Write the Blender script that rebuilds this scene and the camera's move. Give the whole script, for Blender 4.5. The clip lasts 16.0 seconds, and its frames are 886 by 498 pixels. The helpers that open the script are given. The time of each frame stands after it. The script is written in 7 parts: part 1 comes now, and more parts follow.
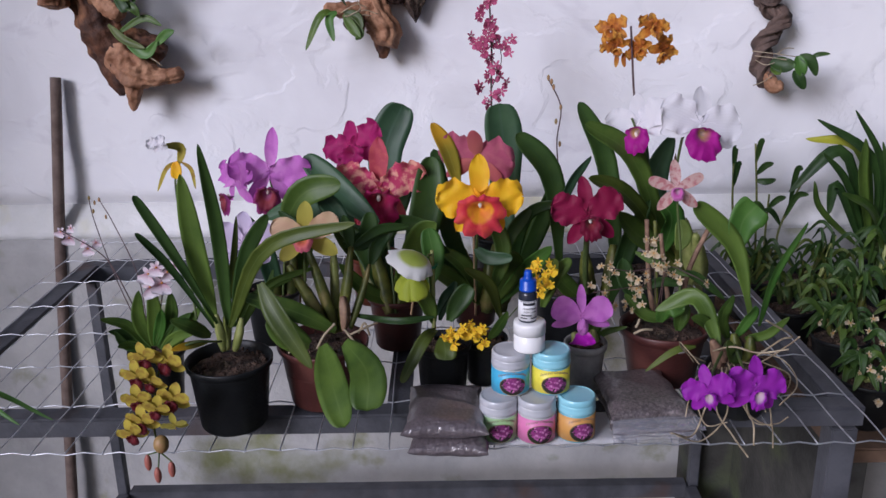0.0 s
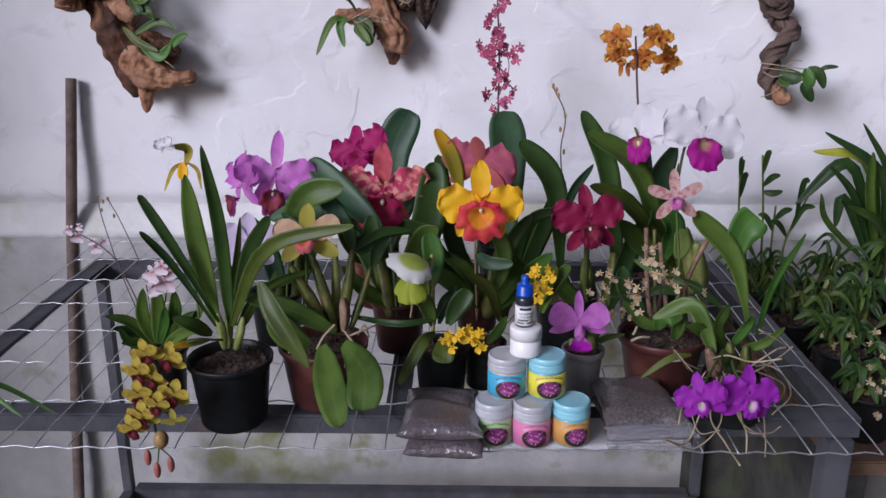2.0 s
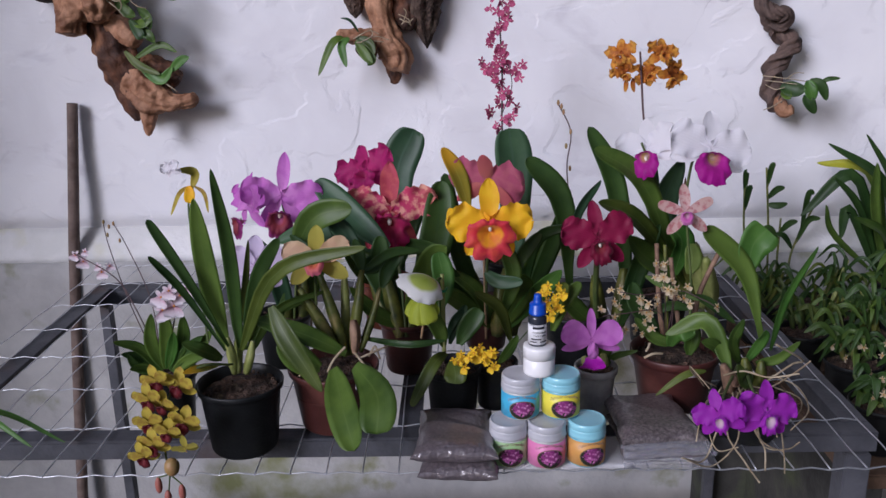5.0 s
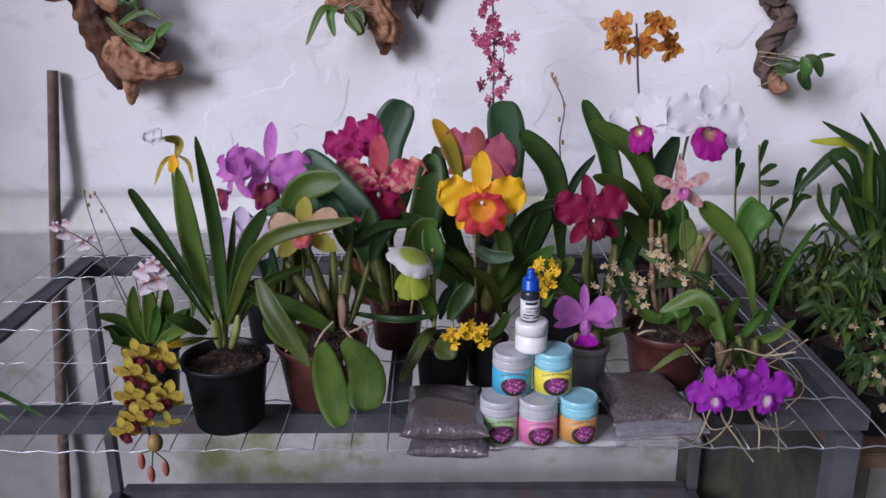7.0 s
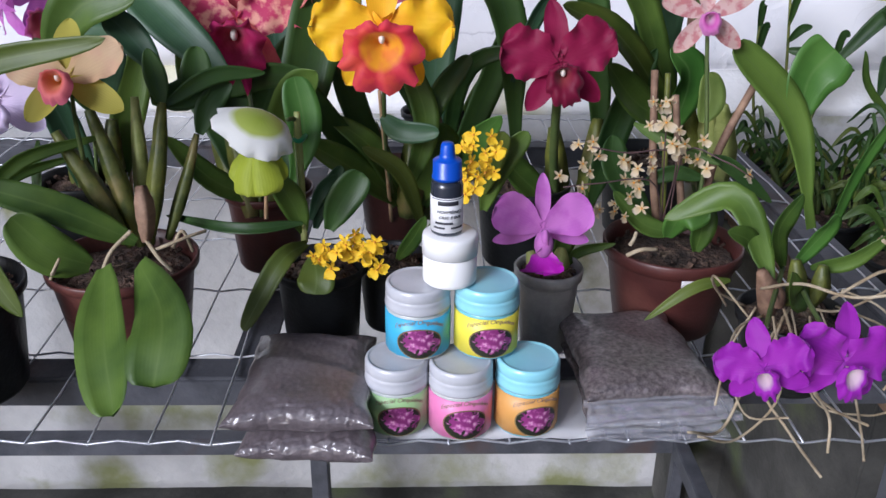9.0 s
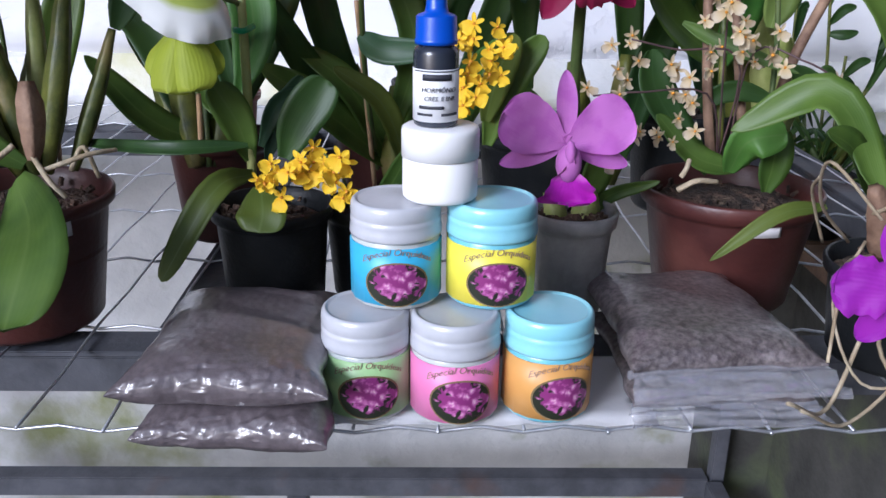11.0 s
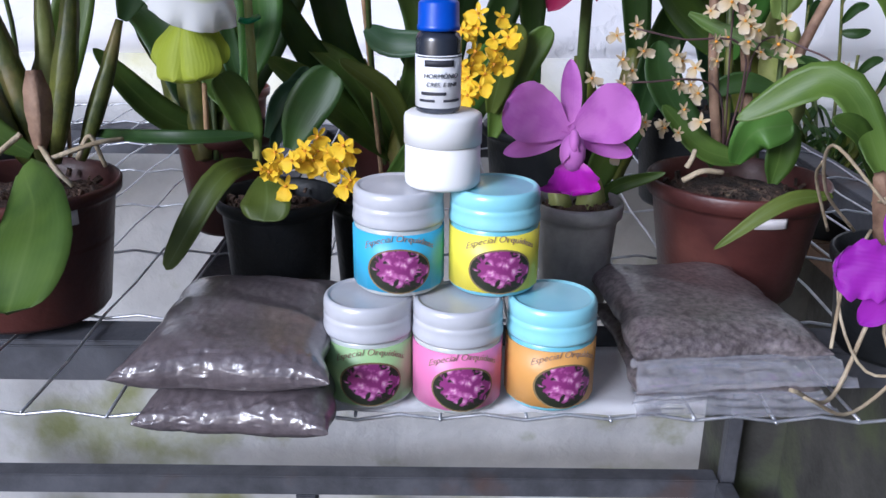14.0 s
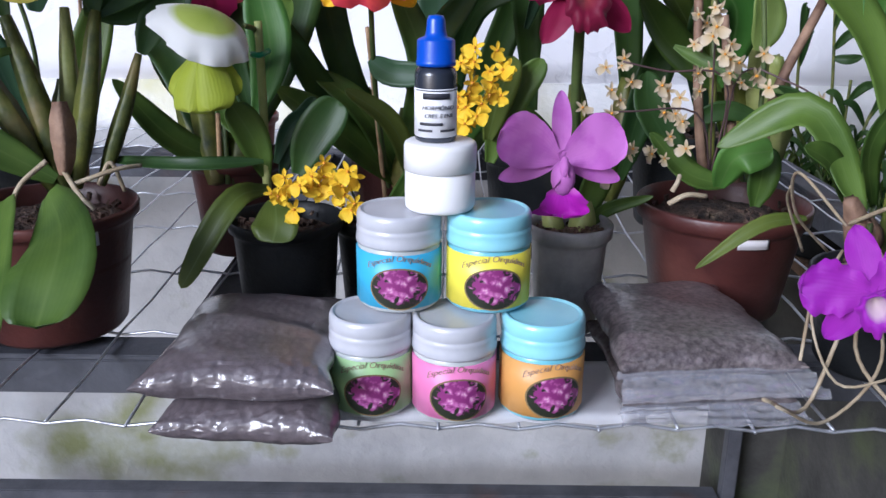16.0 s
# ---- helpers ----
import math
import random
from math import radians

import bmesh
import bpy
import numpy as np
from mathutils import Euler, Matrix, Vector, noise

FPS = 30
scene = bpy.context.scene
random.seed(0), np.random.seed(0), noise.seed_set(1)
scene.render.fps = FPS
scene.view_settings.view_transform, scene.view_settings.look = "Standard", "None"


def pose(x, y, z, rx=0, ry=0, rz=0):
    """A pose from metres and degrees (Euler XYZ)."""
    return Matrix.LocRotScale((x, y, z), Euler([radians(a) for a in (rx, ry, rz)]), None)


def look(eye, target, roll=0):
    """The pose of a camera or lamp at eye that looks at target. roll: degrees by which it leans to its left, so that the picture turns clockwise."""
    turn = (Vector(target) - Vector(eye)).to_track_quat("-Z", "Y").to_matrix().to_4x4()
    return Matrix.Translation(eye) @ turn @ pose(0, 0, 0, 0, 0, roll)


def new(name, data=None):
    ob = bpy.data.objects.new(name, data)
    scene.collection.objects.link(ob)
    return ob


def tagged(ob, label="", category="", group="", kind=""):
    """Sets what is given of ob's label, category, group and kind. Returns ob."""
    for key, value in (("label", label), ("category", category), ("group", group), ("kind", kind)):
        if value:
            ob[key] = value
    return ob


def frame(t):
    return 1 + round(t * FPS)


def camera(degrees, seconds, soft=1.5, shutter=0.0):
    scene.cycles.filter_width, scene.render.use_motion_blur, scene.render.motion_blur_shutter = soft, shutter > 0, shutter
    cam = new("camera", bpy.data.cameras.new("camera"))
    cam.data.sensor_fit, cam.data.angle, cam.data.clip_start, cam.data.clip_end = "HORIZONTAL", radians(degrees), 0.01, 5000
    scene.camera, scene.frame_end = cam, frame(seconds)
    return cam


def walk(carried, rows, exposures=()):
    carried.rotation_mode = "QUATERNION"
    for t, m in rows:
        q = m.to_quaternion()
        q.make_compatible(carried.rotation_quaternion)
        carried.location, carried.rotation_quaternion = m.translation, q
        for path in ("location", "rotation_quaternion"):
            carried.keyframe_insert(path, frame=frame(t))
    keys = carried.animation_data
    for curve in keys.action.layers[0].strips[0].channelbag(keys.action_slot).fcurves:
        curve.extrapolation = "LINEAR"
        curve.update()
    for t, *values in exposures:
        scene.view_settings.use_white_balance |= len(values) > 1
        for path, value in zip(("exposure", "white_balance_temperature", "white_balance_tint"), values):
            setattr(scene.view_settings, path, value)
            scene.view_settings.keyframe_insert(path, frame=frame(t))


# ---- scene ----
cam = camera(54.4, 16.0)
PATH = [
    (0, (-0.1245, -1.0495, 1.4001), (-0.1272, 0.8491, 0.7714), -0.89),
    (0.5, (-0.1194, -1.0664, 1.4011), (-0.1154, 0.8330, 0.7749), -0.52),
    (1, (-0.1012, -1.0825, 1.4048), (-0.1141, 0.8181, 0.7822), 0.43),
    (1.5, (-0.0928, -1.0777, 1.4039), (-0.1115, 0.8171, 0.7641), 0.27),
    (2, (-0.1022, -1.0653, 1.4008), (-0.1395, 0.8381, 0.7879), -0.12),
    (2.5, (-0.1171, -1.0603, 1.4039), (-0.1468, 0.8505, 0.8138), -0.59),
    (3, (-0.1169, -1.0532, 1.4038), (-0.1465, 0.8583, 0.8160), -0.67),
    (3.5, (-0.1110, -1.0539, 1.4056), (-0.1593, 0.8681, 0.8547), -0.54),
    (4, (-0.1143, -1.0556, 1.4042), (-0.1475, 0.8648, 0.8463), -1.30),
    (6.5, (-0.1278, -1.0552, 1.3978), (-0.1447, 0.8538, 0.8018), -0.40),
    (7, (-0.1300, -1.0307, 1.3892), (-0.1267, 0.8685, 0.7624), -0.24),
    (7.5, (-0.1042, -0.9478, 1.3614), (-0.0524, 0.9227, 0.6554), -0.39),
    (8, (-0.0661, -0.7911, 1.3248), (-0.0546, 1.0840, 0.6293), 0.36),
    (8.5, (-0.0343, -0.6884, 1.2718), (-0.0702, 1.1305, 0.4410), 0.41),
    (9, (-0.0310, -0.5833, 1.2042), (0.0169, 1.2354, 0.3736), 0.73),
    (11.5, (-0.0142, -0.4373, 1.0296), (0.0223, 1.4431, 0.3492), 0.87),
    (12, (-0.0127, -0.4360, 1.0291), (0.0197, 1.4408, 0.3387), 0.76),
    (12.5, (-0.0092, -0.4348, 1.0270), (0.0387, 1.4437, 0.3423), 0.82),
    (13, (-0.0123, -0.4374, 1.0274), (-0.0137, 1.4394, 0.3364), 0.51),
    (13.5, (-0.0083, -0.4417, 1.0278), (-0.0159, 1.4359, 0.3388), 0.58),
    (14, (-0.0103, -0.4428, 1.0281), (-0.0019, 1.4363, 0.3431), 0.71),
    (14.5, (-0.0047, -0.4475, 1.0289), (0.0117, 1.4354, 0.3550), 0.92),
    (15, (-0.0065, -0.4588, 1.0319), (0.0088, 1.4288, 0.3709), 1.03),
    (15.5, (-0.0095, -0.4691, 1.0358), (0.0031, 1.4244, 0.3919), 1.05),
    (16, (-0.0047, -0.4760, 1.0393), (-0.0125, 1.4189, 0.3997), 0.53),
]
walk(cam, [(t, look(eye, target, roll)) for t, eye, target, roll in PATH],
     [(0, -.12, 5480, 21), (2.5, -.12, 5480, 21), (4.0, -.18, 5480, 21), (7.6, -.12, 5480, 21), (8.0, -.06, 5480, 21), (8.6, .34, 5450, 17), (9.0, .45, 5400, 15), (11.5, .57, 5200, 15), (16, .57, 5200, 15)])
SKY, SUN = .060, 2.5

# ---- light ----
world = bpy.data.worlds.new("sky")
scene.world = world
world.use_nodes = True
wn = world.node_tree.nodes
wl = world.node_tree.links
sky = wn.new("ShaderNodeTexSky")
sky.sky_type = 'NISHITA'
sky.sun_disc = False
sky.sun_elevation = radians(22)
sky.sun_rotation = radians(-141)
sky.air_density = 1.0
sky.dust_density = 4.0
wl.new(sky.outputs[0], wn["Background"].inputs[0])
wn["Background"].inputs[1].default_value = SKY
sun_data = bpy.data.lights.new("sun", 'SUN')
sun_data.energy = SUN
sun_data.angle = radians(22)
sun_data.color = (1.0, 0.97, 0.95)
sun = new("sun", sun_data)
sun.matrix_world = look((-1.25, -0.80, 1.60), (0, 0.75, 0.75))

# ---- materials ----
def nodes(name):
    m = bpy.data.materials.new(name)
    m.use_nodes = True
    return m, m.node_tree.nodes, m.node_tree.links, m.node_tree.nodes["Principled BSDF"]


def ramp(n, stops):
    r = n.new("ShaderNodeValToRGB")
    e = r.color_ramp.elements
    while len(e) > len(stops):
        e.remove(e[-1])
    while len(e) < len(stops):
        e.new(1.0)
    for i, (p, c) in enumerate(stops):
        e[i].position = p
        e[i].color = (*c, 1)
    return r


def mixed(n, l, a, b, fac, mode='MIX'):
    x = n.new("ShaderNodeMix")
    x.data_type = 'RGBA'
    x.blend_type = mode
    for sock, v in ((x.inputs[6], a), (x.inputs[7], b), (x.inputs[0], fac)):
        if isinstance(v, (tuple, float, int)):
            sock.default_value = (*v, 1) if isinstance(v, tuple) else v
        else:
            l.new(v, sock)
    return x.outputs[2]


def surface(name, c1, c2, scale=20, rough=.6, bump=.2, fine=200, metal=0.0, coat=0.0, spec=.5, stain=None, stain_scale=3, dist=.003, spots=()):
    """A surface of two mottled colours with a coarse and a fine relief, and stains of a third colour."""
    m, n, l, p = nodes(name)
    tc = n.new("ShaderNodeTexCoord")
    a = n.new("ShaderNodeTexNoise")
    a.inputs["Scale"].default_value = scale
    a.inputs["Detail"].default_value = 6
    a.inputs["Roughness"].default_value = .62
    l.new(tc.outputs["Object"], a.inputs["Vector"])
    r = ramp(n, [(.36, c1), (.66, c2)])
    l.new(a.outputs[0], r.inputs[0])
    colour = r.outputs[0]
    if stain:
        s = n.new("ShaderNodeTexNoise")
        s.inputs["Scale"].default_value = stain_scale
        s.inputs["Detail"].default_value = 8
        l.new(tc.outputs["Object"], s.inputs["Vector"])
        sr = ramp(n, [(.58, (0, 0, 0)), (.74, (1, 1, 1))])
        l.new(s.outputs[0], sr.inputs[0])
        mask = sr.outputs[0]
        for (sx, sy, sz), reach in spots:
            d = n.new("ShaderNodeVectorMath")
            d.operation = 'DISTANCE'
            d.inputs[1].default_value = (sx, sy, sz)
            l.new(tc.outputs["Object"], d.inputs[0])
            near = n.new("ShaderNodeMapRange")
            near.inputs[1].default_value = reach * .2
            near.inputs[2].default_value = reach
            near.inputs[3].default_value = .30
            near.inputs[4].default_value = 0.0
            l.new(d.outputs["Value"], near.inputs[0])
            more = n.new("ShaderNodeMath")
            l.new(near.outputs[0], more.inputs[0])
            l.new(s.outputs[0], more.inputs[1])
            mr = ramp(n, [(.58, (0, 0, 0)), (.88, (1, 1, 1))])
            l.new(more.outputs[0], mr.inputs[0])
            mask = mixed(n, l, mask, mr.outputs[0], 1.0, 'LIGHTEN')
        colour = mixed(n, l, colour, stain, mask)
    f = n.new("ShaderNodeTexNoise")
    f.inputs["Scale"].default_value = fine
    f.inputs["Detail"].default_value = 3
    l.new(tc.outputs["Object"], f.inputs["Vector"])
    add = n.new("ShaderNodeMath")
    l.new(a.outputs[0], add.inputs[0])
    l.new(f.outputs[0], add.inputs[1])
    b = n.new("ShaderNodeBump")
    b.inputs["Strength"].default_value = bump
    b.inputs["Distance"].default_value = dist
    l.new(add.outputs[0], b.inputs["Height"])
    l.new(b.outputs[0], p.inputs["Normal"])
    l.new(colour, p.inputs["Base Color"])
    p.inputs["Roughness"].default_value = rough
    p.inputs["Metallic"].default_value = metal
    p.inputs["Coat Weight"].default_value = coat
    p.inputs["Coat Roughness"].default_value = .18
    p.inputs["Specular IOR Level"].default_value = spec
    return m


def leaf_material(name, dark, light, rib, rough=.46, tip=None):
    """Leaf green with a pale midrib, streaks along the blade and a change from plant to plant."""
    m, n, l, p = nodes(name)
    uv = n.new("ShaderNodeTexCoord")
    sep = n.new("ShaderNodeSeparateXYZ")
    l.new(uv.outputs["UV"], sep.inputs[0])
    noise_tex = n.new("ShaderNodeTexNoise")
    noise_tex.inputs["Scale"].default_value = 26
    noise_tex.inputs["Detail"].default_value = 5
    l.new(uv.outputs["Object"], noise_tex.inputs["Vector"])
    info = n.new("ShaderNodeObjectInfo")
    sm = n.new("ShaderNodeMath")
    sm.operation = 'MULTIPLY_ADD'
    sm.inputs[1].default_value = .45
    l.new(info.outputs["Random"], sm.inputs[0])
    l.new(noise_tex.outputs[0], sm.inputs[2])
    r = ramp(n, [(.38, dark), (.95, light)])
    l.new(sm.outputs[0], r.inputs[0])
    d = n.new("ShaderNodeMath")
    d.operation = 'SUBTRACT'
    d.inputs[1].default_value = .5
    l.new(sep.outputs[0], d.inputs[0])
    ab = n.new("ShaderNodeMath")
    ab.operation = 'ABSOLUTE'
    l.new(d.outputs[0], ab.inputs[0])
    rr = ramp(n, [(0, (.7, .7, .7)), (.05, (0, 0, 0))])
    l.new(ab.outputs[0], rr.inputs[0])
    colour = mixed(n, l, r.outputs[0], rib, rr.outputs[0])
    if tip:
        tr = ramp(n, [(.45, (0, 0, 0)), (.8, (1, 1, 1))])
        l.new(sep.outputs[1], tr.inputs[0])
        colour = mixed(n, l, colour, tip, tr.outputs[0])
    w = n.new("ShaderNodeTexWave")
    w.inputs["Scale"].default_value = 5
    w.inputs["Distortion"].default_value = 1.5
    l.new(uv.outputs["UV"], w.inputs["Vector"])
    b = n.new("ShaderNodeBump")
    b.inputs["Strength"].default_value = .05
    b.inputs["Distance"].default_value = .001
    l.new(w.outputs[0], b.inputs["Height"])
    l.new(b.outputs[0], p.inputs["Normal"])
    l.new(colour, p.inputs["Base Color"])
    p.inputs["Roughness"].default_value = rough
    p.inputs["Specular IOR Level"].default_value = .45
    t = n.new("ShaderNodeBsdfTranslucent")
    l.new(colour, t.inputs[0])
    mx = n.new("ShaderNodeMixShader")
    mx.inputs[0].default_value = .30
    l.new(p.outputs[0], mx.inputs[1])
    l.new(t.outputs[0], mx.inputs[2])
    l.new(mx.outputs[0], n["Material Output"].inputs[0])
    return m


def petal_material(name, stops, vein=None, vein_scale=60, amount=.5, edge=None, rough=.55, see=.3):
    """Petal colours from its base (0) to its rim (1), with veins or blotches and a coloured edge."""
    m, n, l, p = nodes(name)
    uv = n.new("ShaderNodeTexCoord")
    sep = n.new("ShaderNodeSeparateXYZ")
    l.new(uv.outputs["UV"], sep.inputs[0])
    wob = n.new("ShaderNodeTexNoise")
    wob.inputs["Scale"].default_value = 40
    l.new(uv.outputs["Object"], wob.inputs["Vector"])
    sm = n.new("ShaderNodeMath")
    sm.operation = 'MULTIPLY_ADD'
    sm.inputs[1].default_value = .16
    l.new(wob.outputs[0], sm.inputs[0])
    off = n.new("ShaderNodeMath")
    off.operation = 'SUBTRACT'
    off.inputs[1].default_value = .08
    l.new(sep.outputs[1], off.inputs[0])
    l.new(off.outputs[0], sm.inputs[2])
    r = ramp(n, stops)
    l.new(sm.outputs[0], r.inputs[0])
    colour = r.outputs[0]
    if vein:
        v = n.new("ShaderNodeTexNoise")
        v.inputs["Scale"].default_value = vein_scale
        v.inputs["Detail"].default_value = 4
        l.new(uv.outputs["Object"], v.inputs["Vector"])
        vr = ramp(n, [(.47, (0, 0, 0)), (.6, (amount, amount, amount))])
        l.new(v.outputs[0], vr.inputs[0])
        colour = mixed(n, l, colour, vein, vr.outputs[0])
    if edge:
        d = n.new("ShaderNodeMath")
        d.operation = 'SUBTRACT'
        d.inputs[1].default_value = .5
        l.new(sep.outputs[0], d.inputs[0])
        ab = n.new("ShaderNodeMath")
        ab.operation = 'ABSOLUTE'
        l.new(d.outputs[0], ab.inputs[0])
        er = ramp(n, [(.30, (0, 0, 0)), (.44, (1, 1, 1))])
        l.new(ab.outputs[0], er.inputs[0])
        colour = mixed(n, l, colour, edge, er.outputs[0])
    wv = n.new("ShaderNodeTexWave")
    wv.inputs["Scale"].default_value = 4
    wv.inputs["Distortion"].default_value = 3
    l.new(uv.outputs["UV"], wv.inputs["Vector"])
    b = n.new("ShaderNodeBump")
    b.inputs["Strength"].default_value = .12
    b.inputs["Distance"].default_value = .0008
    l.new(wv.outputs[0], b.inputs["Height"])
    l.new(b.outputs[0], p.inputs["Normal"])
    l.new(colour, p.inputs["Base Color"])
    p.inputs["Roughness"].default_value = rough
    p.inputs["Specular IOR Level"].default_value = .25
    p.inputs["Sheen Weight"].default_value = .15
    t = n.new("ShaderNodeBsdfTranslucent")
    l.new(colour, t.inputs[0])
    mx = n.new("ShaderNodeMixShader")
    mx.inputs[0].default_value = see
    l.new(p.outputs[0], mx.inputs[1])
    l.new(t.outputs[0], mx.inputs[2])
    l.new(mx.outputs[0], n["Material Output"].inputs[0])
    return m


def plaster_material():
    """White limewashed plaster: trowel waves, flat flakes, a few hairline cracks and faint stains."""
    m, n, l, p = nodes("plaster")
    tc = n.new("ShaderNodeTexCoord")

    def cloud(scale, detail, stretch=(1, 1, 1)):
        mp = n.new("ShaderNodeMapping")
        mp.inputs["Scale"].default_value = stretch
        l.new(tc.outputs["Object"], mp.inputs["Vector"])
        q = n.new("ShaderNodeTexNoise")
        q.inputs["Scale"].default_value = scale
        q.inputs["Detail"].default_value = detail
        q.inputs["Distortion"].default_value = .5
        l.new(mp.outputs[0], q.inputs["Vector"])
        return q.outputs[0]
    wash = ramp(n, [(.34, (.75, .74, .765)), (.5, (.82, .815, .84)), (.66, (.86, .855, .87))])
    l.new(cloud(3.2, 7), wash.inputs[0])
    blot = ramp(n, [(.60, (0, 0, 0)), (.72, (.55, .55, .55))])
    l.new(cloud(7, 6, (1, 1, 1.6)), blot.inputs[0])
    colour = mixed(n, l, wash.outputs[0], (.62, .60, .64), blot.outputs[0])
    v = n.new("ShaderNodeTexVoronoi")
    v.feature = 'DISTANCE_TO_EDGE'
    v.inputs["Scale"].default_value = 2.3
    warp = n.new("ShaderNodeVectorMath")
    warp.operation = 'ADD'
    wn3 = n.new("ShaderNodeTexNoise")
    wn3.inputs["Scale"].default_value = 6
    wn3.inputs["Detail"].default_value = 6
    l.new(tc.outputs["Object"], wn3.inputs["Vector"])
    l.new(tc.outputs["Object"], warp.inputs[0])
    half = n.new("ShaderNodeVectorMath")
    half.operation = 'SCALE'
    half.inputs["Scale"].default_value = .22
    l.new(wn3.outputs["Color"], half.inputs[0])
    l.new(half.outputs[0], warp.inputs[1])
    l.new(warp.outputs[0], v.inputs["Vector"])
    line = ramp(n, [(.0, (1, 1, 1)), (.006, (0, 0, 0))])
    l.new(v.outputs["Distance"], line.inputs[0])
    some = ramp(n, [(.56, (0, 0, 0)), (.63, (.8, .8, .8))])
    l.new(cloud(2.2, 3), some.inputs[0])
    crack = mixed(n, l, (0, 0, 0), line.outputs[0], some.outputs[0])
    colour = mixed(n, l, colour, (.50, .49, .53), crack)
    flake = ramp(n, [(.47, (0, 0, 0)), (.52, (1, 1, 1))])
    l.new(cloud(5.5, 9, (1, 1, 1.3)), flake.inputs[0])
    height = n.new("ShaderNodeMath")
    height.operation = 'MULTIPLY_ADD'
    height.inputs[1].default_value = .16
    l.new(flake.outputs[0], height.inputs[0])
    l.new(cloud(4.5, 5, (.7, 1, 1.2)), height.inputs[2])
    deep = n.new("ShaderNodeMath")
    deep.operation = 'MULTIPLY_ADD'
    deep.inputs[1].default_value = -.12
    l.new(crack, deep.inputs[0])
    l.new(height.outputs[0], deep.inputs[2])
    b = n.new("ShaderNodeBump")
    b.inputs["Strength"].default_value = .62
    b.inputs["Distance"].default_value = .016
    l.new(deep.outputs[0], b.inputs["Height"])
    l.new(b.outputs[0], p.inputs["Normal"])
    l.new(colour, p.inputs["Base Color"])
    p.inputs["Roughness"].default_value = .8
    p.inputs["Specular IOR Level"].default_value = .3
    return m


PLASTER = plaster_material()
PLINTH = surface("plinth_plaster", (.35, .345, .34), (.48, .475, .465), 5, .9, .7, 50, dist=.005, stain=(.19, .20, .085), stain_scale=9, spots=(((-.65, 1.04, .13), .16), ((-.78, 1.04, .10), .14), ((-.52, 1.04, .06), .15), ((-.46, 1.04, -.10), .18), ((-.75, 1.04, -.14), .16), ((-.12, 1.04, -.15), .16), ((.10, 1.04, -.16), .16), ((.38, 1.04, -.08), .16), ((.30, 1.04, -.17), .18)))
LEDGE = surface("ledge_plaster", (.66, .66, .64), (.80, .79, .79), 6, .9, .5, 60, dist=.005, stain=(.60, .58, .36), stain_scale=5, spots=(((.10, 1.06, .775), .22), ((-.25, 1.06, .765), .14)))
CONCRETE = surface("mossy_concrete", (.022, .022, .019), (.070, .068, .060), 7, .9, .6, 90, stain=(.07, .10, .02), stain_scale=3.5)
STEEL = surface("grey_steel_paint", (.040, .042, .050), (.082, .084, .097), 14, .66, .3, 160, stain=(.075, .038, .026), stain_scale=6)
WIRE = surface("galvanised_wire", (.42, .43, .46), (.62, .63, .66), 60, .38, .2, 300, metal=.75)
POLE_WOOD = surface("weathered_pole_wood", (.11, .075, .06), (.21, .155, .13), 18, .8, .4, 150)
DRIFTWOOD = surface("brown_driftwood", (.030, .012, .007), (.135, .052, .023), 22, .75, .5, 90, stain=(.27, .12, .05), stain_scale=11, dist=.008)
PALE_WOOD = surface("pale_driftwood", (.19, .078, .034), (.46, .25, .14), 26, .7, .45, 90, stain=(.085, .034, .016), stain_scale=9, dist=.008)
BARK = surface("dark_bark", (.035, .022, .017), (.11, .07, .05), 26, .85, 1.0, 110, stain=(.20, .15, .10), stain_scale=12, dist=.01)
GREY_WOOD = surface("twisted_vine_wood", (.050, .032, .026), (.135, .088, .070), 24, .75, .6, 120, stain=(.21, .14, .11), stain_scale=14, dist=.006)
PLANK = surface("old_plank", (.075, .045, .028), (.17, .105, .065), 12, .8, .5, 120)
BLACK_POT = surface("black_pot_plastic", (.008, .009, .010), (.016, .017, .018), 30, .45, .15, 250, spec=.3, stain=(.035, .036, .028), stain_scale=14)
BROWN_POT = surface("brown_pot_plastic", (.050, .015, .013), (.085, .026, .021), 20, .42, .12, 250, stain=(.16, .06, .045), stain_scale=9)
CLAY_POT = surface("orange_brown_pot_plastic", (.20, .052, .03), (.27, .075, .042), 20, .45, .12, 250)
GREY_POT = surface("smoky_clear_pot_plastic", (.17, .17, .165), (.42, .41, .39), 16, .3, .15, 200, stain=(.05, .05, .05), stain_scale=18)
SOIL = surface("bark_potting_mix", (.022, .014, .009), (.12, .07, .045), 55, .9, 1.0, 160, stain=(.22, .16, .10), stain_scale=42, dist=.01)
ROOT = surface("pale_aerial_root", (.26, .20, .12), (.46, .39, .27), 50, .75, .4, 200)
CANE = surface("bamboo_stake", (.34, .21, .11), (.48, .33, .19), 40, .6, .2, 200)
DRY_SHEATH = surface("dry_brown_sheath", (.12, .065, .04), (.30, .19, .12), 40, .7, .4, 150)
BULB = surface("olive_pseudobulb", (.045, .062, .012), (.16, .17, .026), 34, .5, .25, 140, stain=(.22, .17, .06), stain_scale=20)
PALE_BULB = surface("pale_pseudobulb", (.22, .26, .06), (.36, .38, .13), 40, .5, .2, 140)
STEM = surface("green_flower_stem", (.05, .085, .02), (.10, .13, .035), 40, .55, .1, 200)
DARK_STEM = surface("dark_flower_stem", (.055, .035, .035), (.11, .06, .06), 40, .55, .1, 200)
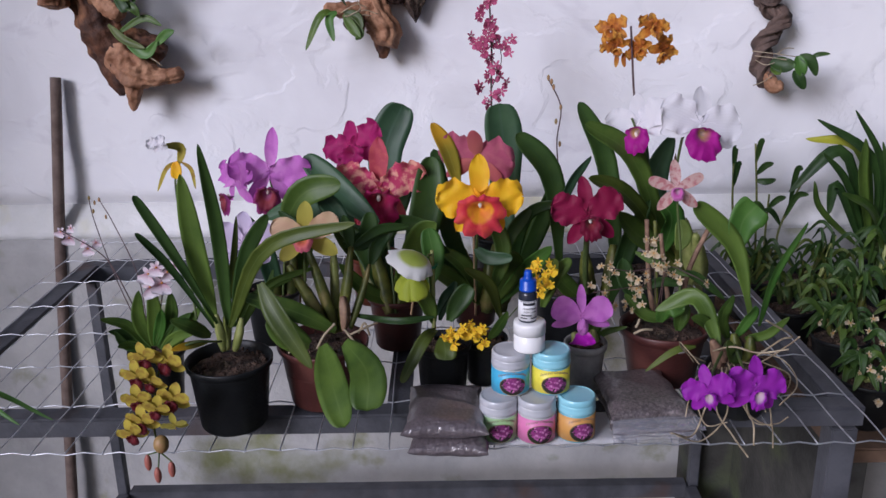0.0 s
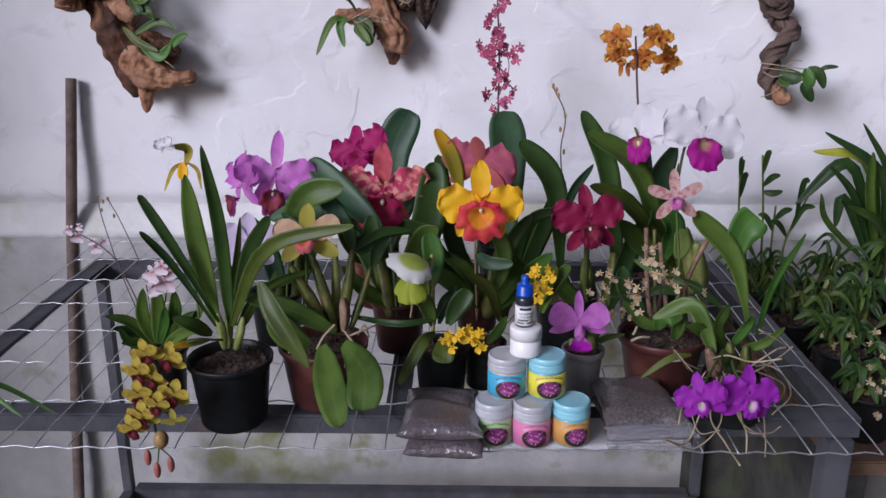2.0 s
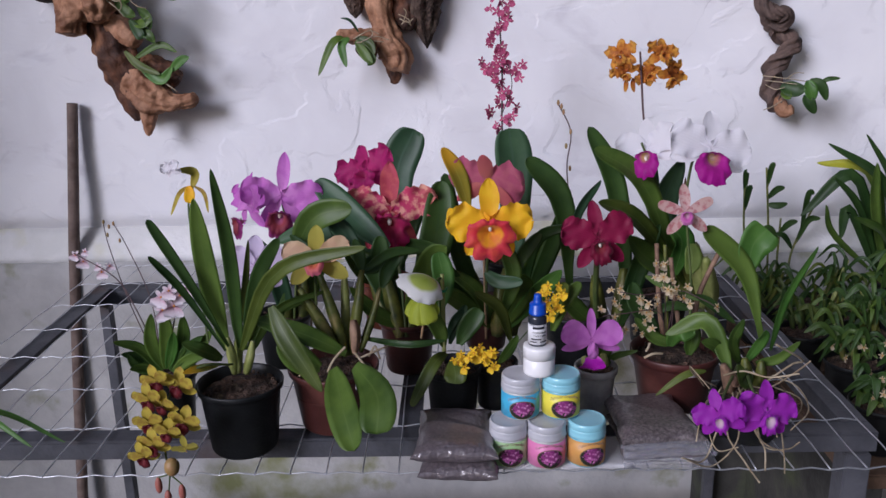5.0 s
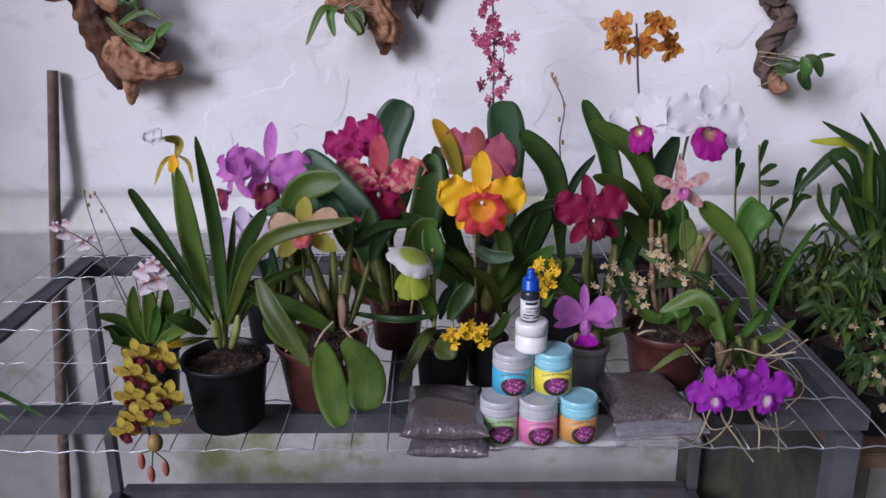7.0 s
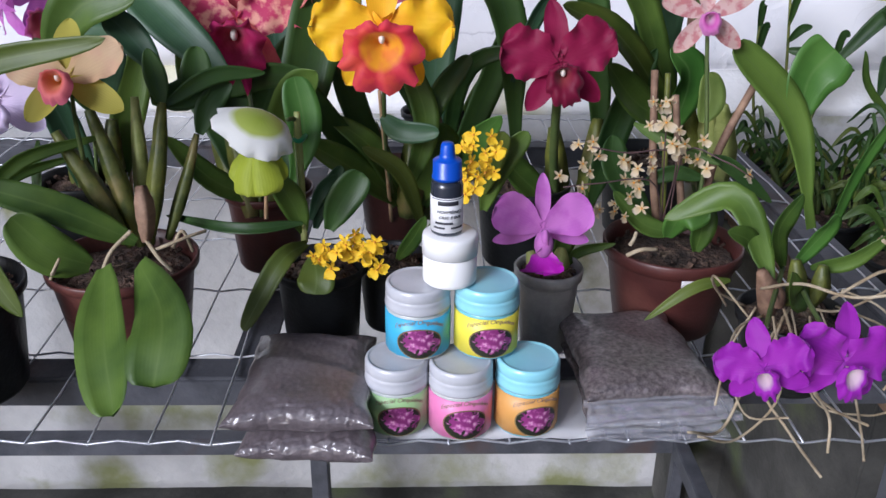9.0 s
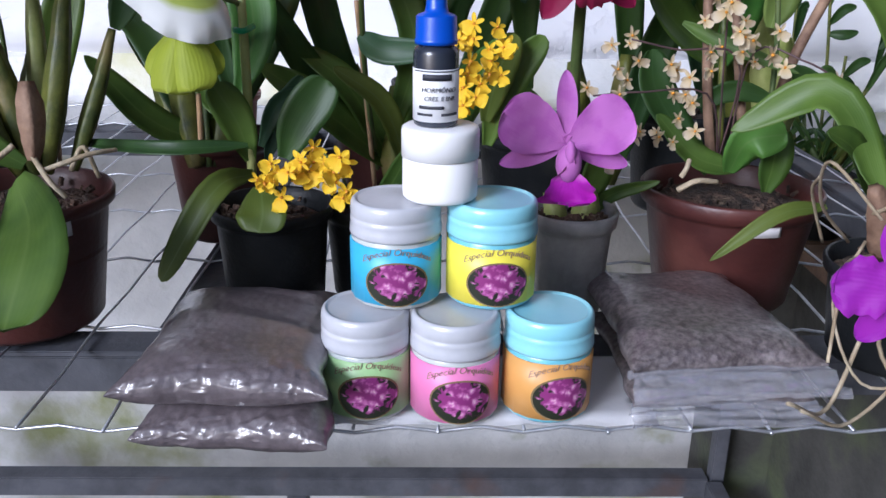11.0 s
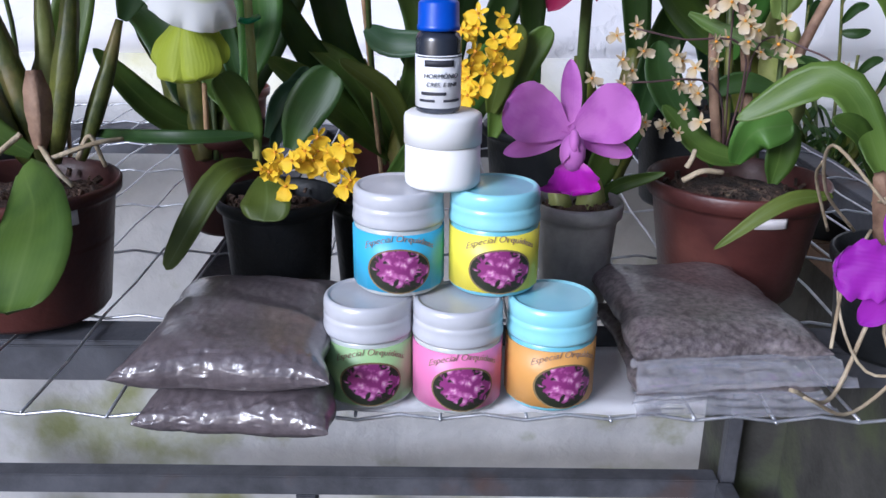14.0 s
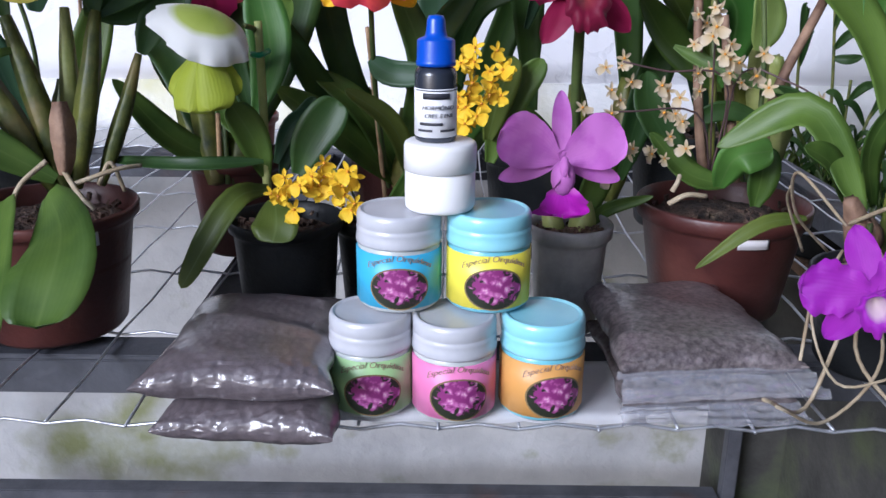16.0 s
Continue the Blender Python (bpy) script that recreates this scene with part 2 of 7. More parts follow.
GREEN = leaf_material("mid_green_leaf", (.040, .088, .013), (.125, .205, .032), (.12, .19, .04))
DARK = leaf_material("dark_green_leaf", (.020, .055, .012), (.062, .125, .026), (.05, .10, .03))
BLUE = leaf_material("blue_green_leaf", (.026, .070, .034), (.065, .135, .062), (.07, .13, .08))
OLIVE = leaf_material("olive_green_leaf", (.050, .082, .010), (.125, .165, .026), (.13, .18, .05))
BRIGHT = leaf_material("bright_green_leaf", (.045, .135, .018), (.105, .235, .040), (.13, .24, .06))
YELLOWED = leaf_material("yellowing_leaf", (.20, .20, .02), (.34, .29, .03), (.40, .38, .06), tip=(.62, .36, .012))
LEMON_TIP = leaf_material("yellow_tipped_leaf", (.035, .085, .014), (.09, .15, .025), (.12, .18, .05), tip=(.46, .46, .03))
PALE_LEAF = leaf_material("pale_green_leaf", (.16, .24, .05), (.30, .38, .10), (.34, .42, .16))
PAPER = surface("white_paper", (.78, .78, .80), (.84, .84, .86), 15, .7, .1, 120)
WHITE_PLASTIC = surface("white_jar_plastic", (.80, .80, .80), (.85, .85, .85), 10, .35, .03, 200)
CLEAR_LID = surface("milky_lid_plastic", (.45, .46, .49), (.55, .55, .59), 18, .32, .05, 200, coat=.4)
AQUA_LID = surface("aqua_lid_plastic", (.26, .58, .68), (.34, .66, .74), 12, .28, .05, 200, coat=.4)
JAR_MILKY = surface("milky_jar_plastic", (.42, .45, .44), (.52, .54, .53), 18, .3, .05, 200, coat=.3)
JAR_AQUA = surface("aqua_jar_plastic", (.14, .42, .52), (.20, .50, .60), 12, .3, .05, 200, coat=.3)
BOTTLE = surface("dark_bottle_plastic", (.018, .022, .035), (.03, .035, .05), 15, .25, .05, 200, coat=.3)
BLUE_CAP = surface("blue_cap_plastic", (.008, .06, .42), (.012, .085, .52), 12, .32, .05, 200)
LABEL_WHITE = surface("white_label_paper", (.74, .74, .76), (.80, .80, .82), 30, .5, .03, 200)
INK = surface("dark_print", (.02, .02, .03), (.04, .04, .05), 30, .6, .02, 200)
TIE = surface("green_plant_tie", (.01, .22, .08), (.02, .30, .12), 30, .4, .1, 200)
SCRIPT = surface("brown_script_print", (.30, .20, .14), (.38, .26, .19), 30, .6, .02, 200)
STICKER = surface("pot_sticker", (.55, .52, .52), (.68, .66, .66), 40, .6, .05, 200)
GOLD_RING = surface("dark_gold_print", (.16, .11, .05), (.26, .19, .09), 30, .5, .02, 200)


def bag_material(name, c1, c2, scale):
    m = surface(name, c1, c2, scale, .45, .12, scale * 2, coat=.9, dist=.001)
    m.node_tree.nodes["Principled BSDF"].inputs["Coat Roughness"].default_value = .16
    n, l = m.node_tree.nodes, m.node_tree.links
    p = n["Principled BSDF"]
    tc = n.new("ShaderNodeTexCoord")
    mp = n.new("ShaderNodeMapping")
    mp.inputs["Scale"].default_value = (120, 90, 110)
    l.new(tc.outputs["Object"], mp.inputs["Vector"])
    q = n.new("ShaderNodeTexNoise")
    q.inputs["Scale"].default_value = 1.0
    q.inputs["Detail"].default_value = 3
    q.inputs["Distortion"].default_value = .35
    l.new(mp.outputs[0], q.inputs["Vector"])
    b = n.new("ShaderNodeBump")
    b.inputs["Strength"].default_value = .26
    b.inputs["Distance"].default_value = .0012
    l.new(q.outputs[0], b.inputs["Height"])
    l.new(p.inputs["Normal"].links[0].from_socket, b.inputs["Normal"])
    l.new(b.outputs[0], p.inputs["Normal"])
    l.new(b.outputs[0], p.inputs["Coat Normal"])
    return m


SOIL_BAG = bag_material("fine_substrate_in_plastic", (.088, .072, .078), (.134, .112, .121), 190)
BARK_BAG = bag_material("coarse_substrate_in_plastic", (.058, .047, .048), (.180, .154, .152), 230)


def film_material():
    m, n, l, p = nodes("clear_plastic_film")
    p.inputs["Base Color"].default_value = (.90, .90, .95, 1)
    p.inputs["Roughness"].default_value = .14
    p.inputs["Metallic"].default_value = .5
    p.inputs["Coat Weight"].default_value = .8
    tc = n.new("ShaderNodeTexCoord")
    mp = n.new("ShaderNodeMapping")
    mp.inputs["Scale"].default_value = (11, 42, 30)
    mp.inputs["Rotation"].default_value = (0, 0, .12)
    l.new(tc.outputs["Object"], mp.inputs["Vector"])
    nt = n.new("ShaderNodeTexNoise")
    nt.inputs["Scale"].default_value = 1.0
    nt.inputs["Detail"].default_value = 2
    nt.inputs["Distortion"].default_value = .6
    l.new(mp.outputs[0], nt.inputs["Vector"])
    b = n.new("ShaderNodeBump")
    b.inputs["Strength"].default_value = 1.0
    b.inputs["Distance"].default_value = .005
    l.new(nt.outputs[0], b.inputs["Height"])
    l.new(b.outputs[0], p.inputs["Normal"])
    t = n.new("ShaderNodeBsdfTransparent")
    mx = n.new("ShaderNodeMixShader")
    mx.inputs[0].default_value = .48
    l.new(t.outputs[0], mx.inputs[1])
    l.new(p.outputs[0], mx.inputs[2])
    l.new(mx.outputs[0], n["Material Output"].inputs[0])
    return m


FILM = film_material()


def picture_material():
    """A printed picture: pink blossoms on a dark ground."""
    m, n, l, p = nodes("printed_blossom_picture")
    tc = n.new("ShaderNodeTexCoord")
    mp = n.new("ShaderNodeMapping")
    mp.inputs["Scale"].default_value = (1.6, 1.25, 1)
    l.new(tc.outputs["UV"], mp.inputs["Vector"])
    wn2 = n.new("ShaderNodeTexNoise")
    wn2.inputs["Scale"].default_value = 4.2
    wn2.inputs["Detail"].default_value = 4
    wn2.inputs["Distortion"].default_value = .9
    l.new(mp.outputs[0], wn2.inputs["Vector"])
    v = n.new("ShaderNodeTexVoronoi")
    v.inputs["Scale"].default_value = 4.4
    warp = n.new("ShaderNodeVectorMath")
    warp.operation = 'MULTIPLY_ADD'
    warp.inputs[1].default_value = (.28, .28, .28)
    l.new(wn2.outputs["Color"], warp.inputs[0])
    l.new(mp.outputs[0], warp.inputs[2])
    l.new(warp.outputs[0], v.inputs["Vector"])
    petal = ramp(n, [(.0, (.78, .62, .40)), (.09, (.66, .42, .54)), (.28, (.48, .14, .37)), (.55, (.22, .03, .16))])
    l.new(v.outputs["Distance"], petal.inputs[0])
    away = n.new("ShaderNodeVectorMath")
    away.operation = 'DISTANCE'
    away.inputs[1].default_value = (.52, .60, 0)
    l.new(tc.outputs["UV"], away.inputs[0])
    g = n.new("ShaderNodeMath")
    g.operation = 'MULTIPLY_ADD'
    g.inputs[1].default_value = -1.0
    l.new(away.outputs["Value"], g.inputs[0])
    l.new(wn2.outputs[0], g.inputs[2])
    k = ramp(n, [(.05, (0, 0, 0)), (.13, (1, 1, 1))])
    l.new(g.outputs[0], k.inputs[0])
    l.new(mixed(n, l, (.018, .022, .012), petal.outputs[0], k.outputs[0]), p.inputs["Base Color"])
    p.inputs["Roughness"].default_value = .4
    return m


PICTURE = picture_material()


def print_material(name, c):
    return surface(name, tuple(.94 * v for v in c), c, 25, .42, .03, 200)


# ---- building helpers ----
def mesh_from(bm, name, smooth=True):
    me = bpy.data.meshes.new(name)
    bm.normal_update()
    bm.to_mesh(me)
    bm.free()
    if smooth:
        me.polygons.foreach_set("use_smooth", [True] * len(me.polygons))
    return me


def part(name, bm, material, parent=None, label="", smooth=True):
    me = bm if isinstance(bm, bpy.types.Mesh) else mesh_from(bm, name, smooth)
    if material is not None and not me.materials:
        me.materials.append(material)
    ob = new(name, me)
    if parent is not None:
        ob.parent = parent
    if label:
        ob["label"] = label
    return ob


def slab(name, lo, hi, material, parent, label="", bevel=.002):
    """A box-shaped part with crisp faces."""
    return part(name, box(lo, hi, bevel), material, parent, label, smooth=False)


def thing(name, label, category, group="", kind="", at=(0, 0, 0)):
    ob = new(name)
    ob.location = at
    ob.empty_display_size = .02
    return tagged(ob, label, category, group, kind)


def box(lo, hi, bevel=.002):
    bm = bmesh.new()
    bmesh.ops.create_cube(bm, size=1)
    for v in bm.verts:
        v.co = Vector([lo[i] + (v.co[i] + .5) * (hi[i] - lo[i]) for i in range(3)])
    if bevel:
        bmesh.ops.bevel(bm, geom=bm.edges[:], offset=bevel, segments=2, affect='EDGES')
    return bm


def lathe(profile, segs=40, centre=(0, 0, 0), wobble=0.0):
    """A turned shape from (radius, height) pairs."""
    bm = bmesh.new()
    rings = []
    for r, z in profile:
        if r < 1e-5:
            rings.append([bm.verts.new((centre[0], centre[1], centre[2] + z))])
            continue
        ring = []
        for i in range(segs):
            a = 2 * math.pi * i / segs
            rr = r * (1 + wobble * math.sin(3 * a + z * 40))
            ring.append(bm.verts.new((centre[0] + rr * math.cos(a), centre[1] + rr * math.sin(a), centre[2] + z)))
        rings.append(ring)
    for a, b in zip(rings, rings[1:]):
        for i in range(segs):
            j = (i + 1) % segs
            q = [a[i % len(a)], a[j % len(a)], b[j % len(b)], b[i % len(b)]]
            q = list(dict.fromkeys(q))
            if len(q) > 2:
                bm.faces.new(q)
    bmesh.ops.recalc_face_normals(bm, faces=bm.faces[:])
    return bm


def smooth_path(pts, steps):
    """A Catmull-Rom curve through the points."""
    p = [Vector(q) for q in pts]
    p = [2 * p[0] - p[1]] + p + [2 * p[-1] - p[-2]]
    out = []
    spans = len(p) - 3
    for k in range(steps + 1):
        s = min(k / steps * spans, spans - 1e-6)
        i = int(s)
        t = s - i
        a, b, c, d = p[i:i + 4]
        out.append(.5 * (2 * b + (c - a) * t + (2 * a - 5 * b + 4 * c - d) * t * t + (3 * b - a - 3 * c + d) * t ** 3))
    return out


def tube(pts, radii, segs=8, steps=12, rough=0.0, freq=30, bm=None, twist=0.0, ridges=0):
    """A tapering rod along a curve; rough and ridges make it gnarled."""
    bm = bm or bmesh.new()
    path = smooth_path(pts, steps)
    rad = [radii[min(int(i / steps * (len(radii) - 1)), len(radii) - 2)] if len(radii) > 1 else radii[0] for i in range(steps + 1)]
    if len(radii) > 1:
        for i in range(steps + 1):
            s = i / steps * (len(radii) - 1)
            k = min(int(s), len(radii) - 2)
            rad[i] = radii[k] * (1 - (s - k)) + radii[k + 1] * (s - k)
    side = None
    rings = []
    for i, c in enumerate(path):
        t = (path[min(i + 1, steps)] - path[max(i - 1, 0)]).normalized()
        if side is None:
            side = t.orthogonal().normalized()
        side = (side - t * side.dot(t)).normalized()
        up = t.cross(side)
        ring = []
        for j in range(segs):
            a = 2 * math.pi * j / segs + twist * i / steps
            dvec = side * math.cos(a) + up * math.sin(a)
            r = rad[i]
            if ridges:
                r *= 1 + .22 * math.cos(ridges * 2 * math.pi * j / segs)
            q = c + dvec * r
            if rough:
                r *= 1 + rough * (noise.noise(q * freq) + .5 * noise.noise(q * freq * 2.7))
                q = c + dvec * r
            ring.append(bm.verts.new(q))
        rings.append(ring)
    for a, b in zip(rings, rings[1:]):
        for j in range(segs):
            bm.faces.new((a[j], a[(j + 1) % segs], b[(j + 1) % segs], b[j]))
    bm.faces.new(rings[0][::-1])
    bm.faces.new(rings[-1])
    return bm


def gnarl(pts, radii, rough=.35, freq=22, segs=44, steps=90, twist=0.0, ridges=0, flat=1.0):
    """A knotty piece of wood along a curve: lumps, long fibres, furrows and a worn round end."""
    bm = bmesh.new()
    path = smooth_path(pts, steps)
    side = None
    rings = []
    for i, c in enumerate(path):
        f = i / steps
        s = f * (len(radii) - 1)
        k = min(int(s), len(radii) - 2)
        r0 = radii[k] * (1 - (s - k)) + radii[k + 1] * (s - k)
        r0 *= min(1, max(.12, 1 - max(0, (f - .93) / .07)) ** .5)
        t = (path[min(i + 1, steps)] - path[max(i - 1, 0)]).normalized()
        if side is None:
            side = t.cross(Vector((0, 1, 0))).normalized()
        side = (side - t * side.dot(t)).normalized()
        up = t.cross(side)
        ring = []
        for j in range(segs):
            a = 2 * math.pi * j / segs + twist * f
            dv = side * math.cos(a) + up * (math.sin(a) * flat)
            b = 2 * math.pi * j / segs
            q = c + dv * r0
            fib = noise.noise(Vector((math.cos(b) * 4, math.sin(b) * 4, f * 2.2 + radii[0] * 90)))
            fine = noise.noise(Vector((math.cos(b) * 11, math.sin(b) * 11, f * 6)))
            lump = noise.noise(q * freq) + .55 * noise.noise(q * freq * 2.3) + .12 * noise.noise(q * freq * 5.1)
            pit = min(0, noise.noise(q * freq * 1.4 + Vector((7, 3, 1))) + .28) * 1.6
            r = 1 + rough * (lump + .75 * pit) + .24 * fib - .13 * abs(fine)
            if ridges:
                r += .20 * math.cos(ridges * b) + .08 * math.cos(2 * ridges * b + 1)
            ring.append(bm.verts.new(c + dv * r0 * max(r, .25)))
        rings.append(ring)
    for a, b in zip(rings, rings[1:]):
        for j in range(segs):
            bm.faces.new((a[j], a[(j + 1) % segs], b[(j + 1) % segs], b[j]))
    bm.faces.new(rings[0][::-1])
    bm.faces.new(rings[-1])
    return bm


VIEW = Vector((0, -.92, .38)).normalized()


def blade(p0, p1, p2, width, roll=0, fold=.18, thick=.0012, shape=(.55, .75), nv=13, base=.3):
    """A leaf from its base over a middle point to its tip, with a keel along the midrib."""
    bm = bmesh.new()
    uv = bm.loops.layers.uv.new("UVMap")
    fine = smooth_path((p0, p1, p2), 64)
    vs = [1 - (1 - i / nv) ** 1.6 for i in range(nv + 1)]
    path = [fine[round(v * 64)] for v in vs]
    a, b = shape
    peak = (a / (a + b)) ** a * (b / (a + b)) ** b
    nu = 6
    rows = []
    side = None
    for i, c in enumerate(path):
        v = vs[i]
        t = (path[min(i + 1, nv)] - path[max(i - 1, 0)]).normalized()
        s = t.cross(VIEW)
        if s.length < .05:
            s = side or t.orthogonal()
        s = (Matrix.Rotation(radians(roll), 3, t) @ s).normalized()
        if side and s.dot(side) < 0:
            s = -s
        side = s
        nrm = s.cross(t)
        if nrm.dot(VIEW) < 0:
            nrm = -nrm
        w = width * max(base * (1 - v) ** 2, (max(v, 1e-4) ** a) * (max(1 - v, 0) ** b) / peak)
        w = max(w, width * .03)
        row = []
        for k in range(nu + 1):
            u = k / nu * 2 - 1
            h = fold * w * (u * u) * .5 - fold * w * .12
            h += .018 * width * math.sin(9 * v + 3 * u + width * 900)
            row.append((c + s * (u * w / 2) + nrm * h, nrm, k / nu, v))
        rows.append(row)
    top = [[bm.verts.new(q[0]) for q in r] for r in rows]
    low = [[bm.verts.new(q[0] - q[1] * (thick if 0 < k < nu else thick * .3)) for k, q in enumerate(r)] for r in rows]

    def face(quad, coords):
        f = bm.faces.new(quad)
        for loop, c in zip(f.loops, coords):
            loop[uv].uv = c
    for i in range(nv):
        for k in range(nu):
            c = [(rows[i][k][2], rows[i][k][3]), (rows[i][k + 1][2], rows[i][k + 1][3]),
                 (rows[i + 1][k + 1][2], rows[i + 1][k + 1][3]), (rows[i + 1][k][2], rows[i + 1][k][3])]
            face((top[i][k], top[i][k + 1], top[i + 1][k + 1], top[i + 1][k]), c)
            face((low[i][k], low[i + 1][k], low[i + 1][k + 1], low[i][k + 1]), (c[0], c[3], c[2], c[1]))
        for k, flip in ((0, False), (nu, True)):
            q = (top[i][k], top[i + 1][k], low[i + 1][k], low[i][k])
            face(q[::-1] if flip else q, [(.02, .5)] * 4)
    bmesh.ops.recalc_face_normals(bm, faces=bm.faces[:])
    return bm


def leaf(plant, p0, p1, p2, width, roll=0, material=None, fold=.3, shape=(.55, .6), label=""):
    return part("leaf", blade(p0, p1, p2, width, roll, fold, shape=shape), material or GREEN, plant, label)


def bulb(plant, p0, p1, r, material=None, name="pseudobulb"):
    """A swollen stem, thickest above its base."""
    a, b = Vector(p0), Vector(p1)
    m = a.lerp(b, .5) + Vector((.002, -.002, 0))
    return part(name, tube((a, m, b), (r * .55, r * .95, r, r * .8, r * .45), 10, 12, .12, 60, ridges=5), material or BULB, plant)


def stem(plant, pts, r=.0018, material=None, name="stem", steps=14):
    return part(name, tube(pts, (r, r * .85), 7, steps), material or STEM, plant)


def petal_mesh(ang, length, width, shape=(.6, .4), bend=-.15, cup=.1, ruffle=0.0, waves=5, fold=0.0, lift=0.0, z0=0.0, nu=10, nv=14, seed=0, base=.12):
    """A petal that leaves the flower's centre at an angle (0: up), in the flower's own frame (z: forward)."""
    bm = bmesh.new()
    uv = bm.loops.layers.uv.new("UVMap")
    d = Vector((math.sin(radians(ang)), math.cos(radians(ang)), 0))
    s = Vector((d.y, -d.x, 0))
    a, b = shape
    peak = (a / (a + b)) ** a * (b / (a + b)) ** b
    grid = []
    for i in range(nv + 1):
        v = 1 - (1 - i / nv) ** 1.5
        w = width * max(base * (1 - v), (max(v, 1e-4) ** a) * (max(1 - v, 0) ** b) / peak, .02)
        row = []
        for k in range(nu + 1):
            u = k / nu * 2 - 1
            e = abs(u) ** 2.2
            wave = math.sin(waves * math.pi * v + seed + 2.1 * u) * e + math.sin(waves * 2.3 * v + seed * 2 + 6 * u) * .5 * v ** 3
            h = z0 + lift * v + bend * length * v * v + cup * width * u * u * (1 - .3 * v) + ruffle * width * wave
            h += fold * width * abs(u) * max(0, 1 - v * 1.25)
            out = 1 + ruffle * (.5 * math.sin(waves * 2.7 * v + seed * 3 + u) + .45 * math.sin(waves * 7.3 * v + seed * 5)) * e
            row.append((bm.verts.new(d * (length * v * (1 + ruffle * .25 * math.sin(7 * u + seed))) + s * (u * w / 2 * out) + Vector((0, 0, h))), k / nu, v))
        grid.append(row)
    for i in range(nv):
        for k in range(nu):
            q = (grid[i][k], grid[i][k + 1], grid[i + 1][k + 1], grid[i + 1][k])
            f = bm.faces.new([x[0] for x in q])
            for loop, x in zip(f.loops, q):
                loop[uv].uv = (x[1], x[2])
    return bm


def lip_mesh(wx, wy, cy, depth, ruffle=.08, throat=.3, waves=9, seed=0, nr=9, na=40, roll=.35):
    """A trumpet-shaped lip that opens forward: deep at its throat, frilled and rolled back at its rim."""
    bm = bmesh.new()
    uv = bm.loops.layers.uv.new("UVMap")
    rings = []
    for i in range(nr + 1):
        q = i / nr
        ring = []
        for k in range(na):
            a = 2 * math.pi * k / na
            frill = ruffle * q ** 3 * (math.sin(waves * a + seed) + .6 * math.sin(waves * 1.7 * a + 2 * seed) + .4 * math.sin(waves * 3.1 * a))
            notch = 1 - .16 * math.exp(-((a - 1.5 * math.pi) / .16) ** 2) * q ** 3
            up = max(0, math.sin(a))
            x = wx * q * math.cos(a) * (1 + frill * .5) * (1 - .25 * up)
            y = cy + wy * (throat * (1 - q) + q * math.sin(a) * notch * (1 + frill * .5) * (1 - .45 * up))
            z = depth * (.15 + 1.0 * math.sin(min(1, q * 1.25) * math.pi / 2)) - depth * roll * q ** 4 + frill * wx * .55 + depth * .25 * up * q
            ring.append((bm.verts.new((x, y, z)), k / na, q))
        rings.append(ring)
    for r0, r1 in zip(rings, rings[1:]):
        for k in range(na):
            j = (k + 1) % na
            quad = (r0[k], r0[j], r1[j], r1[k])
            f = bm.faces.new([v[0] for v in quad])
            for loop, v in zip(f.loops, quad):
                loop[uv].uv = (.5, v[2])
    bmesh.ops.remove_doubles(bm, verts=[v[0] for v in rings[0]], dist=1e-6)
    return bm


def ellipsoid(rx, ry, rz, segs=12, centre=(0, 0, 0)):
    bm = bmesh.new()
    bmesh.ops.create_uvsphere(bm, u_segments=segs, v_segments=max(6, segs // 2 + 2), radius=1)
    for v in bm.verts:
        v.co = Vector((v.co.x * rx + centre[0], v.co.y * ry + centre[1], v.co.z * rz + centre[2]))
    return bm


def blossom(plant, at, face, size, sepal, petal, lip, column, spin=0, seps=.30, pets=.62, ruffle=.06, lipsize=.62, lipwide=1.05, liplift=.25, seed=1, label="", lip_y=-.36, throat=.3, pet_ang=68, sep_ang=128, pet_shape=(.62, .38)):
    """A cattleya-like bloom: three sepals, two broad petals, a frilled lip rolled round the column. face: the way it looks."""
    f = Vector(face).normalized()
    up = Vector((0, 0, 1)) - f * f.z
    up.normalize()
    m = Matrix((up.cross(f), up, f)).transposed().to_4x4()
    m = Matrix.Translation(at) @ m @ Matrix.Rotation(radians(spin), 4, 'Z')
    r = size / 2
    fl = new("flower")
    fl.empty_display_size = .02
    fl.parent = plant
    if label:
        fl["label"] = label
    fl.matrix_local = m
    for k, ang in enumerate((0, sep_ang, -sep_ang)):
        part("sepal", petal_mesh(ang, r * (1.06 if k == 0 else 1.0), r * seps * 2, (.7, .6), -.12, .10, ruffle * .3, seed=seed + k, lift=-.004), sepal, fl)
    for k, ang in enumerate((pet_ang, -pet_ang)):
        part("petal", petal_mesh(ang, r * 1.04, r * pets * 2, pet_shape, -.05, .05, ruffle, seed=seed + 3 * k + 1, lift=.004, base=.3), petal, fl)
    if lip:
        part("lip", lip_mesh(r * lipsize * lipwide * .62, r * lipsize * .80, r * lip_y, r * liplift * 1.3, max(ruffle * 1.3, .08), throat, seed=seed), lip, fl)
    if column:
        part("column", ellipsoid(r * .050, r * .085, r * .07, 10, (0, r * (lip_y + .14), r * liplift * .85)), column, fl)
    return fl


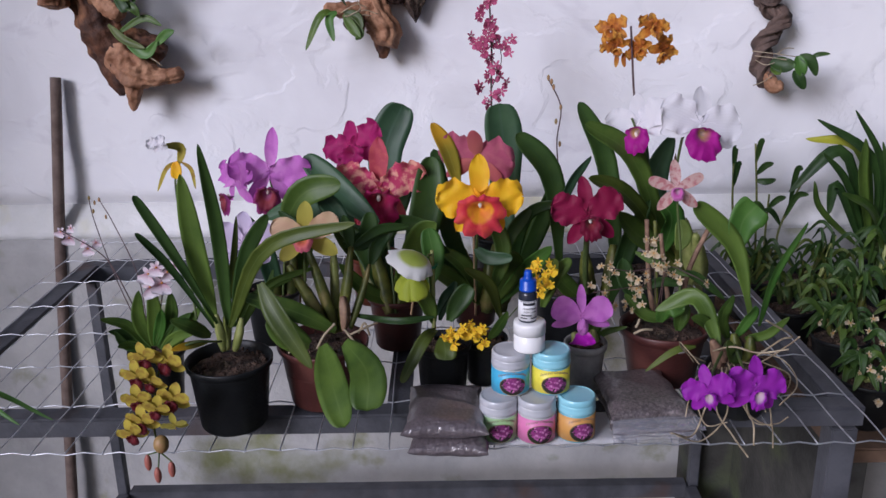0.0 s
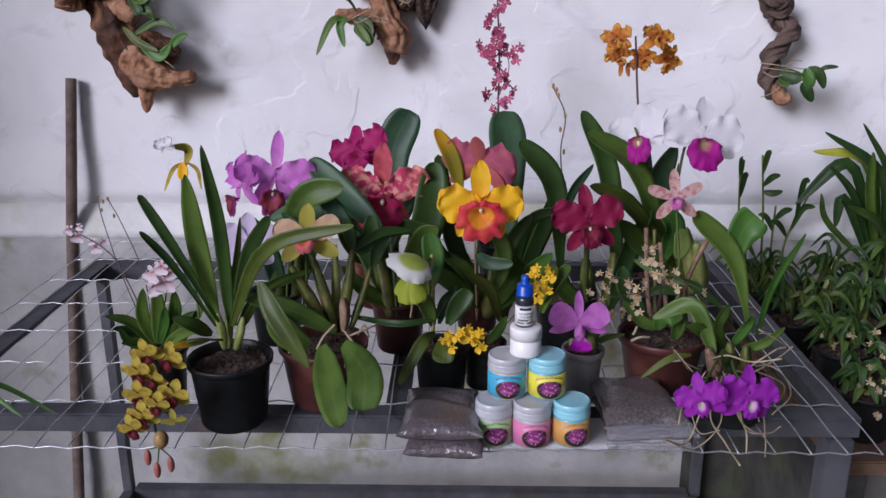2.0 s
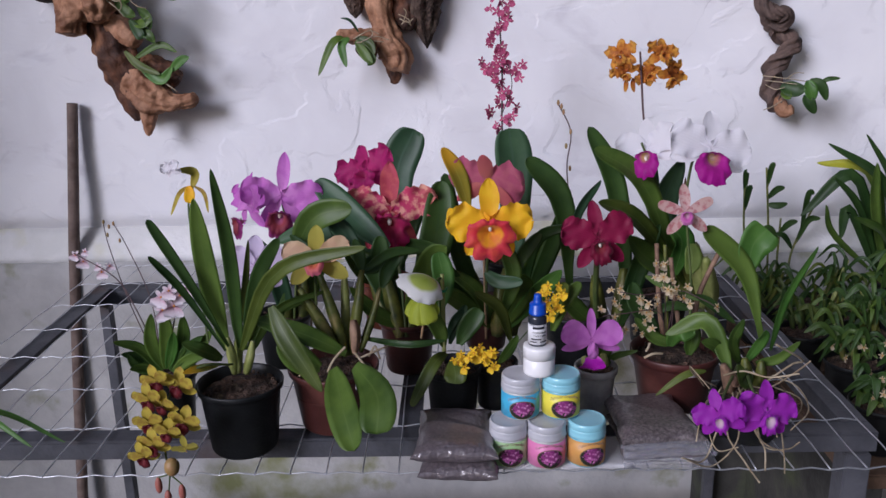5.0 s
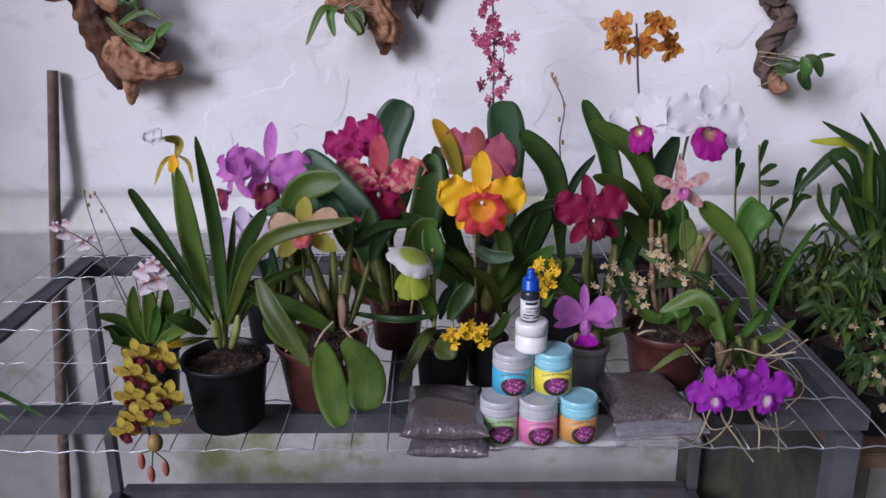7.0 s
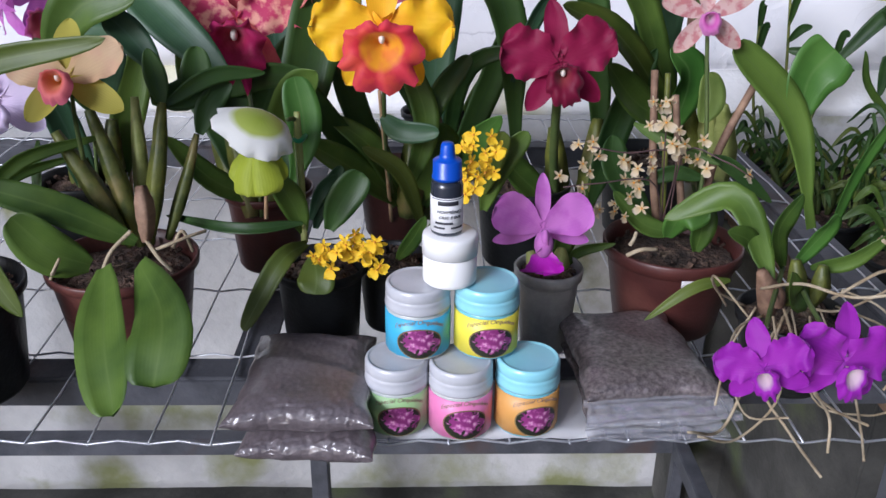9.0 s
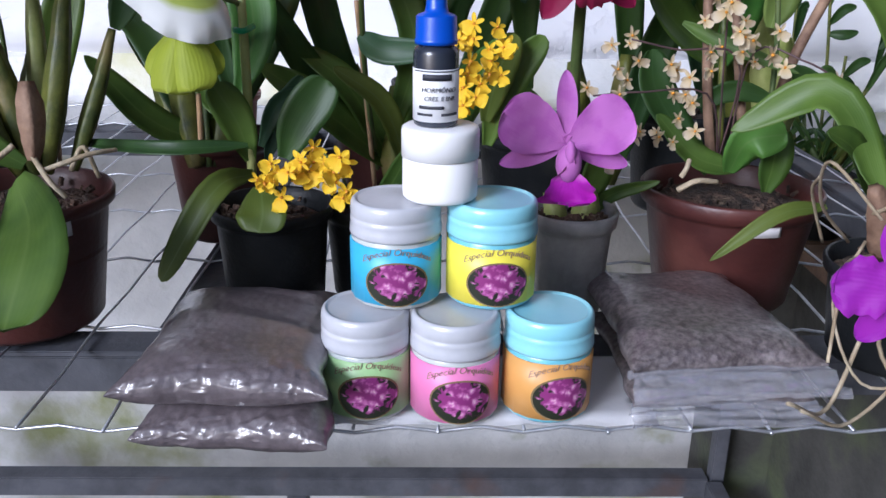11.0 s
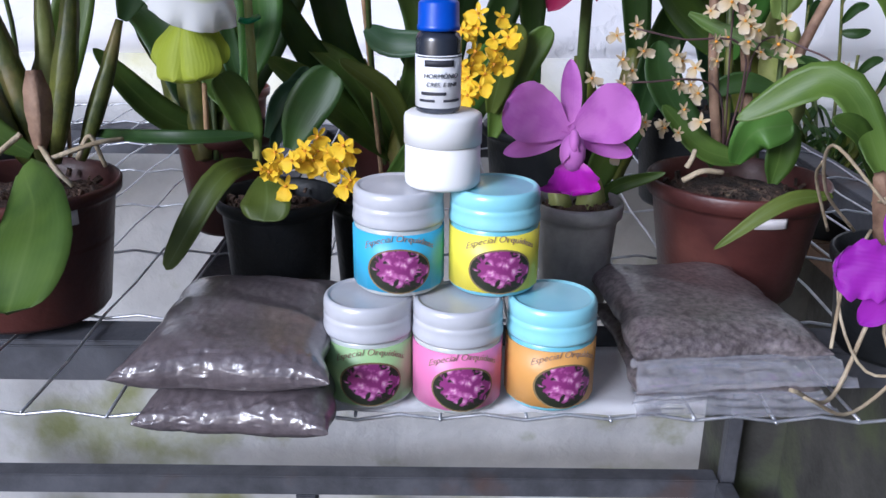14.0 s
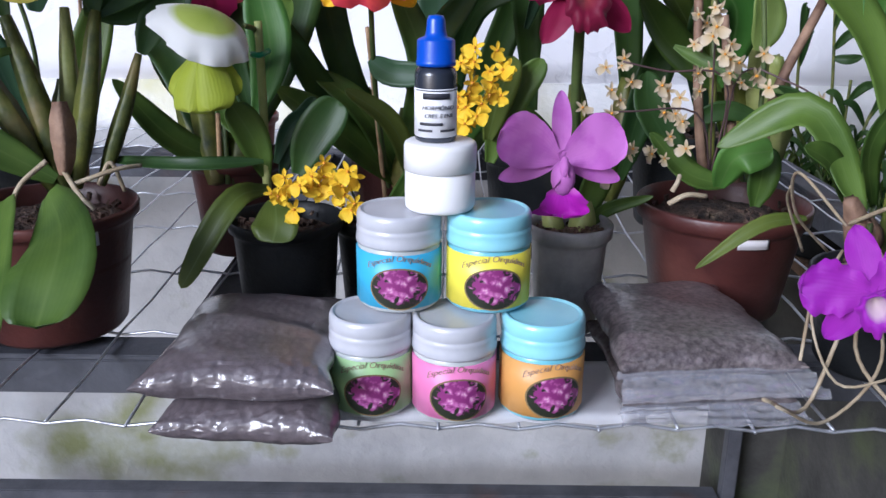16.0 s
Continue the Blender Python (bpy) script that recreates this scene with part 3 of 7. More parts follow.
def tiny_flower(name, size, colours, petals=5, shape=(.6, .5), wide=.5, big_lip=0.0):
    """One small bloom as a mesh that many objects share."""
    bm = bmesh.new()
    for k in range(petals):
        q = petal_mesh(360 * k / petals + 12, size / 2, size * wide * .5, shape, .1 - .25 * (k % 2), .15, .05, 3, nu=4, nv=5, seed=k)
        me = bpy.data.meshes.new("piece")
        q.to_mesh(me)
        q.free()
        bm.from_mesh(me)
        bpy.data.meshes.remove(me)
    if big_lip:
        q = petal_mesh(180, size * .62, size * big_lip, (.6, .25), .1, .1, .1, 4, lift=.001, nu=6, nv=6)
        me = bpy.data.meshes.new("piece")
        q.to_mesh(me)
        q.free()
        k = len(bm.faces)
        bm.from_mesh(me)
        bpy.data.meshes.remove(me)
        bm.faces.ensure_lookup_table()
        for f in bm.faces[k:]:
            f.material_index = 1
    k = len(bm.faces)
    q = ellipsoid(size * .07, size * .07, size * .1, 6, (0, 0, size * .05))
    me = bpy.data.meshes.new("piece")
    q.to_mesh(me)
    q.free()
    bm.from_mesh(me)
    bpy.data.meshes.remove(me)
    bm.faces.ensure_lookup_table()
    for f in bm.faces[k:]:
        f.material_index = 2
    me = mesh_from(bm, name)
    for c in colours:
        me.materials.append(c)
    return me


def little(plant, me, at, face, scale=1.0, spin=0, name="flower"):
    f = Vector(face).normalized()
    q = f.to_track_quat('Z', 'Y').to_matrix().to_4x4()
    ob = part(name, me, None, plant)
    ob.matrix_local = Matrix.Translation(at) @ q @ Matrix.Rotation(radians(spin), 4, 'Z') @ Matrix.Diagonal((scale, scale, scale, 1))
    return ob


def pot(plant, x, y, z, r, h, material, base=.74, fill=.82, seed=0, rim=.010, name="pot", soil=True):
    """A tapered pot with a rolled rim, hollow, with coarse planting mix heaped in it."""
    b = r * base
    wall = .0022
    rr = r * .955
    prof = [(0, .003), (b * .55, .003), (b * .6, 0), (b * .94, 0), (b, .004), (rr - .002, h - rim - .004), (rr, h - rim), (r, h - rim + .001),
            (r + .0008, h - .002), (r - .0006, h), (r - wall, h - .0012), (rr - wall, h - rim), (rr - wall - (rr - b) * .3, h * .55)]
    p = part(name, lathe(prof, 48, (x, y, z)), material, plant)
    if soil:
        random.seed(seed + 40)
        top = h * fill
        rs = b + (rr - b) * fill - .003
        prof = [(0, top + .006), (rs * .35, top + .005), (rs * .7, top + .002), (rs, top - .002)]
        bm = lathe(prof, 20, (x, y, z))
        bmesh.ops.subdivide_edges(bm, edges=bm.edges[:], cuts=1, use_grid_fill=True)
        for v in bm.verts:
            v.co.z += .004 * noise.noise(v.co * 130 + Vector((seed, 0, 0)))
        part("potting_mix", bm, SOIL, plant)
        chips = bmesh.new()
        for k in range(34):
            a, d = random.uniform(0, 6.28), rs * math.sqrt(random.uniform(0, .9))
            c = Vector((x + d * math.cos(a), y + d * math.sin(a), z + top + .005))
            s = random.uniform(.003, .008)
            ret = bmesh.ops.create_cube(chips, size=1, matrix=Matrix.Translation(c) @ Euler((random.uniform(0, 3), random.uniform(0, 3), random.uniform(0, 3))).to_matrix().to_4x4() @ Matrix.Diagonal((s, s * .7, s * .4, 1)))
        part("bark_chip", chips, SOIL, plant, smooth=False)["kind"] = "stuff"
    return p


def sticker(plant, x, y, z, r, ang0, ang1, h, material=None, name="sticker"):
    """A label bent round an upright cylinder."""
    bm = bmesh.new()
    n = 12
    cols = []
    for i in range(n + 1):
        a = radians(ang0 + (ang1 - ang0) * i / n)
        d = Vector((math.sin(a), -math.cos(a), 0))
        c = Vector((x, y, z))
        cols.append([bm.verts.new(c + d * (r + o) + Vector((0, 0, zz))) for o, zz in ((.0002, 0), (.0002, h), (-.0006, h), (-.0006, 0))])
    for a, b in zip(cols, cols[1:]):
        for k in range(4):
            bm.faces.new((a[k], b[k], b[(k + 1) % 4], a[(k + 1) % 4]))
    bm.faces.new(cols[0])
    bm.faces.new(cols[-1][::-1])
    bmesh.ops.recalc_face_normals(bm, faces=bm.faces[:])
    return part(name, bm, material or STICKER, plant)


def bent_text(words, size, x, y, z, r, turn=0, arc=0.0, shear=0.0, thick=.0002):
    """Words wrapped round an upright cylinder; arc raises their middle."""
    cu = bpy.data.curves.new("words", 'FONT')
    cu.body = words
    cu.size = size
    cu.align_x = 'CENTER'
    cu.shear = shear
    cu.extrude = thick
    cu.offset = -size * .014
    cu.resolution_u = 3
    ob = new("words", cu)
    dg = bpy.context.evaluated_depsgraph_get()
    me = bpy.data.meshes.new_from_object(ob.evaluated_get(dg))
    bpy.data.objects.remove(ob)
    bpy.data.curves.remove(cu)
    half = max((abs(v.co.x) for v in me.vertices), default=1) or 1
    for v in me.vertices:
        a = v.co.x / r + radians(turn)
        zz = v.co.y + arc * (1 - (v.co.x / half) ** 2)
        rr = r + .0003 + v.co.z
        v.co = (x + rr * math.sin(a), y - rr * math.cos(a), z + zz)
    return me


# ---- setting ----
GROUND = -.16


def profile_wall(name, prof, x0, x1, nx, material, amp, label):
    """A wall swept along x from a (y, z) profile, with the unevenness of hand-laid plaster."""
    bm = bmesh.new()
    cols = []
    for i in range(nx + 1):
        x = x0 + (x1 - x0) * i / nx
        col = []
        for y, z in prof:
            q = Vector((x, 0, z))
            col.append(bm.verts.new((x, y + amp * (noise.noise(q * 3.1) + .5 * noise.noise(q * 8.3)), z)))
        cols.append(col)
    for a, b in zip(cols, cols[1:]):
        for k in range(len(prof) - 1):
            bm.faces.new((a[k], b[k], b[k + 1], a[k + 1]))
    lo = [bm.verts.new((c[0].co.x, 1.40, c[0].co.z)) for c in cols]
    hi = [bm.verts.new((c[-1].co.x, 1.40, c[-1].co.z)) for c in cols]
    for i in range(nx):
        bm.faces.new((lo[i], lo[i + 1], cols[i + 1][0], cols[i][0]))
        bm.faces.new((cols[i][-1], cols[i + 1][-1], hi[i + 1], hi[i]))
        bm.faces.new((hi[i], hi[i + 1], lo[i + 1], lo[i]))
    bmesh.ops.recalc_face_normals(bm, faces=bm.faces[:])
    return tagged(part(name, bm, material), label, "wall", kind="structure")


def steps_between(a, b, n):
    return [(a[0] + (b[0] - a[0]) * i / n, a[1] + (b[1] - a[1]) * i / n) for i in range(n + 1)]


profile_wall("wall_north", steps_between((1.10, .826), (1.10, 2.60), 40), -4.0, 4.0, 170, PLASTER, .007, "white plastered garden wall with uneven patches and hairline cracks")
profile_wall("wall_ledge", steps_between((1.045, .748), (1.093, .826), 4), -4.0, 4.0, 150, LEDGE, .005, "sloping plastered ledge along the foot of the white wall")
profile_wall("wall_plinth", steps_between((1.045, GROUND - .02), (1.045, .748), 20), -4.0, 4.0, 150, PLINTH, .006, "grey cement plinth of the wall with green moss stains")

ground = bmesh.new()
bmesh.ops.create_grid(ground, x_segments=60, y_segments=60, size=1)
for v in ground.verts:
    d = max(abs(v.co.x), abs(v.co.y))
    v.co *= 3 + 600 * d ** 6
    v.co.z = GROUND + (.004 * noise.noise(v.co * 3) if d < .5 else 0)
tagged(part("ground", ground, CONCRETE), "dark damp concrete ground with moss", "ground", kind="structure")


# Added slab, out of view: holds back skylight from above and lets the sun in.
shade_slab = tagged(part("ceiling", box((-5.0, -.25, 2.62), (5.0, 1.60, 2.70), 0), PLINTH), "unseen plain slab added overhead to cut the skylight", "ceiling", kind="structure")
# Added wall, out of view on the right: blocks sky to darken that side.
side = tagged(part("shade_wall_east", box((1.74, -2.4, GROUND - .02), (1.94, 1.03, 2.615), 0), CONCRETE), "unseen plain dark side wall added to dim the wall's end", "wall", kind="structure")


# Added wall, out of view on the left: shades the wall's far left end.
west_shade = tagged(part("shade_wall_west", box((-2.50, -.20, GROUND - .02), (-2.30, 1.03, 2.615), 0), CONCRETE), "unseen plain dark side wall added to dim the wall's end", "wall", kind="structure")


# ---- steel table ----
def steel_table():
    t = thing("plant_table", "grey painted steel angle-iron table frame beside the white wall", "table")
    x0, x1, y0, y1, z = -.962, .508, .108, .858, .7555
    w = .042

    def angle(lo, hi, wall):
        """An angle iron: a flat flange on top and an upright flange at one side."""
        bm = bmesh.new()
        for q in (box((lo[0], lo[1], z - .004), (hi[0], hi[1], z), .0008), box(*wall, .0008)):
            me = bpy.data.meshes.new("piece")
            q.to_mesh(me)
            q.free()
            bm.from_mesh(me)
            bpy.data.meshes.remove(me)
        return part("rail", bm, STEEL, t, smooth=False)
    angle((x0, y0), (x1, y0 + .034), ((x0, y0, z - .032), (x1, y0 + .004, z - .0045)))
    angle((x0, y1 - w), (x1, y1), ((x0, y1 - w, z - .040), (x1, y1 - w + .004, z - .0045)))
    angle((x0, y0 + .0355), (x0 + w, y1 - w - .0015), ((x0, y0 + .0355, z - .040), (x0 + .004, y1 - w - .0015, z - .0045)))
    angle((x1 - w, y0 + .0355), (x1, y1 - w - .0015), ((x1 - w, y0 + .0355, z - .040), (x1 - w + .004, y1 - w - .0015, z - .0045)))
    angle((-.216, y0 + .0355), (-.178, y1 - w - .0015), ((-.216, y0 + .0355, z - .038), (-.212, y1 - w - .0015, z - .0045)))
    for y, k in ((y0 + .006, .040), (y1 - .036, .024)):
        for x in (x0 + .006, x1 - k - .002):
            slab("leg", (x, y, GROUND), (x + k, y + k, z - .0415), STEEL, t)
    slab("crossbar", (x0 + .036, y1 - w, .112), (x1 - .032, y1 - .006, .149), STEEL, t)
    slab("leg", (-.255, y1 - w, GROUND), (-.220, y1 - .006, .1105), STEEL, t, "short middle leg under the crossbar")
    slab("crossbar", (x0 + .010, y0 + .050, .112), (x0 + w - .004, y1 - w - .004, .149), STEEL, t)
    slab("crossbar", (x1 - w + .004, y0 + .050, .112), (x1 - .010, y1 - w - .004, .149), STEEL, t)
    return t


steel_table()


def wire_mesh():
    m = thing("wire_mesh_panel", "galvanised crimped wire mesh panel lying on the steel table frame", "wire mesh")
    z = .7592
    x0, x1 = -1.005, .490
    ys = [.004 + .1385 * k for k in range(8)]
    for k, y in enumerate(ys):
        pts = [(x0 + (x1 - x0) * i / 60, y + .0007 * math.sin(i * 1.3 + k), z + .0018 * (1 if i % 2 else -1) + .001 * math.sin(i * .31 + k)) for i in range(61)]
        part("wire", tube(pts, (.0012, .0012), 6, 120), WIRE, m)
    k = 0
    x = x1
    while x > x0 - .01:
        pts = [(x + .0012 * math.sin(i * .9 + k), ys[0] - .002 + (ys[-1] - ys[0] + .004) * i / 14, z + .0012 * (1 if (i + k) % 2 else -1)) for i in range(15)]
        part("wire", tube(pts, (.0011, .0011), 6, 28), WIRE, m)
        x -= .0498
        k += 1
    return m


wire_mesh()
TOP = .7622

# ---- leaning pole ----
pole = part("pole", tube(((-1.176, .990, GROUND), (-1.112, 1.036, .631), (-1.062, 1.072, 1.151)), (.0145, .0140, .0130), 18, 24, .03, 14), POLE_WOOD)
tagged(pole, "weathered brown wooden pole leaning on the wall", "pole")


# ---- jars, bottle and paper ----
def paper_sheet():
    bm = bmesh.new()
    n = 14
    rows = []
    for j in range(7):
        row = []
        for i in range(n + 1):
            x = -.095 + .218 * i / n
            y = .004 + .085 * j / 6
            row.append(bm.verts.new((x, y, TOP + .0006 + .0012 * (1 + noise.noise(Vector((x * 30, y * 30, 2)))) - (.003 if j == 0 else 0) * (.3 + .7 * math.sin(i * 1.4) ** 2))))
        rows.append(row)
    for a, b in zip(rows, rows[1:]):
        for i in range(n):
            bm.faces.new((a[i], a[i + 1], b[i + 1], b[i]))
    bmesh.ops.solidify(bm, geom=bm.faces[:], thickness=.0005)
    return tagged(part("paper_sheet", bm, PAPER), "white paper sheet lying under the stacked jars", "paper")


paper_sheet()


def jar(x, y, z, turn, colour, colour_name, aqua, tall=1.0):
    lid_words = "aqua" if aqua else "milky translucent"
    j = thing("fertilizer_jar", f"{colour_name} labelled plastic jar with {lid_words} screw lid", "jar", "stack of labelled jars", at=(x, y, z))
    j.scale = (1, 1, tall)
    r, h = .0268, .0625
    part("body", lathe([(0, .001), (r * .88, .001), (r * .97, .003), (r * .985, .008), (r * .985, .038), (r * .95, .0405), (r * .93, .0425), (0, .0425)], 48), JAR_AQUA if aqua else JAR_MILKY, j)
    lid = part("lid", lathe([(r * .93, .0415), (r * 1.0, .042), (r * 1.01, .0435), (r * 1.0, .0465), (r * .985, .0478), (r * .99, .050), (r * .99, .0524), (r * .968, .0530), (r * .985, .0538), (r * .985, .057), (r * .98, .0595), (r * .955, .0613), (r * .91, h), (r * .87, h - .0002), (r * .85, h - .0008), (r * .80, h - .0009), (r * .4, h - .0003), (0, h - .0001)], 48), AQUA_LID if aqua else CLEAR_LID, j)
    lab = sticker(j, 0, 0, .0045, r, turn - 128, turn + 128, .0345, print_material(colour_name.replace(" ", "_") + "_label", colour), "label")
    n = 30
    for nm, k, off, matl in (("picture_border", 1.07, .00045, GOLD_RING), ("picture", 1.0, .00075, PICTURE)):
        bm = bmesh.new()
        uv = bm.loops.layers.uv.new("UVMap")
        rings = []
        for q in range(5):
            ring = []
            for i in range(n):
                a = 2 * math.pi * i / n
                u, w = q / 4 * math.cos(a), q / 4 * math.sin(a)
                ang = radians(turn) + u * .0178 * k / r
                ring.append((bm.verts.new(((r + off) * math.sin(ang), -(r + off) * math.cos(ang), .0178 + w * .0128 * k)), (.5 + u / 2, .5 + w / 2)))
            rings.append(ring)
        for a, b in zip(rings, rings[1:]):
            for i in range(n):
                qd = (a[i], a[(i + 1) % n], b[(i + 1) % n], b[i])
                f = bm.faces.new([v[0] for v in qd])
                for loop, v in zip(f.loops, qd):
                    loop[uv].uv = v[1]
        bmesh.ops.remove_doubles(bm, verts=bm.verts[:], dist=1e-6)
        part(nm, bm, matl, lab, "oval printed picture of pink flowers" if nm == "picture" else "")
    part("lettering", bent_text("Especial Orqu\u00eddeas", .0056, 0, 0, .0290, r, turn, .0068, .25), SCRIPT, lab, "dark script lettering")
    return j


jar(-.0520, .0260, TOP + .002, 6, (.36, .56, .25), "green", False, 1.05)
jar(.0010, .0210, TOP + .002, 7, (.68, .20, .42), "pink", False, 1.05)
jar(.0570, .0250, TOP + .002, 14, (.62, .32, .085), "orange brown", True, 1.05)
jar(-.0345, .0400, TOP + .0678, 3, (.075, .42, .66), "blue", False)
jar(.0220, .0410, TOP + .0678, 6, (.80, .70, .06), "yellow", True)


def white_jar():
    j = thing("cream_jar", "plain white plastic jar with a screw lid, on the jar stack", "jar", at=(-.0090, .0400, TOP + .1307))
    r = .0222
    part("body", lathe([(0, 0), (r * .9, 0), (r * .97, .0015), (r * .98, .004), (r * .97, .0235), (r * .9, .0245), (0, .0245)], 48), WHITE_PLASTIC, j)
    part("lid", lathe([(r * .93, .0243), (r * 1.0, .0246), (r * 1.0, .0385), (r * .975, .0408), (r * .9, .0418), (0, .042)], 48), WHITE_PLASTIC, j)


white_jar()


def dropper_bottle():
    z0 = TOP + .1727
    b = thing("dropper_bottle", "small dark dropper bottle with blue cap and white label", "bottle", at=(-.0120, .0400, z0))
    r = .0126
    part("body", lathe([(0, 0), (r * .85, 0), (r * .97, .001), (r, .003), (r, .0395), (r * .93, .0425), (r * .7, .0445), (r * .62, .047), (0, .047)], 40), BOTTLE, b)
    part("cap", lathe([(r * .6, .0445), (r * .93, .0446), (r * .94, .047), (r * .90, .0475), (r * .88, .0590), (r * .80, .0600), (r * .52, .0612), (r * .46, .0645), (r * .42, .0705), (r * .34, .0728), (0, .0734)], 40), BLUE_CAP, b)
    lab = sticker(b, 0, 0, .0035, r, -112, 128, .0285, LABEL_WHITE, "label")
    sticker(lab, 0, 0, .0262, r + .0004, -34, 40, .0034, INK, "print_bar")
    part("lettering", bent_text("HORM\u00d4NIO", .0036, 0, 0, .0200, r + .0004, 8, 0, .2), INK, lab)
    part("lettering", bent_text("CRES. E ENR", .0033, 0, 0, .0155, r + .0004, 10, 0, .2), INK, lab)
    sticker(lab, 0, 0, .0108, r + .0004, -44, 20, .0016, INK, "print_bar")
    sticker(lab, 0, 0, .0070, r + .0004, -50, -8, .0013, INK, "print_bar")
    sticker(lab, 0, 0, .0070, r + .0004, 14, 62, .0013, INK, "print_bar")
    sticker(lab, 0, 0, .0309, r + .0004, -60, 80, .0005, INK, "print_bar")


dropper_bottle()


# ---- bags of growing mix ----
def facet(x, y, seed):
    """Height of crinkled plastic: small flats, each tilted its own way."""
    _, points = noise.voronoi(Vector((x, y, seed * 3.7)))
    p = points[0]
    tilt = noise.cell_vector(p * 31.7)
    return (x - p.x) * (tilt.x - .5) + (y - p.y) * (tilt.y - .5)


def pillow(lx, ly, h, seed, nx=120, ny=84):
    """A filled plastic bag: slack flat top, drawn-out corners, a full front gathered into fine wrinkles."""
    bm = bmesh.new()
    tops, lows = [], []
    for j in range(ny + 1):
        v = math.sin((j / ny - .5) * math.pi)
        a, b = [], []
        for i in range(nx + 1):
            u = math.sin((i / nx - .5) * math.pi)
            full = max(0, 1 - abs(u) ** 4) ** .55 * max(0, 1 - abs(v) ** (7 if v < 0 else 4)) ** .55
            x = u * lx / 2 * (1 - .07 * (1 - v * v)) * (1.02 - .05 * v) + .004 * noise.noise(Vector((v * 2.5, seed, u)))
            y = v * ly / 2 * (1 - .06 * (1 - u * u)) + .004 * noise.noise(Vector((u * 2, seed + 5, v)))
            front = min(1, max(0, -v - .70) / .16)
            wob = noise.noise(Vector((x * 40, y * 40, seed + 6)))
            big = facet(x * 75 + .35 * wob, j / ny * ly * 100 + .35 * wob, seed) + .5 * facet(x * 190, j / ny * ly * 190, seed + 2)
            fine = 1 - 2 * abs(noise.noise(Vector((x * 120 + 3 * wob, y * 34 + 3 * wob, seed))))
            grain = noise.noise(Vector((x * 260, y * 240, seed)))
            crumple = front * (.0024 * big + .0004 * fine + .0003 * grain)
            fold = 1 - abs(noise.noise(Vector((x * 9 + y * 15, (x - y) * 4, seed + 9)))) * 3.2
            slack = (1 - front) * (.0018 * max(0, fold) + .0003 * grain)
            sag = .0030 * noise.noise(Vector((x * 14, y * 14, seed)))
            y -= crumple * .7
            a.append(bm.verts.new((x, y, h * .5 + full * h * .5 + (sag + slack + crumple) * full ** .3)))
            b.append(bm.verts.new((x, y, h * .5 - full * h * .5 - .0010)))
        tops.append(a)
        lows.append(b)
    for j in range(ny):
        for i in range(nx):
            bm.faces.new((tops[j][i], tops[j][i + 1], tops[j + 1][i + 1], tops[j + 1][i]))
            bm.faces.new((lows[j][i], lows[j + 1][i], lows[j + 1][i + 1], lows[j][i + 1]))
    for j in range(ny):
        for i in (0, nx):
            bm.faces.new((tops[j][i], tops[j + 1][i], lows[j + 1][i], lows[j][i]))
    for i in range(nx):
        for j in (0, ny):
            bm.faces.new((tops[j][i], tops[j][i + 1], lows[j][i + 1], lows[j][i]))
    bmesh.ops.recalc_face_normals(bm, faces=bm.faces[:])
    return bm


def flap(lx, ly, seed, lift):
    """The welded, empty end of a plastic bag, in long folds."""
    bm = bmesh.new()
    rows = []
    n = 18
    for j in range(n + 1):
        row = []
        v = j / n
        for i in range(73):
            x = (i / 72 - .5) * lx * (1 + .05 * v)
            y = -ly * v * (1 + .14 * noise.noise(Vector((x * 22, seed, 0))))
            fold = .0060 * noise.noise(Vector((x * 13, v * 5 + x * 8, seed))) + .0034 * abs(noise.noise(Vector((x * 30, v * 9, seed + 4)))) + .0009 * noise.noise(Vector((x * 130, v * 12, seed)))
            crinkle = .0032 * facet(x * 34, y * 160, seed) + .0012 * facet(x * 150, y * 300, seed + 1)
            row.append(bm.verts.new((x + .003 * noise.noise(Vector((i * .2, j * .2, seed))), y, max(.0022, lift * (1 - v * .75) + (fold + crinkle) * min(1, v * 3)))))
        rows.append(row)
    for a, b in zip(rows, rows[1:]):
        for i in range(72):
            bm.faces.new((a[i], a[i + 1], b[i + 1], b[i]))
    bmesh.ops.solidify(bm, geom=bm.faces[:], thickness=.0004)
    return bm


def bag(x, y, z, turn, tilt, lx, ly, h, seed, material, label, flap_len, front=True):
    b = thing("substrate_bag", label, "bag", "bags of growing mix")
    b.matrix_world = pose(x, y, z, tilt, 0, turn)
    part("body", pillow(lx, ly, h, seed), material, b)
    f = part("welded_end", flap(lx * (1.08 if front else .8), flap_len, seed, h * .45), FILM, b, "clear crumpled plastic end")
    f.matrix_local = pose(0, -ly / 2 + .004, 0) if front else pose(0, ly / 2 - .003, 0, 0, 0, 180)
    return b


bag(-.1185, .0265, TOP + .0005, -4.0, 0, .103, .128, .026, 3, SOIL_BAG, "clear plastic bag of fine dark growing mix, under another", .012, False)
bag(-.1260, .0320, TOP + .0270, -1.0, 0, .109, .136, .029, 7, SOIL_BAG, "clear plastic bag of fine dark growing mix, on top of another", .012, False)
bag(.1600, .0800, TOP + .0005, 4.0, 0, .108, .132, .020, 11, BARK_BAG, "clear plastic bag of coarse bark mix with crumpled end, underneath", .022)
bag(.1585, .0850, TOP + .0215, 5.0, 0, .114, .146, .026, 15, BARK_BAG, "clear plastic bag of coarse bark mix with crumpled end, on top", .026)

# ---- flower colours ----
def pm(name, *stops, **more):
    return petal_material(name, list(stops), **more)


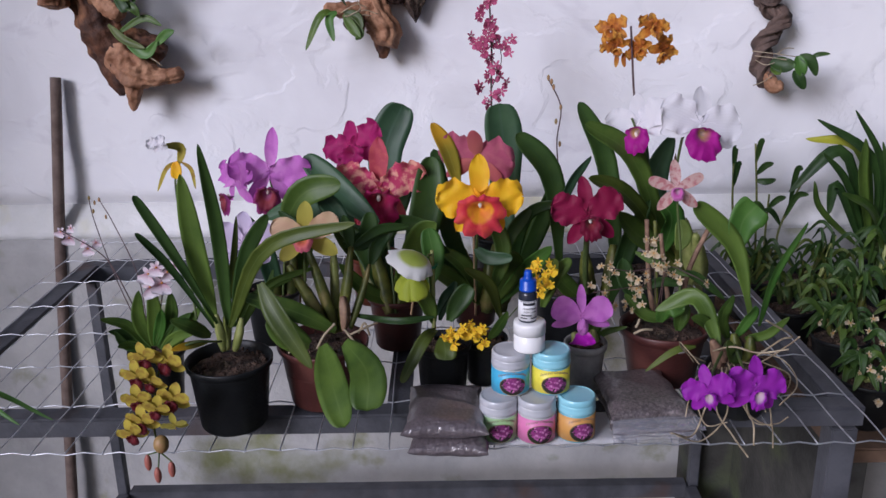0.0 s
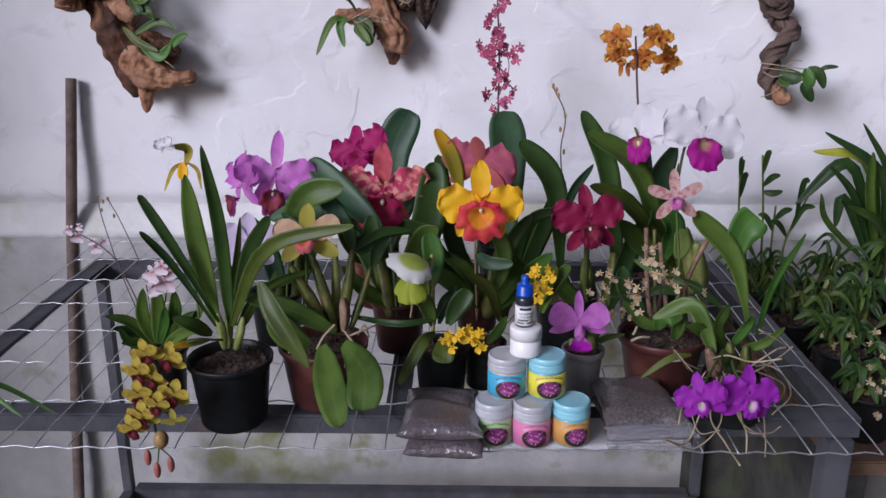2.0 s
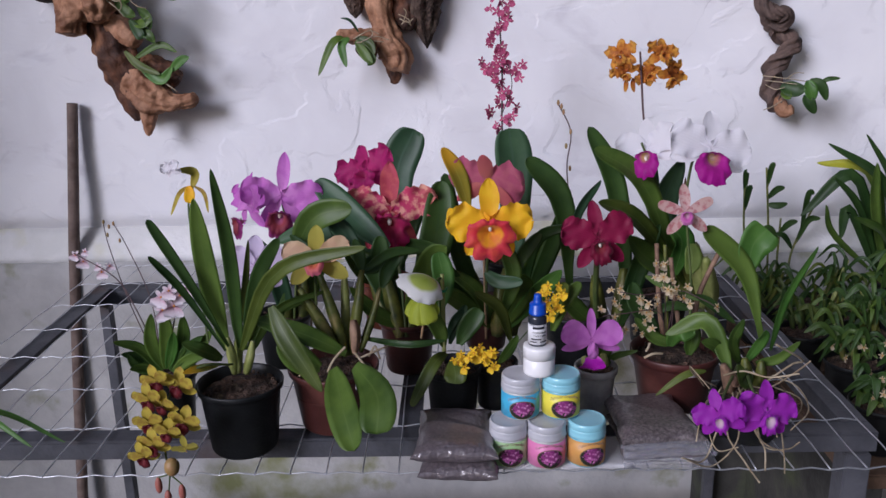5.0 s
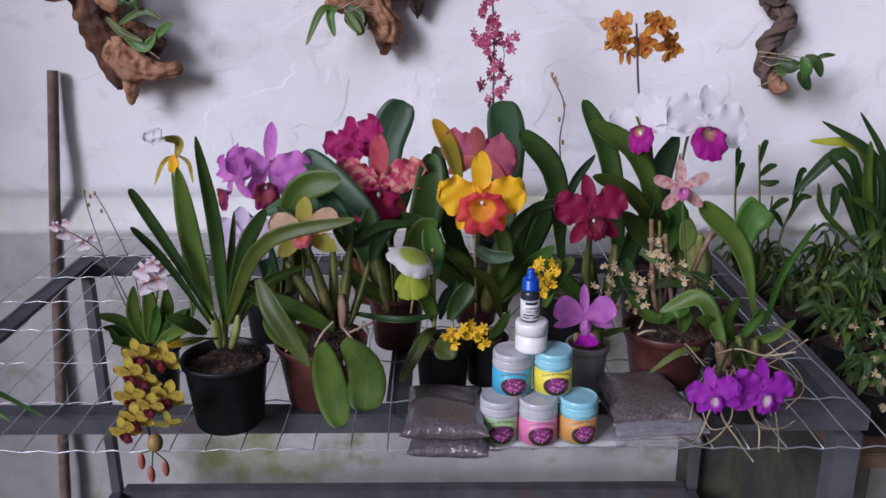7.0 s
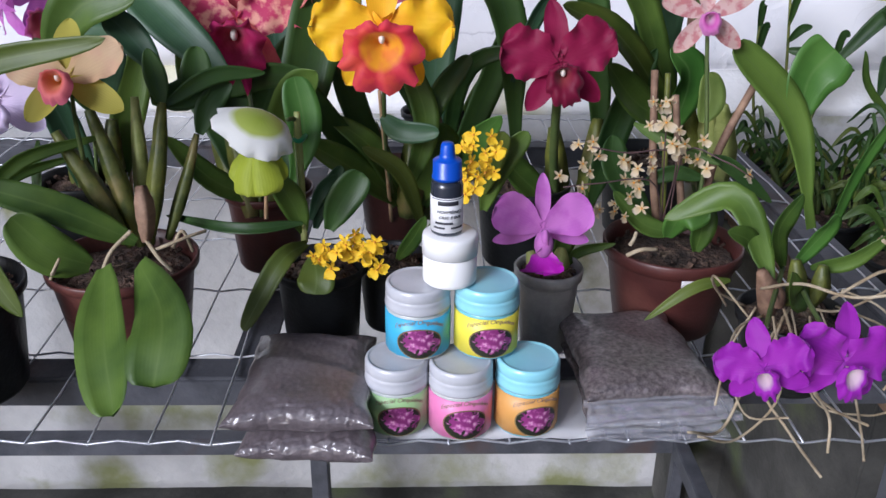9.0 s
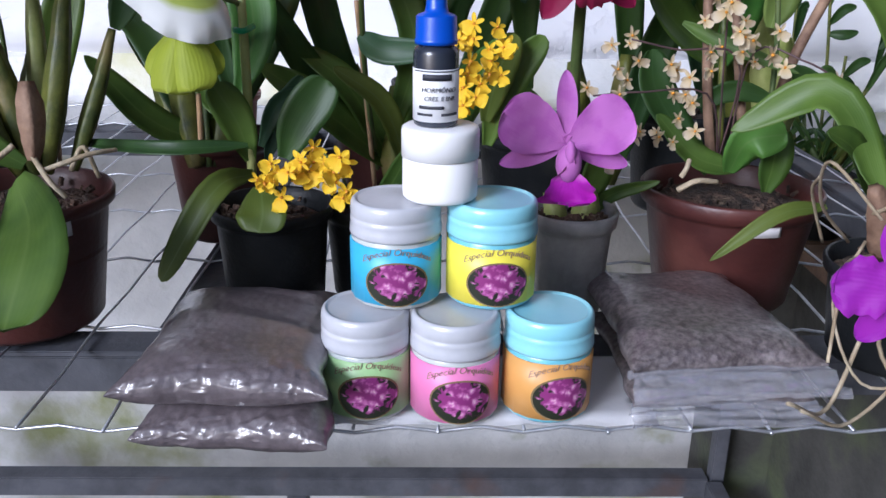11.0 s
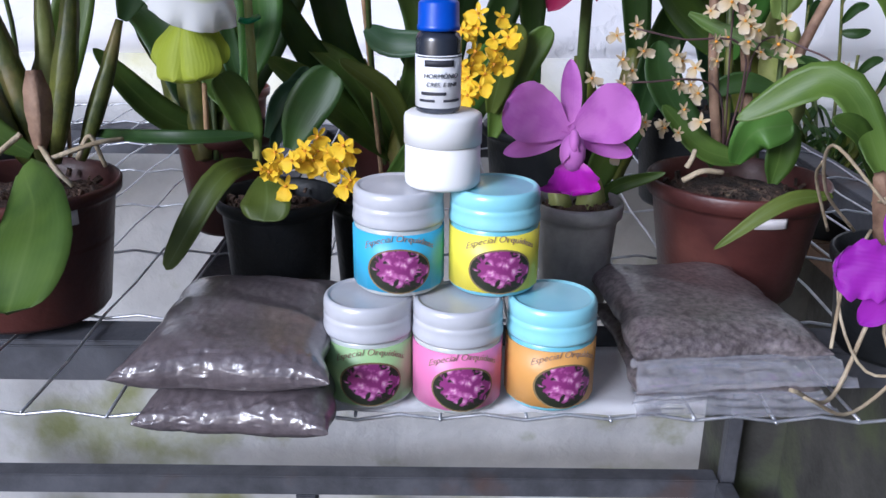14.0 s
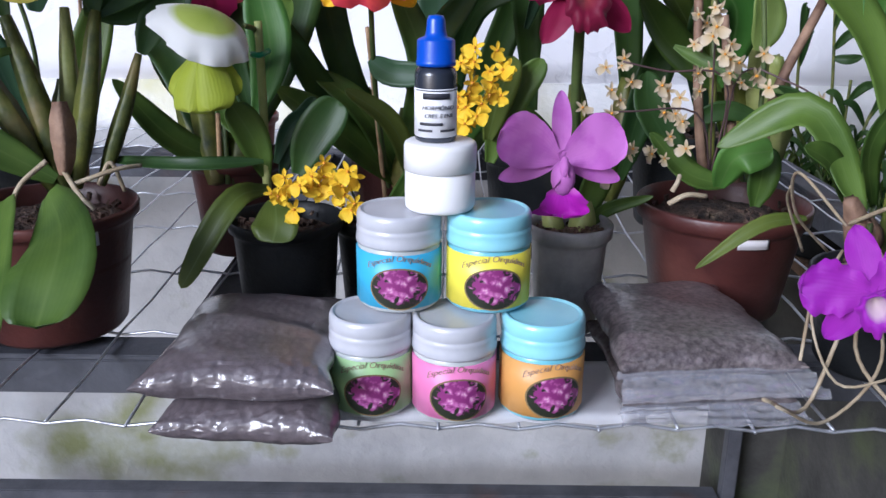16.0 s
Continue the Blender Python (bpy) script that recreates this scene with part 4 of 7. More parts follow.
MAG = pm("magenta_petal", (0, (.42, .02, .14)), (1, (.36, .012, .13)), vein=(.28, .008, .09), vein_scale=50)
SPOT = pm("red_splashed_petal", (0, (.45, .03, .12)), (.5, (.55, .05, .13)), (1, (.60, .16, .14)), vein=(.80, .42, .30), vein_scale=75, amount=.85)
SPOT_S = pm("coral_red_sepal", (0, (.42, .05, .07)), (1, (.50, .07, .11)), vein=(.62, .14, .12), vein_scale=60)
SPOT_LIP = pm("crimson_lip", (0, (.50, .10, .10)), (.4, (.42, .015, .09)), (1, (.48, .02, .14)), vein=(.20, .006, .03), vein_scale=60)
YEL = pm("golden_petal", (0, (.86, .42, .002)), (1, (.90, .54, .002)), vein=(.92, .60, .006), vein_scale=40)
YEL_LIP = pm("yellow_red_lip", (0, (.80, .36, .01)), (.46, (.80, .34, .01)), (.58, (.60, .030, .045)), (1, (.62, .05, .085)), vein=(.75, .12, .05), vein_scale=55, edge=(.60, .05, .07))
PINK_BACK = pm("dusky_pink_petal", (0, (.50, .12, .20)), (1, (.46, .10, .19)), vein=(.55, .17, .22), vein_scale=60)
PINK_S = pm("salmon_sepal", (0, (.52, .16, .14)), (1, (.48, .10, .12)))
CRIM = pm("dark_crimson_petal", (0, (.23, .004, .046)), (1, (.20, .003, .042)), vein=(.27, .008, .062), vein_scale=45)
CRIM_LIP = pm("deep_crimson_lip", (0, (.30, .06, .05)), (.5, (.17, .003, .03)), (1, (.15, .003, .03)))
LILAC = pm("lilac_petal", (0, (.68, .28, .66)), (1, (.60, .16, .60)), vein=(.50, .11, .52), vein_scale=50)
LILAC_LIP = pm("maroon_lilac_lip", (0, (.55, .20, .50)), (.40, (.30, .05, .06)), (.75, (.12, .006, .03)), (1, (.36, .05, .25)))
PALE = pm("pale_lilac_petal", (0, (.68, .56, .72)), (1, (.64, .55, .74)))
PEACH = pm("peach_petal", (0, (.62, .42, .20)), (1, (.60, .42, .26)), vein=(.60, .34, .22), vein_scale=40)
PEACH_S = pm("yellow_green_sepal", (0, (.46, .38, .05)), (1, (.42, .38, .06)))
PEACH_LIP = pm("pink_orange_lip", (0, (.75, .32, .04)), (.5, (.68, .16, .10)), (1, (.60, .14, .22)))
WHITE = pm("white_petal", (0, (.84, .82, .86)), (1, (.86, .85, .88)), see=.4)
WP_LIP = pm("purple_frilled_lip", (0, (.78, .70, .70)), (.22, (.62, .42, .12)), (.42, (.45, .02, .30)), (1, (.34, .004, .24)), vein=(.28, .003, .18), vein_scale=50)
STAR = pm("pink_freckled_petal", (0, (.62, .42, .40)), (1, (.52, .34, .30)), vein=(.42, .12, .14), vein_scale=120, amount=.8)
STAR_LIP = pm("magenta_white_lip", (0, (.72, .62, .66)), (.5, (.55, .10, .40)), (1, (.60, .24, .50)))
PURP = pm("orchid_purple_petal", (0, (.58, .19, .56)), (1, (.56, .18, .58)), vein=(.44, .09, .47), vein_scale=55)
PURP_LIP = pm("vivid_purple_lip", (0, (.58, .20, .52)), (.45, (.55, .16, .46)), (.62, (.48, .02, .48)), (1, (.46, .008, .44)))
VIO = pm("violet_petal", (0, (.34, .03, .42)), (1, (.30, .018, .40)), vein=(.24, .008, .33), vein_scale=45)
VIO_LIP = pm("violet_white_lip", (0, (.70, .60, .55)), (.42, (.62, .45, .55)), (.60, (.32, .02, .42)), (1, (.30, .015, .40)))
ORA = pm("orange_petal", (0, (.36, .10, .012)), (.5, (.55, .20, .02)), (1, (.74, .40, .06)), vein=(.34, .09, .015), vein_scale=110, amount=.7)
GREENISH = pm("apple_green_petal", (0, (.30, .36, .02)), (1, (.36, .42, .03)), vein=(.27, .33, .02), vein_scale=40)
HOOD = pm("white_green_hood", (0, (.32, .42, .04)), (.38, (.44, .52, .10)), (.52, (.80, .80, .78)), (1, (.82, .82, .82)))
CYM = pm("yellow_green_petal", (0, (.42, .31, .035)), (1, (.56, .46, .055)), vein=(.28, .12, .03), vein_scale=80, amount=.5)
CYM_LIP = pm("maroon_lip", (0, (.50, .36, .14)), (.22, (.16, .010, .018)), (1, (.085, .004, .010)))
ROSE = pm("small_rose_petal", (0, (.52, .10, .22)), (1, (.56, .13, .26)), vein=(.40, .04, .12), vein_scale=120)
BUTTER = pm("small_yellow_petal", (0, (.82, .50, .006)), (1, (.88, .62, .02)))
CREAM = pm("small_cream_petal", (0, (.55, .40, .18)), (1, (.62, .54, .40)))
BLUSH = pm("small_blush_petal", (0, (.50, .22, .30)), (.5, (.72, .60, .66)), (1, (.78, .74, .78)))
THROAT = surface("cream_column", (.70, .62, .52), (.80, .72, .66), 60, .5, .1, 200)
ORANGE_EYE = surface("orange_flower_eye", (.62, .24, .01), (.70, .34, .02), 60, .5, .1, 200)
BUD = surface("ochre_bud", (.24, .18, .05), (.38, .20, .09), 60, .5, .1, 200)
RED_BUD = surface("reddish_bud", (.30, .09, .07), (.40, .14, .10), 60, .5, .1, 200)
SMALL_ROSE = tiny_flower("rose_flower", .024, (ROSE, ROSE, THROAT), 5, (.6, .6), .42, .5)
SMALL_YELLOW = tiny_flower("yellow_flower", .0180, (BUTTER, BUTTER, ORANGE_EYE), 5, (.7, .6), .46, .72)
SMALL_CREAM = tiny_flower("cream_flower", .0145, (CREAM, CREAM, ORANGE_EYE), 5, (.6, .7), .40, .5)
SMALL_BLUSH = tiny_flower("blush_flower", .026, (BLUSH, BLUSH, ORANGE_EYE), 5, (.6, .4), .55, 1.1)

# ---- plants on the table ----

strap = thing("potted_orchid", "strap-leaved orchid in black pot, drooping yellow-green flower spray", "orchid", "potted orchids on the table")
pot(strap, -.437, .082, TOP, .0620, .104, BLACK_POT, .78, .86, 1)
leaf(strap, (-0.451, 0.080, 0.914), (-0.466, 0.070, 1.046), (-0.471, 0.060, 1.142), 0.0289, 8, GREEN)
leaf(strap, (-0.435, 0.090, 0.913), (-0.418, 0.020, 1.075), (-0.409, -0.060, 1.205), 0.0195, 10, DARK, shape=(.4, .55))
leaf(strap, (-0.445, 0.070, 0.924), (-0.488, 0.050, 1.033), (-0.529, 0.040, 1.119), 0.0150, 20, DARK, shape=(.7, .3))
leaf(strap, (-0.447, 0.060, 0.922), (-0.494, 0.050, 1.013), (-0.529, 0.030, 1.071), 0.0112, 20, DARK, shape=(.7, .35))
leaf(strap, (-0.430, 0.090, 0.910), (-0.400, 0.080, 1.018), (-0.361, 0.060, 1.085), 0.0214, 15, DARK, shape=(.6, .4))
leaf(strap, (-0.425, 0.060, 0.922), (-0.354, 0.000, 1.056), (-0.235, -0.020, 1.095), 0.0203, 12, OLIVE, shape=(.45, .45))
leaf(strap, (-0.424, 0.100, 0.897), (-0.385, 0.130, 0.956), (-0.314, 0.160, 0.975), 0.0136, 30, GREEN)
leaf(strap, (-0.433, 0.120, 0.898), (-0.412, 0.170, 0.928), (-0.356, 0.200, 0.943), 0.0115, 30, GREEN)
leaf(strap, (-0.453, 0.060, 0.910), (-0.469, 0.030, 0.935), (-0.494, 0.020, 0.951), 0.0215, 35, GREEN)
leaf(strap, (-0.450, 0.110, 0.894), (-0.432, 0.130, 0.986), (-0.427, 0.160, 1.055), 0.0113, 40, OLIVE)
leaf(strap, (-0.454, 0.050, 0.906), (-0.472, 0.020, 0.913), (-0.490, 0.000, 0.916), 0.0131, 30, YELLOWED)
bulb(strap, (-0.443, 0.080, 0.877), (-0.449, 0.080, 0.934), 0.0062, PALE_BULB)
bulb(strap, (-0.427, 0.080, 0.877), (-0.414, 0.085, 0.925), 0.0058, PALE_BULB)
bulb(strap, (-0.443, 0.100, 0.870), (-0.439, 0.100, 0.932), 0.0056, PALE_BULB)
# narrow upright flower with a white tip
stem(strap, ((-0.483, 0.100, 0.920), (-0.520, 0.200, 1.010), (-0.536, 0.240, 1.081), (-0.531, 0.247, 1.115)), 0.0018, STEM, "stem", 14)
leaf(strap, (-0.529, 0.247, 1.114), (-0.523, 0.247, 1.139), (-0.545, 0.235, 1.146), 0.0141, 0, PEACH_S)
blossom(strap, (-0.552, 0.230, 1.149), (-.3, -.9, .35), 0.0296, WHITE, WHITE, None, None, 20, .40, .60, .22, seed=4, label="frilled white flower tip")
leaf(strap, (-0.529, 0.246, 1.118), (-0.545, 0.235, 1.110), (-0.561, 0.230, 1.076), 0.0070, 0, CYM)
leaf(strap, (-0.525, 0.246, 1.118), (-0.509, 0.240, 1.107), (-0.504, 0.235, 1.078), 0.0062, 0, CYM)
leaf(strap, (-0.532, 0.240, 1.120), (-0.530, 0.235, 1.108), (-0.532, 0.235, 1.094), 0.0175, 0, YEL, shape=(.5, .3))
stem(strap, ((-0.439, 0.060, 0.901), (-0.472, 0.020, 0.916), (-0.513, 0.020, 0.886), (-0.526, 0.000, 0.820), (-0.517, -0.020, 0.771)), 0.0018, STEM, "flower_stem", 20)
blossom(strap, (-0.503, 0.015, 0.891), (-0.25, -.9, -0.10), 0.0503, CYM, CYM, CYM_LIP, None, -8, .34, .36, .04, .74, .9, .30, 2, pet_ang=58, sep_ang=112, lip_y=-.14)
blossom(strap, (-0.540, 0.000, 0.877), (-0.19, -.9, -0.15), 0.0475, CYM, CYM, CYM_LIP, None, 12, .34, .36, .04, .74, .9, .30, 3, pet_ang=58, sep_ang=112, lip_y=-.14)
blossom(strap, (-0.530, 0.010, 0.900), (-0.13, -.9, -0.20), 0.0459, CYM, CYM, CYM_LIP, None, 20, .34, .36, .04, .74, .9, .30, 4, pet_ang=58, sep_ang=112, lip_y=-.14)
blossom(strap, (-0.489, -0.020, 0.853), (-0.07, -.9, -0.10), 0.0466, CYM, CYM, CYM_LIP, None, -14, .34, .36, .04, .74, .9, .30, 5, pet_ang=58, sep_ang=112, lip_y=-.14)
blossom(strap, (-0.540, -0.010, 0.847), (-0.01, -.9, -0.15), 0.0450, CYM, CYM, CYM_LIP, None, 8, .34, .36, .04, .74, .9, .30, 6, pet_ang=58, sep_ang=112, lip_y=-.14)
blossom(strap, (-0.522, 0.000, 0.869), (-0.25, -.9, -0.20), 0.0413, CYM, CYM, CYM_LIP, None, -4, .34, .36, .04, .74, .9, .30, 7, pet_ang=58, sep_ang=112, lip_y=-.14)
blossom(strap, (-0.532, -0.025, 0.823), (-0.19, -.9, -0.10), 0.0463, CYM, CYM, CYM_LIP, None, 6, .34, .36, .04, .74, .9, .30, 8, pet_ang=58, sep_ang=112, lip_y=-.14)
blossom(strap, (-0.545, -0.030, 0.808), (-0.13, -.9, -0.15), 0.0421, CYM, CYM, CYM_LIP, None, 25, .34, .36, .04, .74, .9, .30, 9, pet_ang=58, sep_ang=112, lip_y=-.14)
blossom(strap, (-0.509, -0.030, 0.844), (-0.07, -.9, -0.20), 0.0401, CYM, CYM, CYM_LIP, None, -10, .34, .36, .04, .74, .9, .30, 10, pet_ang=58, sep_ang=112, lip_y=-.14)
blossom(strap, (-0.489, -0.025, 0.818), (.1, -.8, -.3), 0.0361, PEACH_S, PEACH_S, None, BUD, 10, .26, .3, .04, seed=5)
part("bud", ellipsoid(.0105, .0105, .013, 12, (-0.509, -0.030, 0.792)), BUD, strap)
stem(strap, ((-0.513, -0.030, 0.781), (-0.529, -0.030, 0.776)), 0.0012, STEM, "stem", 14)
part("bud", ellipsoid(.005, .005, .0125, 10, (-0.530, -0.030, 0.764)), RED_BUD, strap)
stem(strap, ((-0.513, -0.030, 0.781), (-0.517, -0.030, 0.756)), 0.0012, STEM, "stem", 14)
part("bud", ellipsoid(.005, .005, .0125, 10, (-0.519, -0.030, 0.744)), RED_BUD, strap)
stem(strap, ((-0.513, -0.030, 0.781), (-0.498, -0.030, 0.765)), 0.0012, STEM, "stem", 14)
part("bud", ellipsoid(.005, .005, .0125, 10, (-0.499, -0.030, 0.753)), RED_BUD, strap)

blush = thing("potted_orchid", "small orchid in black pot, white pink flowers on thin stems", "orchid", "potted orchids on the table")
pot(blush, -.568, .160, TOP, .0430, .085, BLACK_POT, .78, .86, 2)
leaf(blush, (-0.574, 0.160, 0.850), (-0.585, 0.150, 0.897), (-0.573, 0.130, 0.952), 0.0211, 15, GREEN)
leaf(blush, (-0.572, 0.160, 0.850), (-0.561, 0.150, 0.901), (-0.553, 0.130, 0.962), 0.0228, 15, GREEN)
leaf(blush, (-0.568, 0.160, 0.850), (-0.537, 0.150, 0.901), (-0.526, 0.130, 0.949), 0.0211, 15, GREEN)
leaf(blush, (-0.579, 0.160, 0.846), (-0.603, 0.150, 0.888), (-0.635, 0.130, 0.908), 0.0163, 15, GREEN)
leaf(blush, (-0.580, 0.160, 0.842), (-0.605, 0.150, 0.873), (-0.625, 0.130, 0.888), 0.0146, 15, DARK)
leaf(blush, (-0.564, 0.160, 0.846), (-0.530, 0.150, 0.887), (-0.500, 0.130, 0.916), 0.0163, 15, DARK)
leaf(blush, (-0.578, 0.160, 0.842), (-0.598, 0.150, 0.856), (-0.615, 0.130, 0.863), 0.0146, 15, GREEN)
leaf(blush, (-0.560, 0.160, 0.844), (-0.532, 0.150, 0.869), (-0.490, 0.130, 0.890), 0.0179, 15, GREEN)
leaf(blush, (-0.583, 0.160, 0.844), (-0.609, 0.150, 0.856), (-0.616, 0.130, 0.888), 0.0146, 15, DARK)
leaf(blush, (-0.569, 0.160, 0.850), (-0.554, 0.150, 0.888), (-0.542, 0.130, 0.922), 0.0179, 15, BRIGHT)
leaf(blush, (-0.562, 0.160, 0.846), (-0.523, 0.150, 0.874), (-0.485, 0.130, 0.926), 0.0195, 15, GREEN)
stem(blush, ((-0.581, 0.170, 0.857), (-0.632, 0.220, 0.932), (-0.674, 0.260, 0.967), (-0.753, 0.300, 0.996)), 0.0011, DARK_STEM, "flower_stem", 14)
stem(blush, ((-0.588, 0.170, 0.857), (-0.648, 0.240, 0.935), (-0.689, 0.290, 1.011), (-0.702, 0.310, 1.047)), 0.0009, DARK_STEM, "flower_stem", 14)
stem(blush, ((-0.581, 0.170, 0.857), (-0.604, 0.220, 0.941), (-0.650, 0.270, 1.011), (-0.681, 0.300, 1.046)), 0.0009, DARK_STEM, "flower_stem", 14)
stem(blush, ((-0.573, 0.170, 0.857), (-0.542, 0.140, 0.941), (-0.537, 0.130, 0.979), (-0.508, 0.120, 0.997)), 0.0011, DARK_STEM, "flower_stem", 14)
little(blush, SMALL_BLUSH, (-0.751, 0.300, 0.993), (0.00, -.9, 0.30), 0.62, -20, "flower")
little(blush, SMALL_BLUSH, (-0.739, 0.300, 0.982), (0.27, -.9, 0.21), 0.75, -13, "flower")
little(blush, SMALL_BLUSH, (-0.734, 0.300, 0.999), (-0.23, -.9, 0.02), 0.5, -6, "flower")
little(blush, SMALL_BLUSH, (-0.702, 0.280, 0.970), (-0.08, -.9, -0.10), 0.75, 1, "flower")
little(blush, SMALL_BLUSH, (-0.688, 0.280, 0.980), (0.30, -.9, -0.03), 0.55, 8, "flower")
little(blush, SMALL_BLUSH, (-0.708, 0.280, 0.980), (-0.16, -.9, 0.16), 0.5, 15, "flower")
little(blush, SMALL_BLUSH, (-0.554, 0.130, 0.978), (-0.16, -.9, 0.29), 1.0, -18, "flower")
little(blush, SMALL_BLUSH, (-0.537, 0.130, 0.964), (0.30, -.9, 0.25), 1.05, -11, "flower")
little(blush, SMALL_BLUSH, (-0.542, 0.130, 0.988), (-0.09, -.9, 0.07), 0.85, -4, "flower")
little(blush, SMALL_BLUSH, (-0.508, 0.120, 0.996), (-0.23, -.9, -0.08), 0.9, 3, "flower")
little(blush, SMALL_BLUSH, (-0.527, 0.130, 0.981), (0.27, -.9, -0.07), 0.8, 10, "flower")
little(blush, SMALL_BLUSH, (-0.554, 0.130, 0.959), (-0.00, -.9, 0.10), 1.05, 17, "flower")
part("bud", ellipsoid(.002, .002, .004, 6, (-0.697, 0.300, 1.049)), BUD, blush)
part("bud", ellipsoid(.002, .002, .004, 6, (-0.689, 0.300, 1.041)), BUD, blush)
part("bud", ellipsoid(.002, .002, .004, 6, (-0.681, 0.300, 1.046)), BUD, blush)
part("bud", ellipsoid(.002, .002, .004, 6, (-0.693, 0.300, 1.027)), BUD, blush)
part("bud", ellipsoid(.002, .002, .004, 6, (-0.674, 0.300, 1.017)), BUD, blush)

peach = thing("potted_orchid", "orchid in a brown pot with broad drooping leaves and peach flowers", "orchid", "potted orchids on the table")
pot(peach, -.311, .152, TOP, .0690, .098, BROWN_POT, .76, .86, 3)
sticker(peach, -.311, .152, TOP + .078, .0665, 36, 56, .012)
leaf(peach, (-0.300, 0.080, 0.884), (-0.280, 0.005, 0.862), (-0.258, -0.055, 0.828), 0.0444, 4, GREEN, shape=(0.5, 0.35))
leaf(peach, (-0.268, 0.075, 0.890), (-0.231, 0.000, 0.879), (-0.229, -0.045, 0.846), 0.0509, 4, GREEN, fold=0.14, shape=(0.5, 0.25))
leaf(peach, (-0.288, 0.130, 0.885), (-0.345, 0.110, 0.925), (-0.418, 0.100, 0.954), 0.0287, 10, GREEN, shape=(0.5, 0.5))
leaf(peach, (-0.324, 0.110, 0.871), (-0.350, 0.095, 0.891), (-0.375, 0.090, 0.925), 0.0402, 8, GREEN, shape=(0.5, 0.35))
leaf(peach, (-0.353, -0.050, 1.028), (-0.329, -0.075, 0.992), (-0.289, -0.090, 0.930), 0.0276, 10, OLIVE, shape=(0.6, 0.6))
bulb(peach, (-0.285, 0.155, .872), (-0.263, 0.175, 1.001), 0.0076, BULB)
bulb(peach, (-0.270, 0.165, .872), (-0.238, 0.185, 0.969), 0.0054, BULB)
bulb(peach, (-0.290, 0.150, .872), (-0.325, 0.165, 0.997), 0.0080, BULB)
bulb(peach, (-0.299, 0.150, .872), (-0.356, 0.160, 0.978), 0.0085, BULB)
bulb(peach, (-0.294, 0.170, .872), (-0.292, 0.190, 1.002), 0.0067, PALE_BULB)
bulb(peach, (-0.273, 0.118, 0.943), (-0.273, 0.112, 0.893), 0.0075, DRY_SHEATH)
leaf(peach, (-0.263, 0.175, 0.999), (-0.268, 0.180, 1.024), (-0.274, 0.185, 1.047), 0.0200, 20, DARK)
leaf(peach, (-0.263, 0.180, 0.997), (-0.223, 0.200, 1.019), (-0.178, 0.220, 1.018), 0.0156, 16, DARK)
leaf(peach, (-0.266, 0.190, 1.024), (-0.290, 0.200, 1.052), (-0.311, 0.200, 1.075), 0.0296, 12, BLUE, shape=(0.6, 0.4))
leaf(peach, (-0.236, 0.185, 0.969), (-0.225, 0.200, 0.997), (-0.208, 0.210, 1.010), 0.0243, 16, DARK)
leaf(peach, (-0.276, 0.185, 1.001), (-0.243, 0.200, 1.006), (-0.236, 0.210, 1.044), 0.0314, 14, DARK, shape=(0.5, 0.4))
leaf(peach, (-0.324, 0.165, 0.997), (-0.340, 0.170, 1.029), (-0.369, 0.180, 1.056), 0.0209, 14, DARK)
leaf(peach, (-0.386, 0.190, 0.960), (-0.393, 0.190, 0.927), (-0.391, 0.180, 0.901), 0.0112, 14, DARK)
stem(peach, ((-0.331, 0.150, 0.956), (-0.328, 0.140, 0.996), (-0.321, 0.125, 1.022)), 0.0022, STEM, "stem", 14)
stem(peach, ((-0.274, 0.112, 0.897), (-0.260, 0.100, 0.883), (-0.250, 0.100, 0.871)), 0.002, ROOT, "root", 14)
stem(peach, ((-0.286, 0.115, 0.902), (-0.302, 0.105, 0.887), (-0.313, 0.105, 0.867)), 0.002, ROOT, "root", 14)
stem(peach, ((-0.253, 0.120, 0.884), (-0.243, 0.120, 0.900), (-0.237, 0.125, 0.878)), 0.0018, ROOT, "root", 14)
stem(peach, ((-0.267, 0.105, 0.887), (-0.239, 0.115, 0.896), (-0.225, 0.130, 0.896)), 0.0018, ROOT, "root", 14)
stem(peach, ((-0.352, 0.090, 0.867), (-0.339, 0.085, 0.889), (-0.347, 0.082, 0.875)), 0.0015, ROOT, "root", 14)
leaf(peach, (-0.368, 0.200, 1.024), (-0.333, 0.190, 1.079), (-0.275, 0.180, 1.097), 0.0422, 10, GREEN, shape=(.6, .45))
leaf(peach, (-0.318, 0.200, 0.999), (-0.337, 0.250, 1.040), (-0.411, 0.280, 1.018), 0.0387, 10, BLUE)
leaf(peach, (-0.233, 0.300, 0.997), (-0.297, 0.330, 1.048), (-0.355, 0.360, 1.100), 0.0471, 8, BLUE, shape=(.5, .4))
blossom(peach, (-0.321, 0.120, 1.035), (-.1, -.85, .45), 0.1018, PEACH_S, PEACH, PEACH_LIP, THROAT, 8, .24, .34, .05, .46, 1.0, .35, 4, pet_ang=66, sep_ang=124, lip_y=-.18)

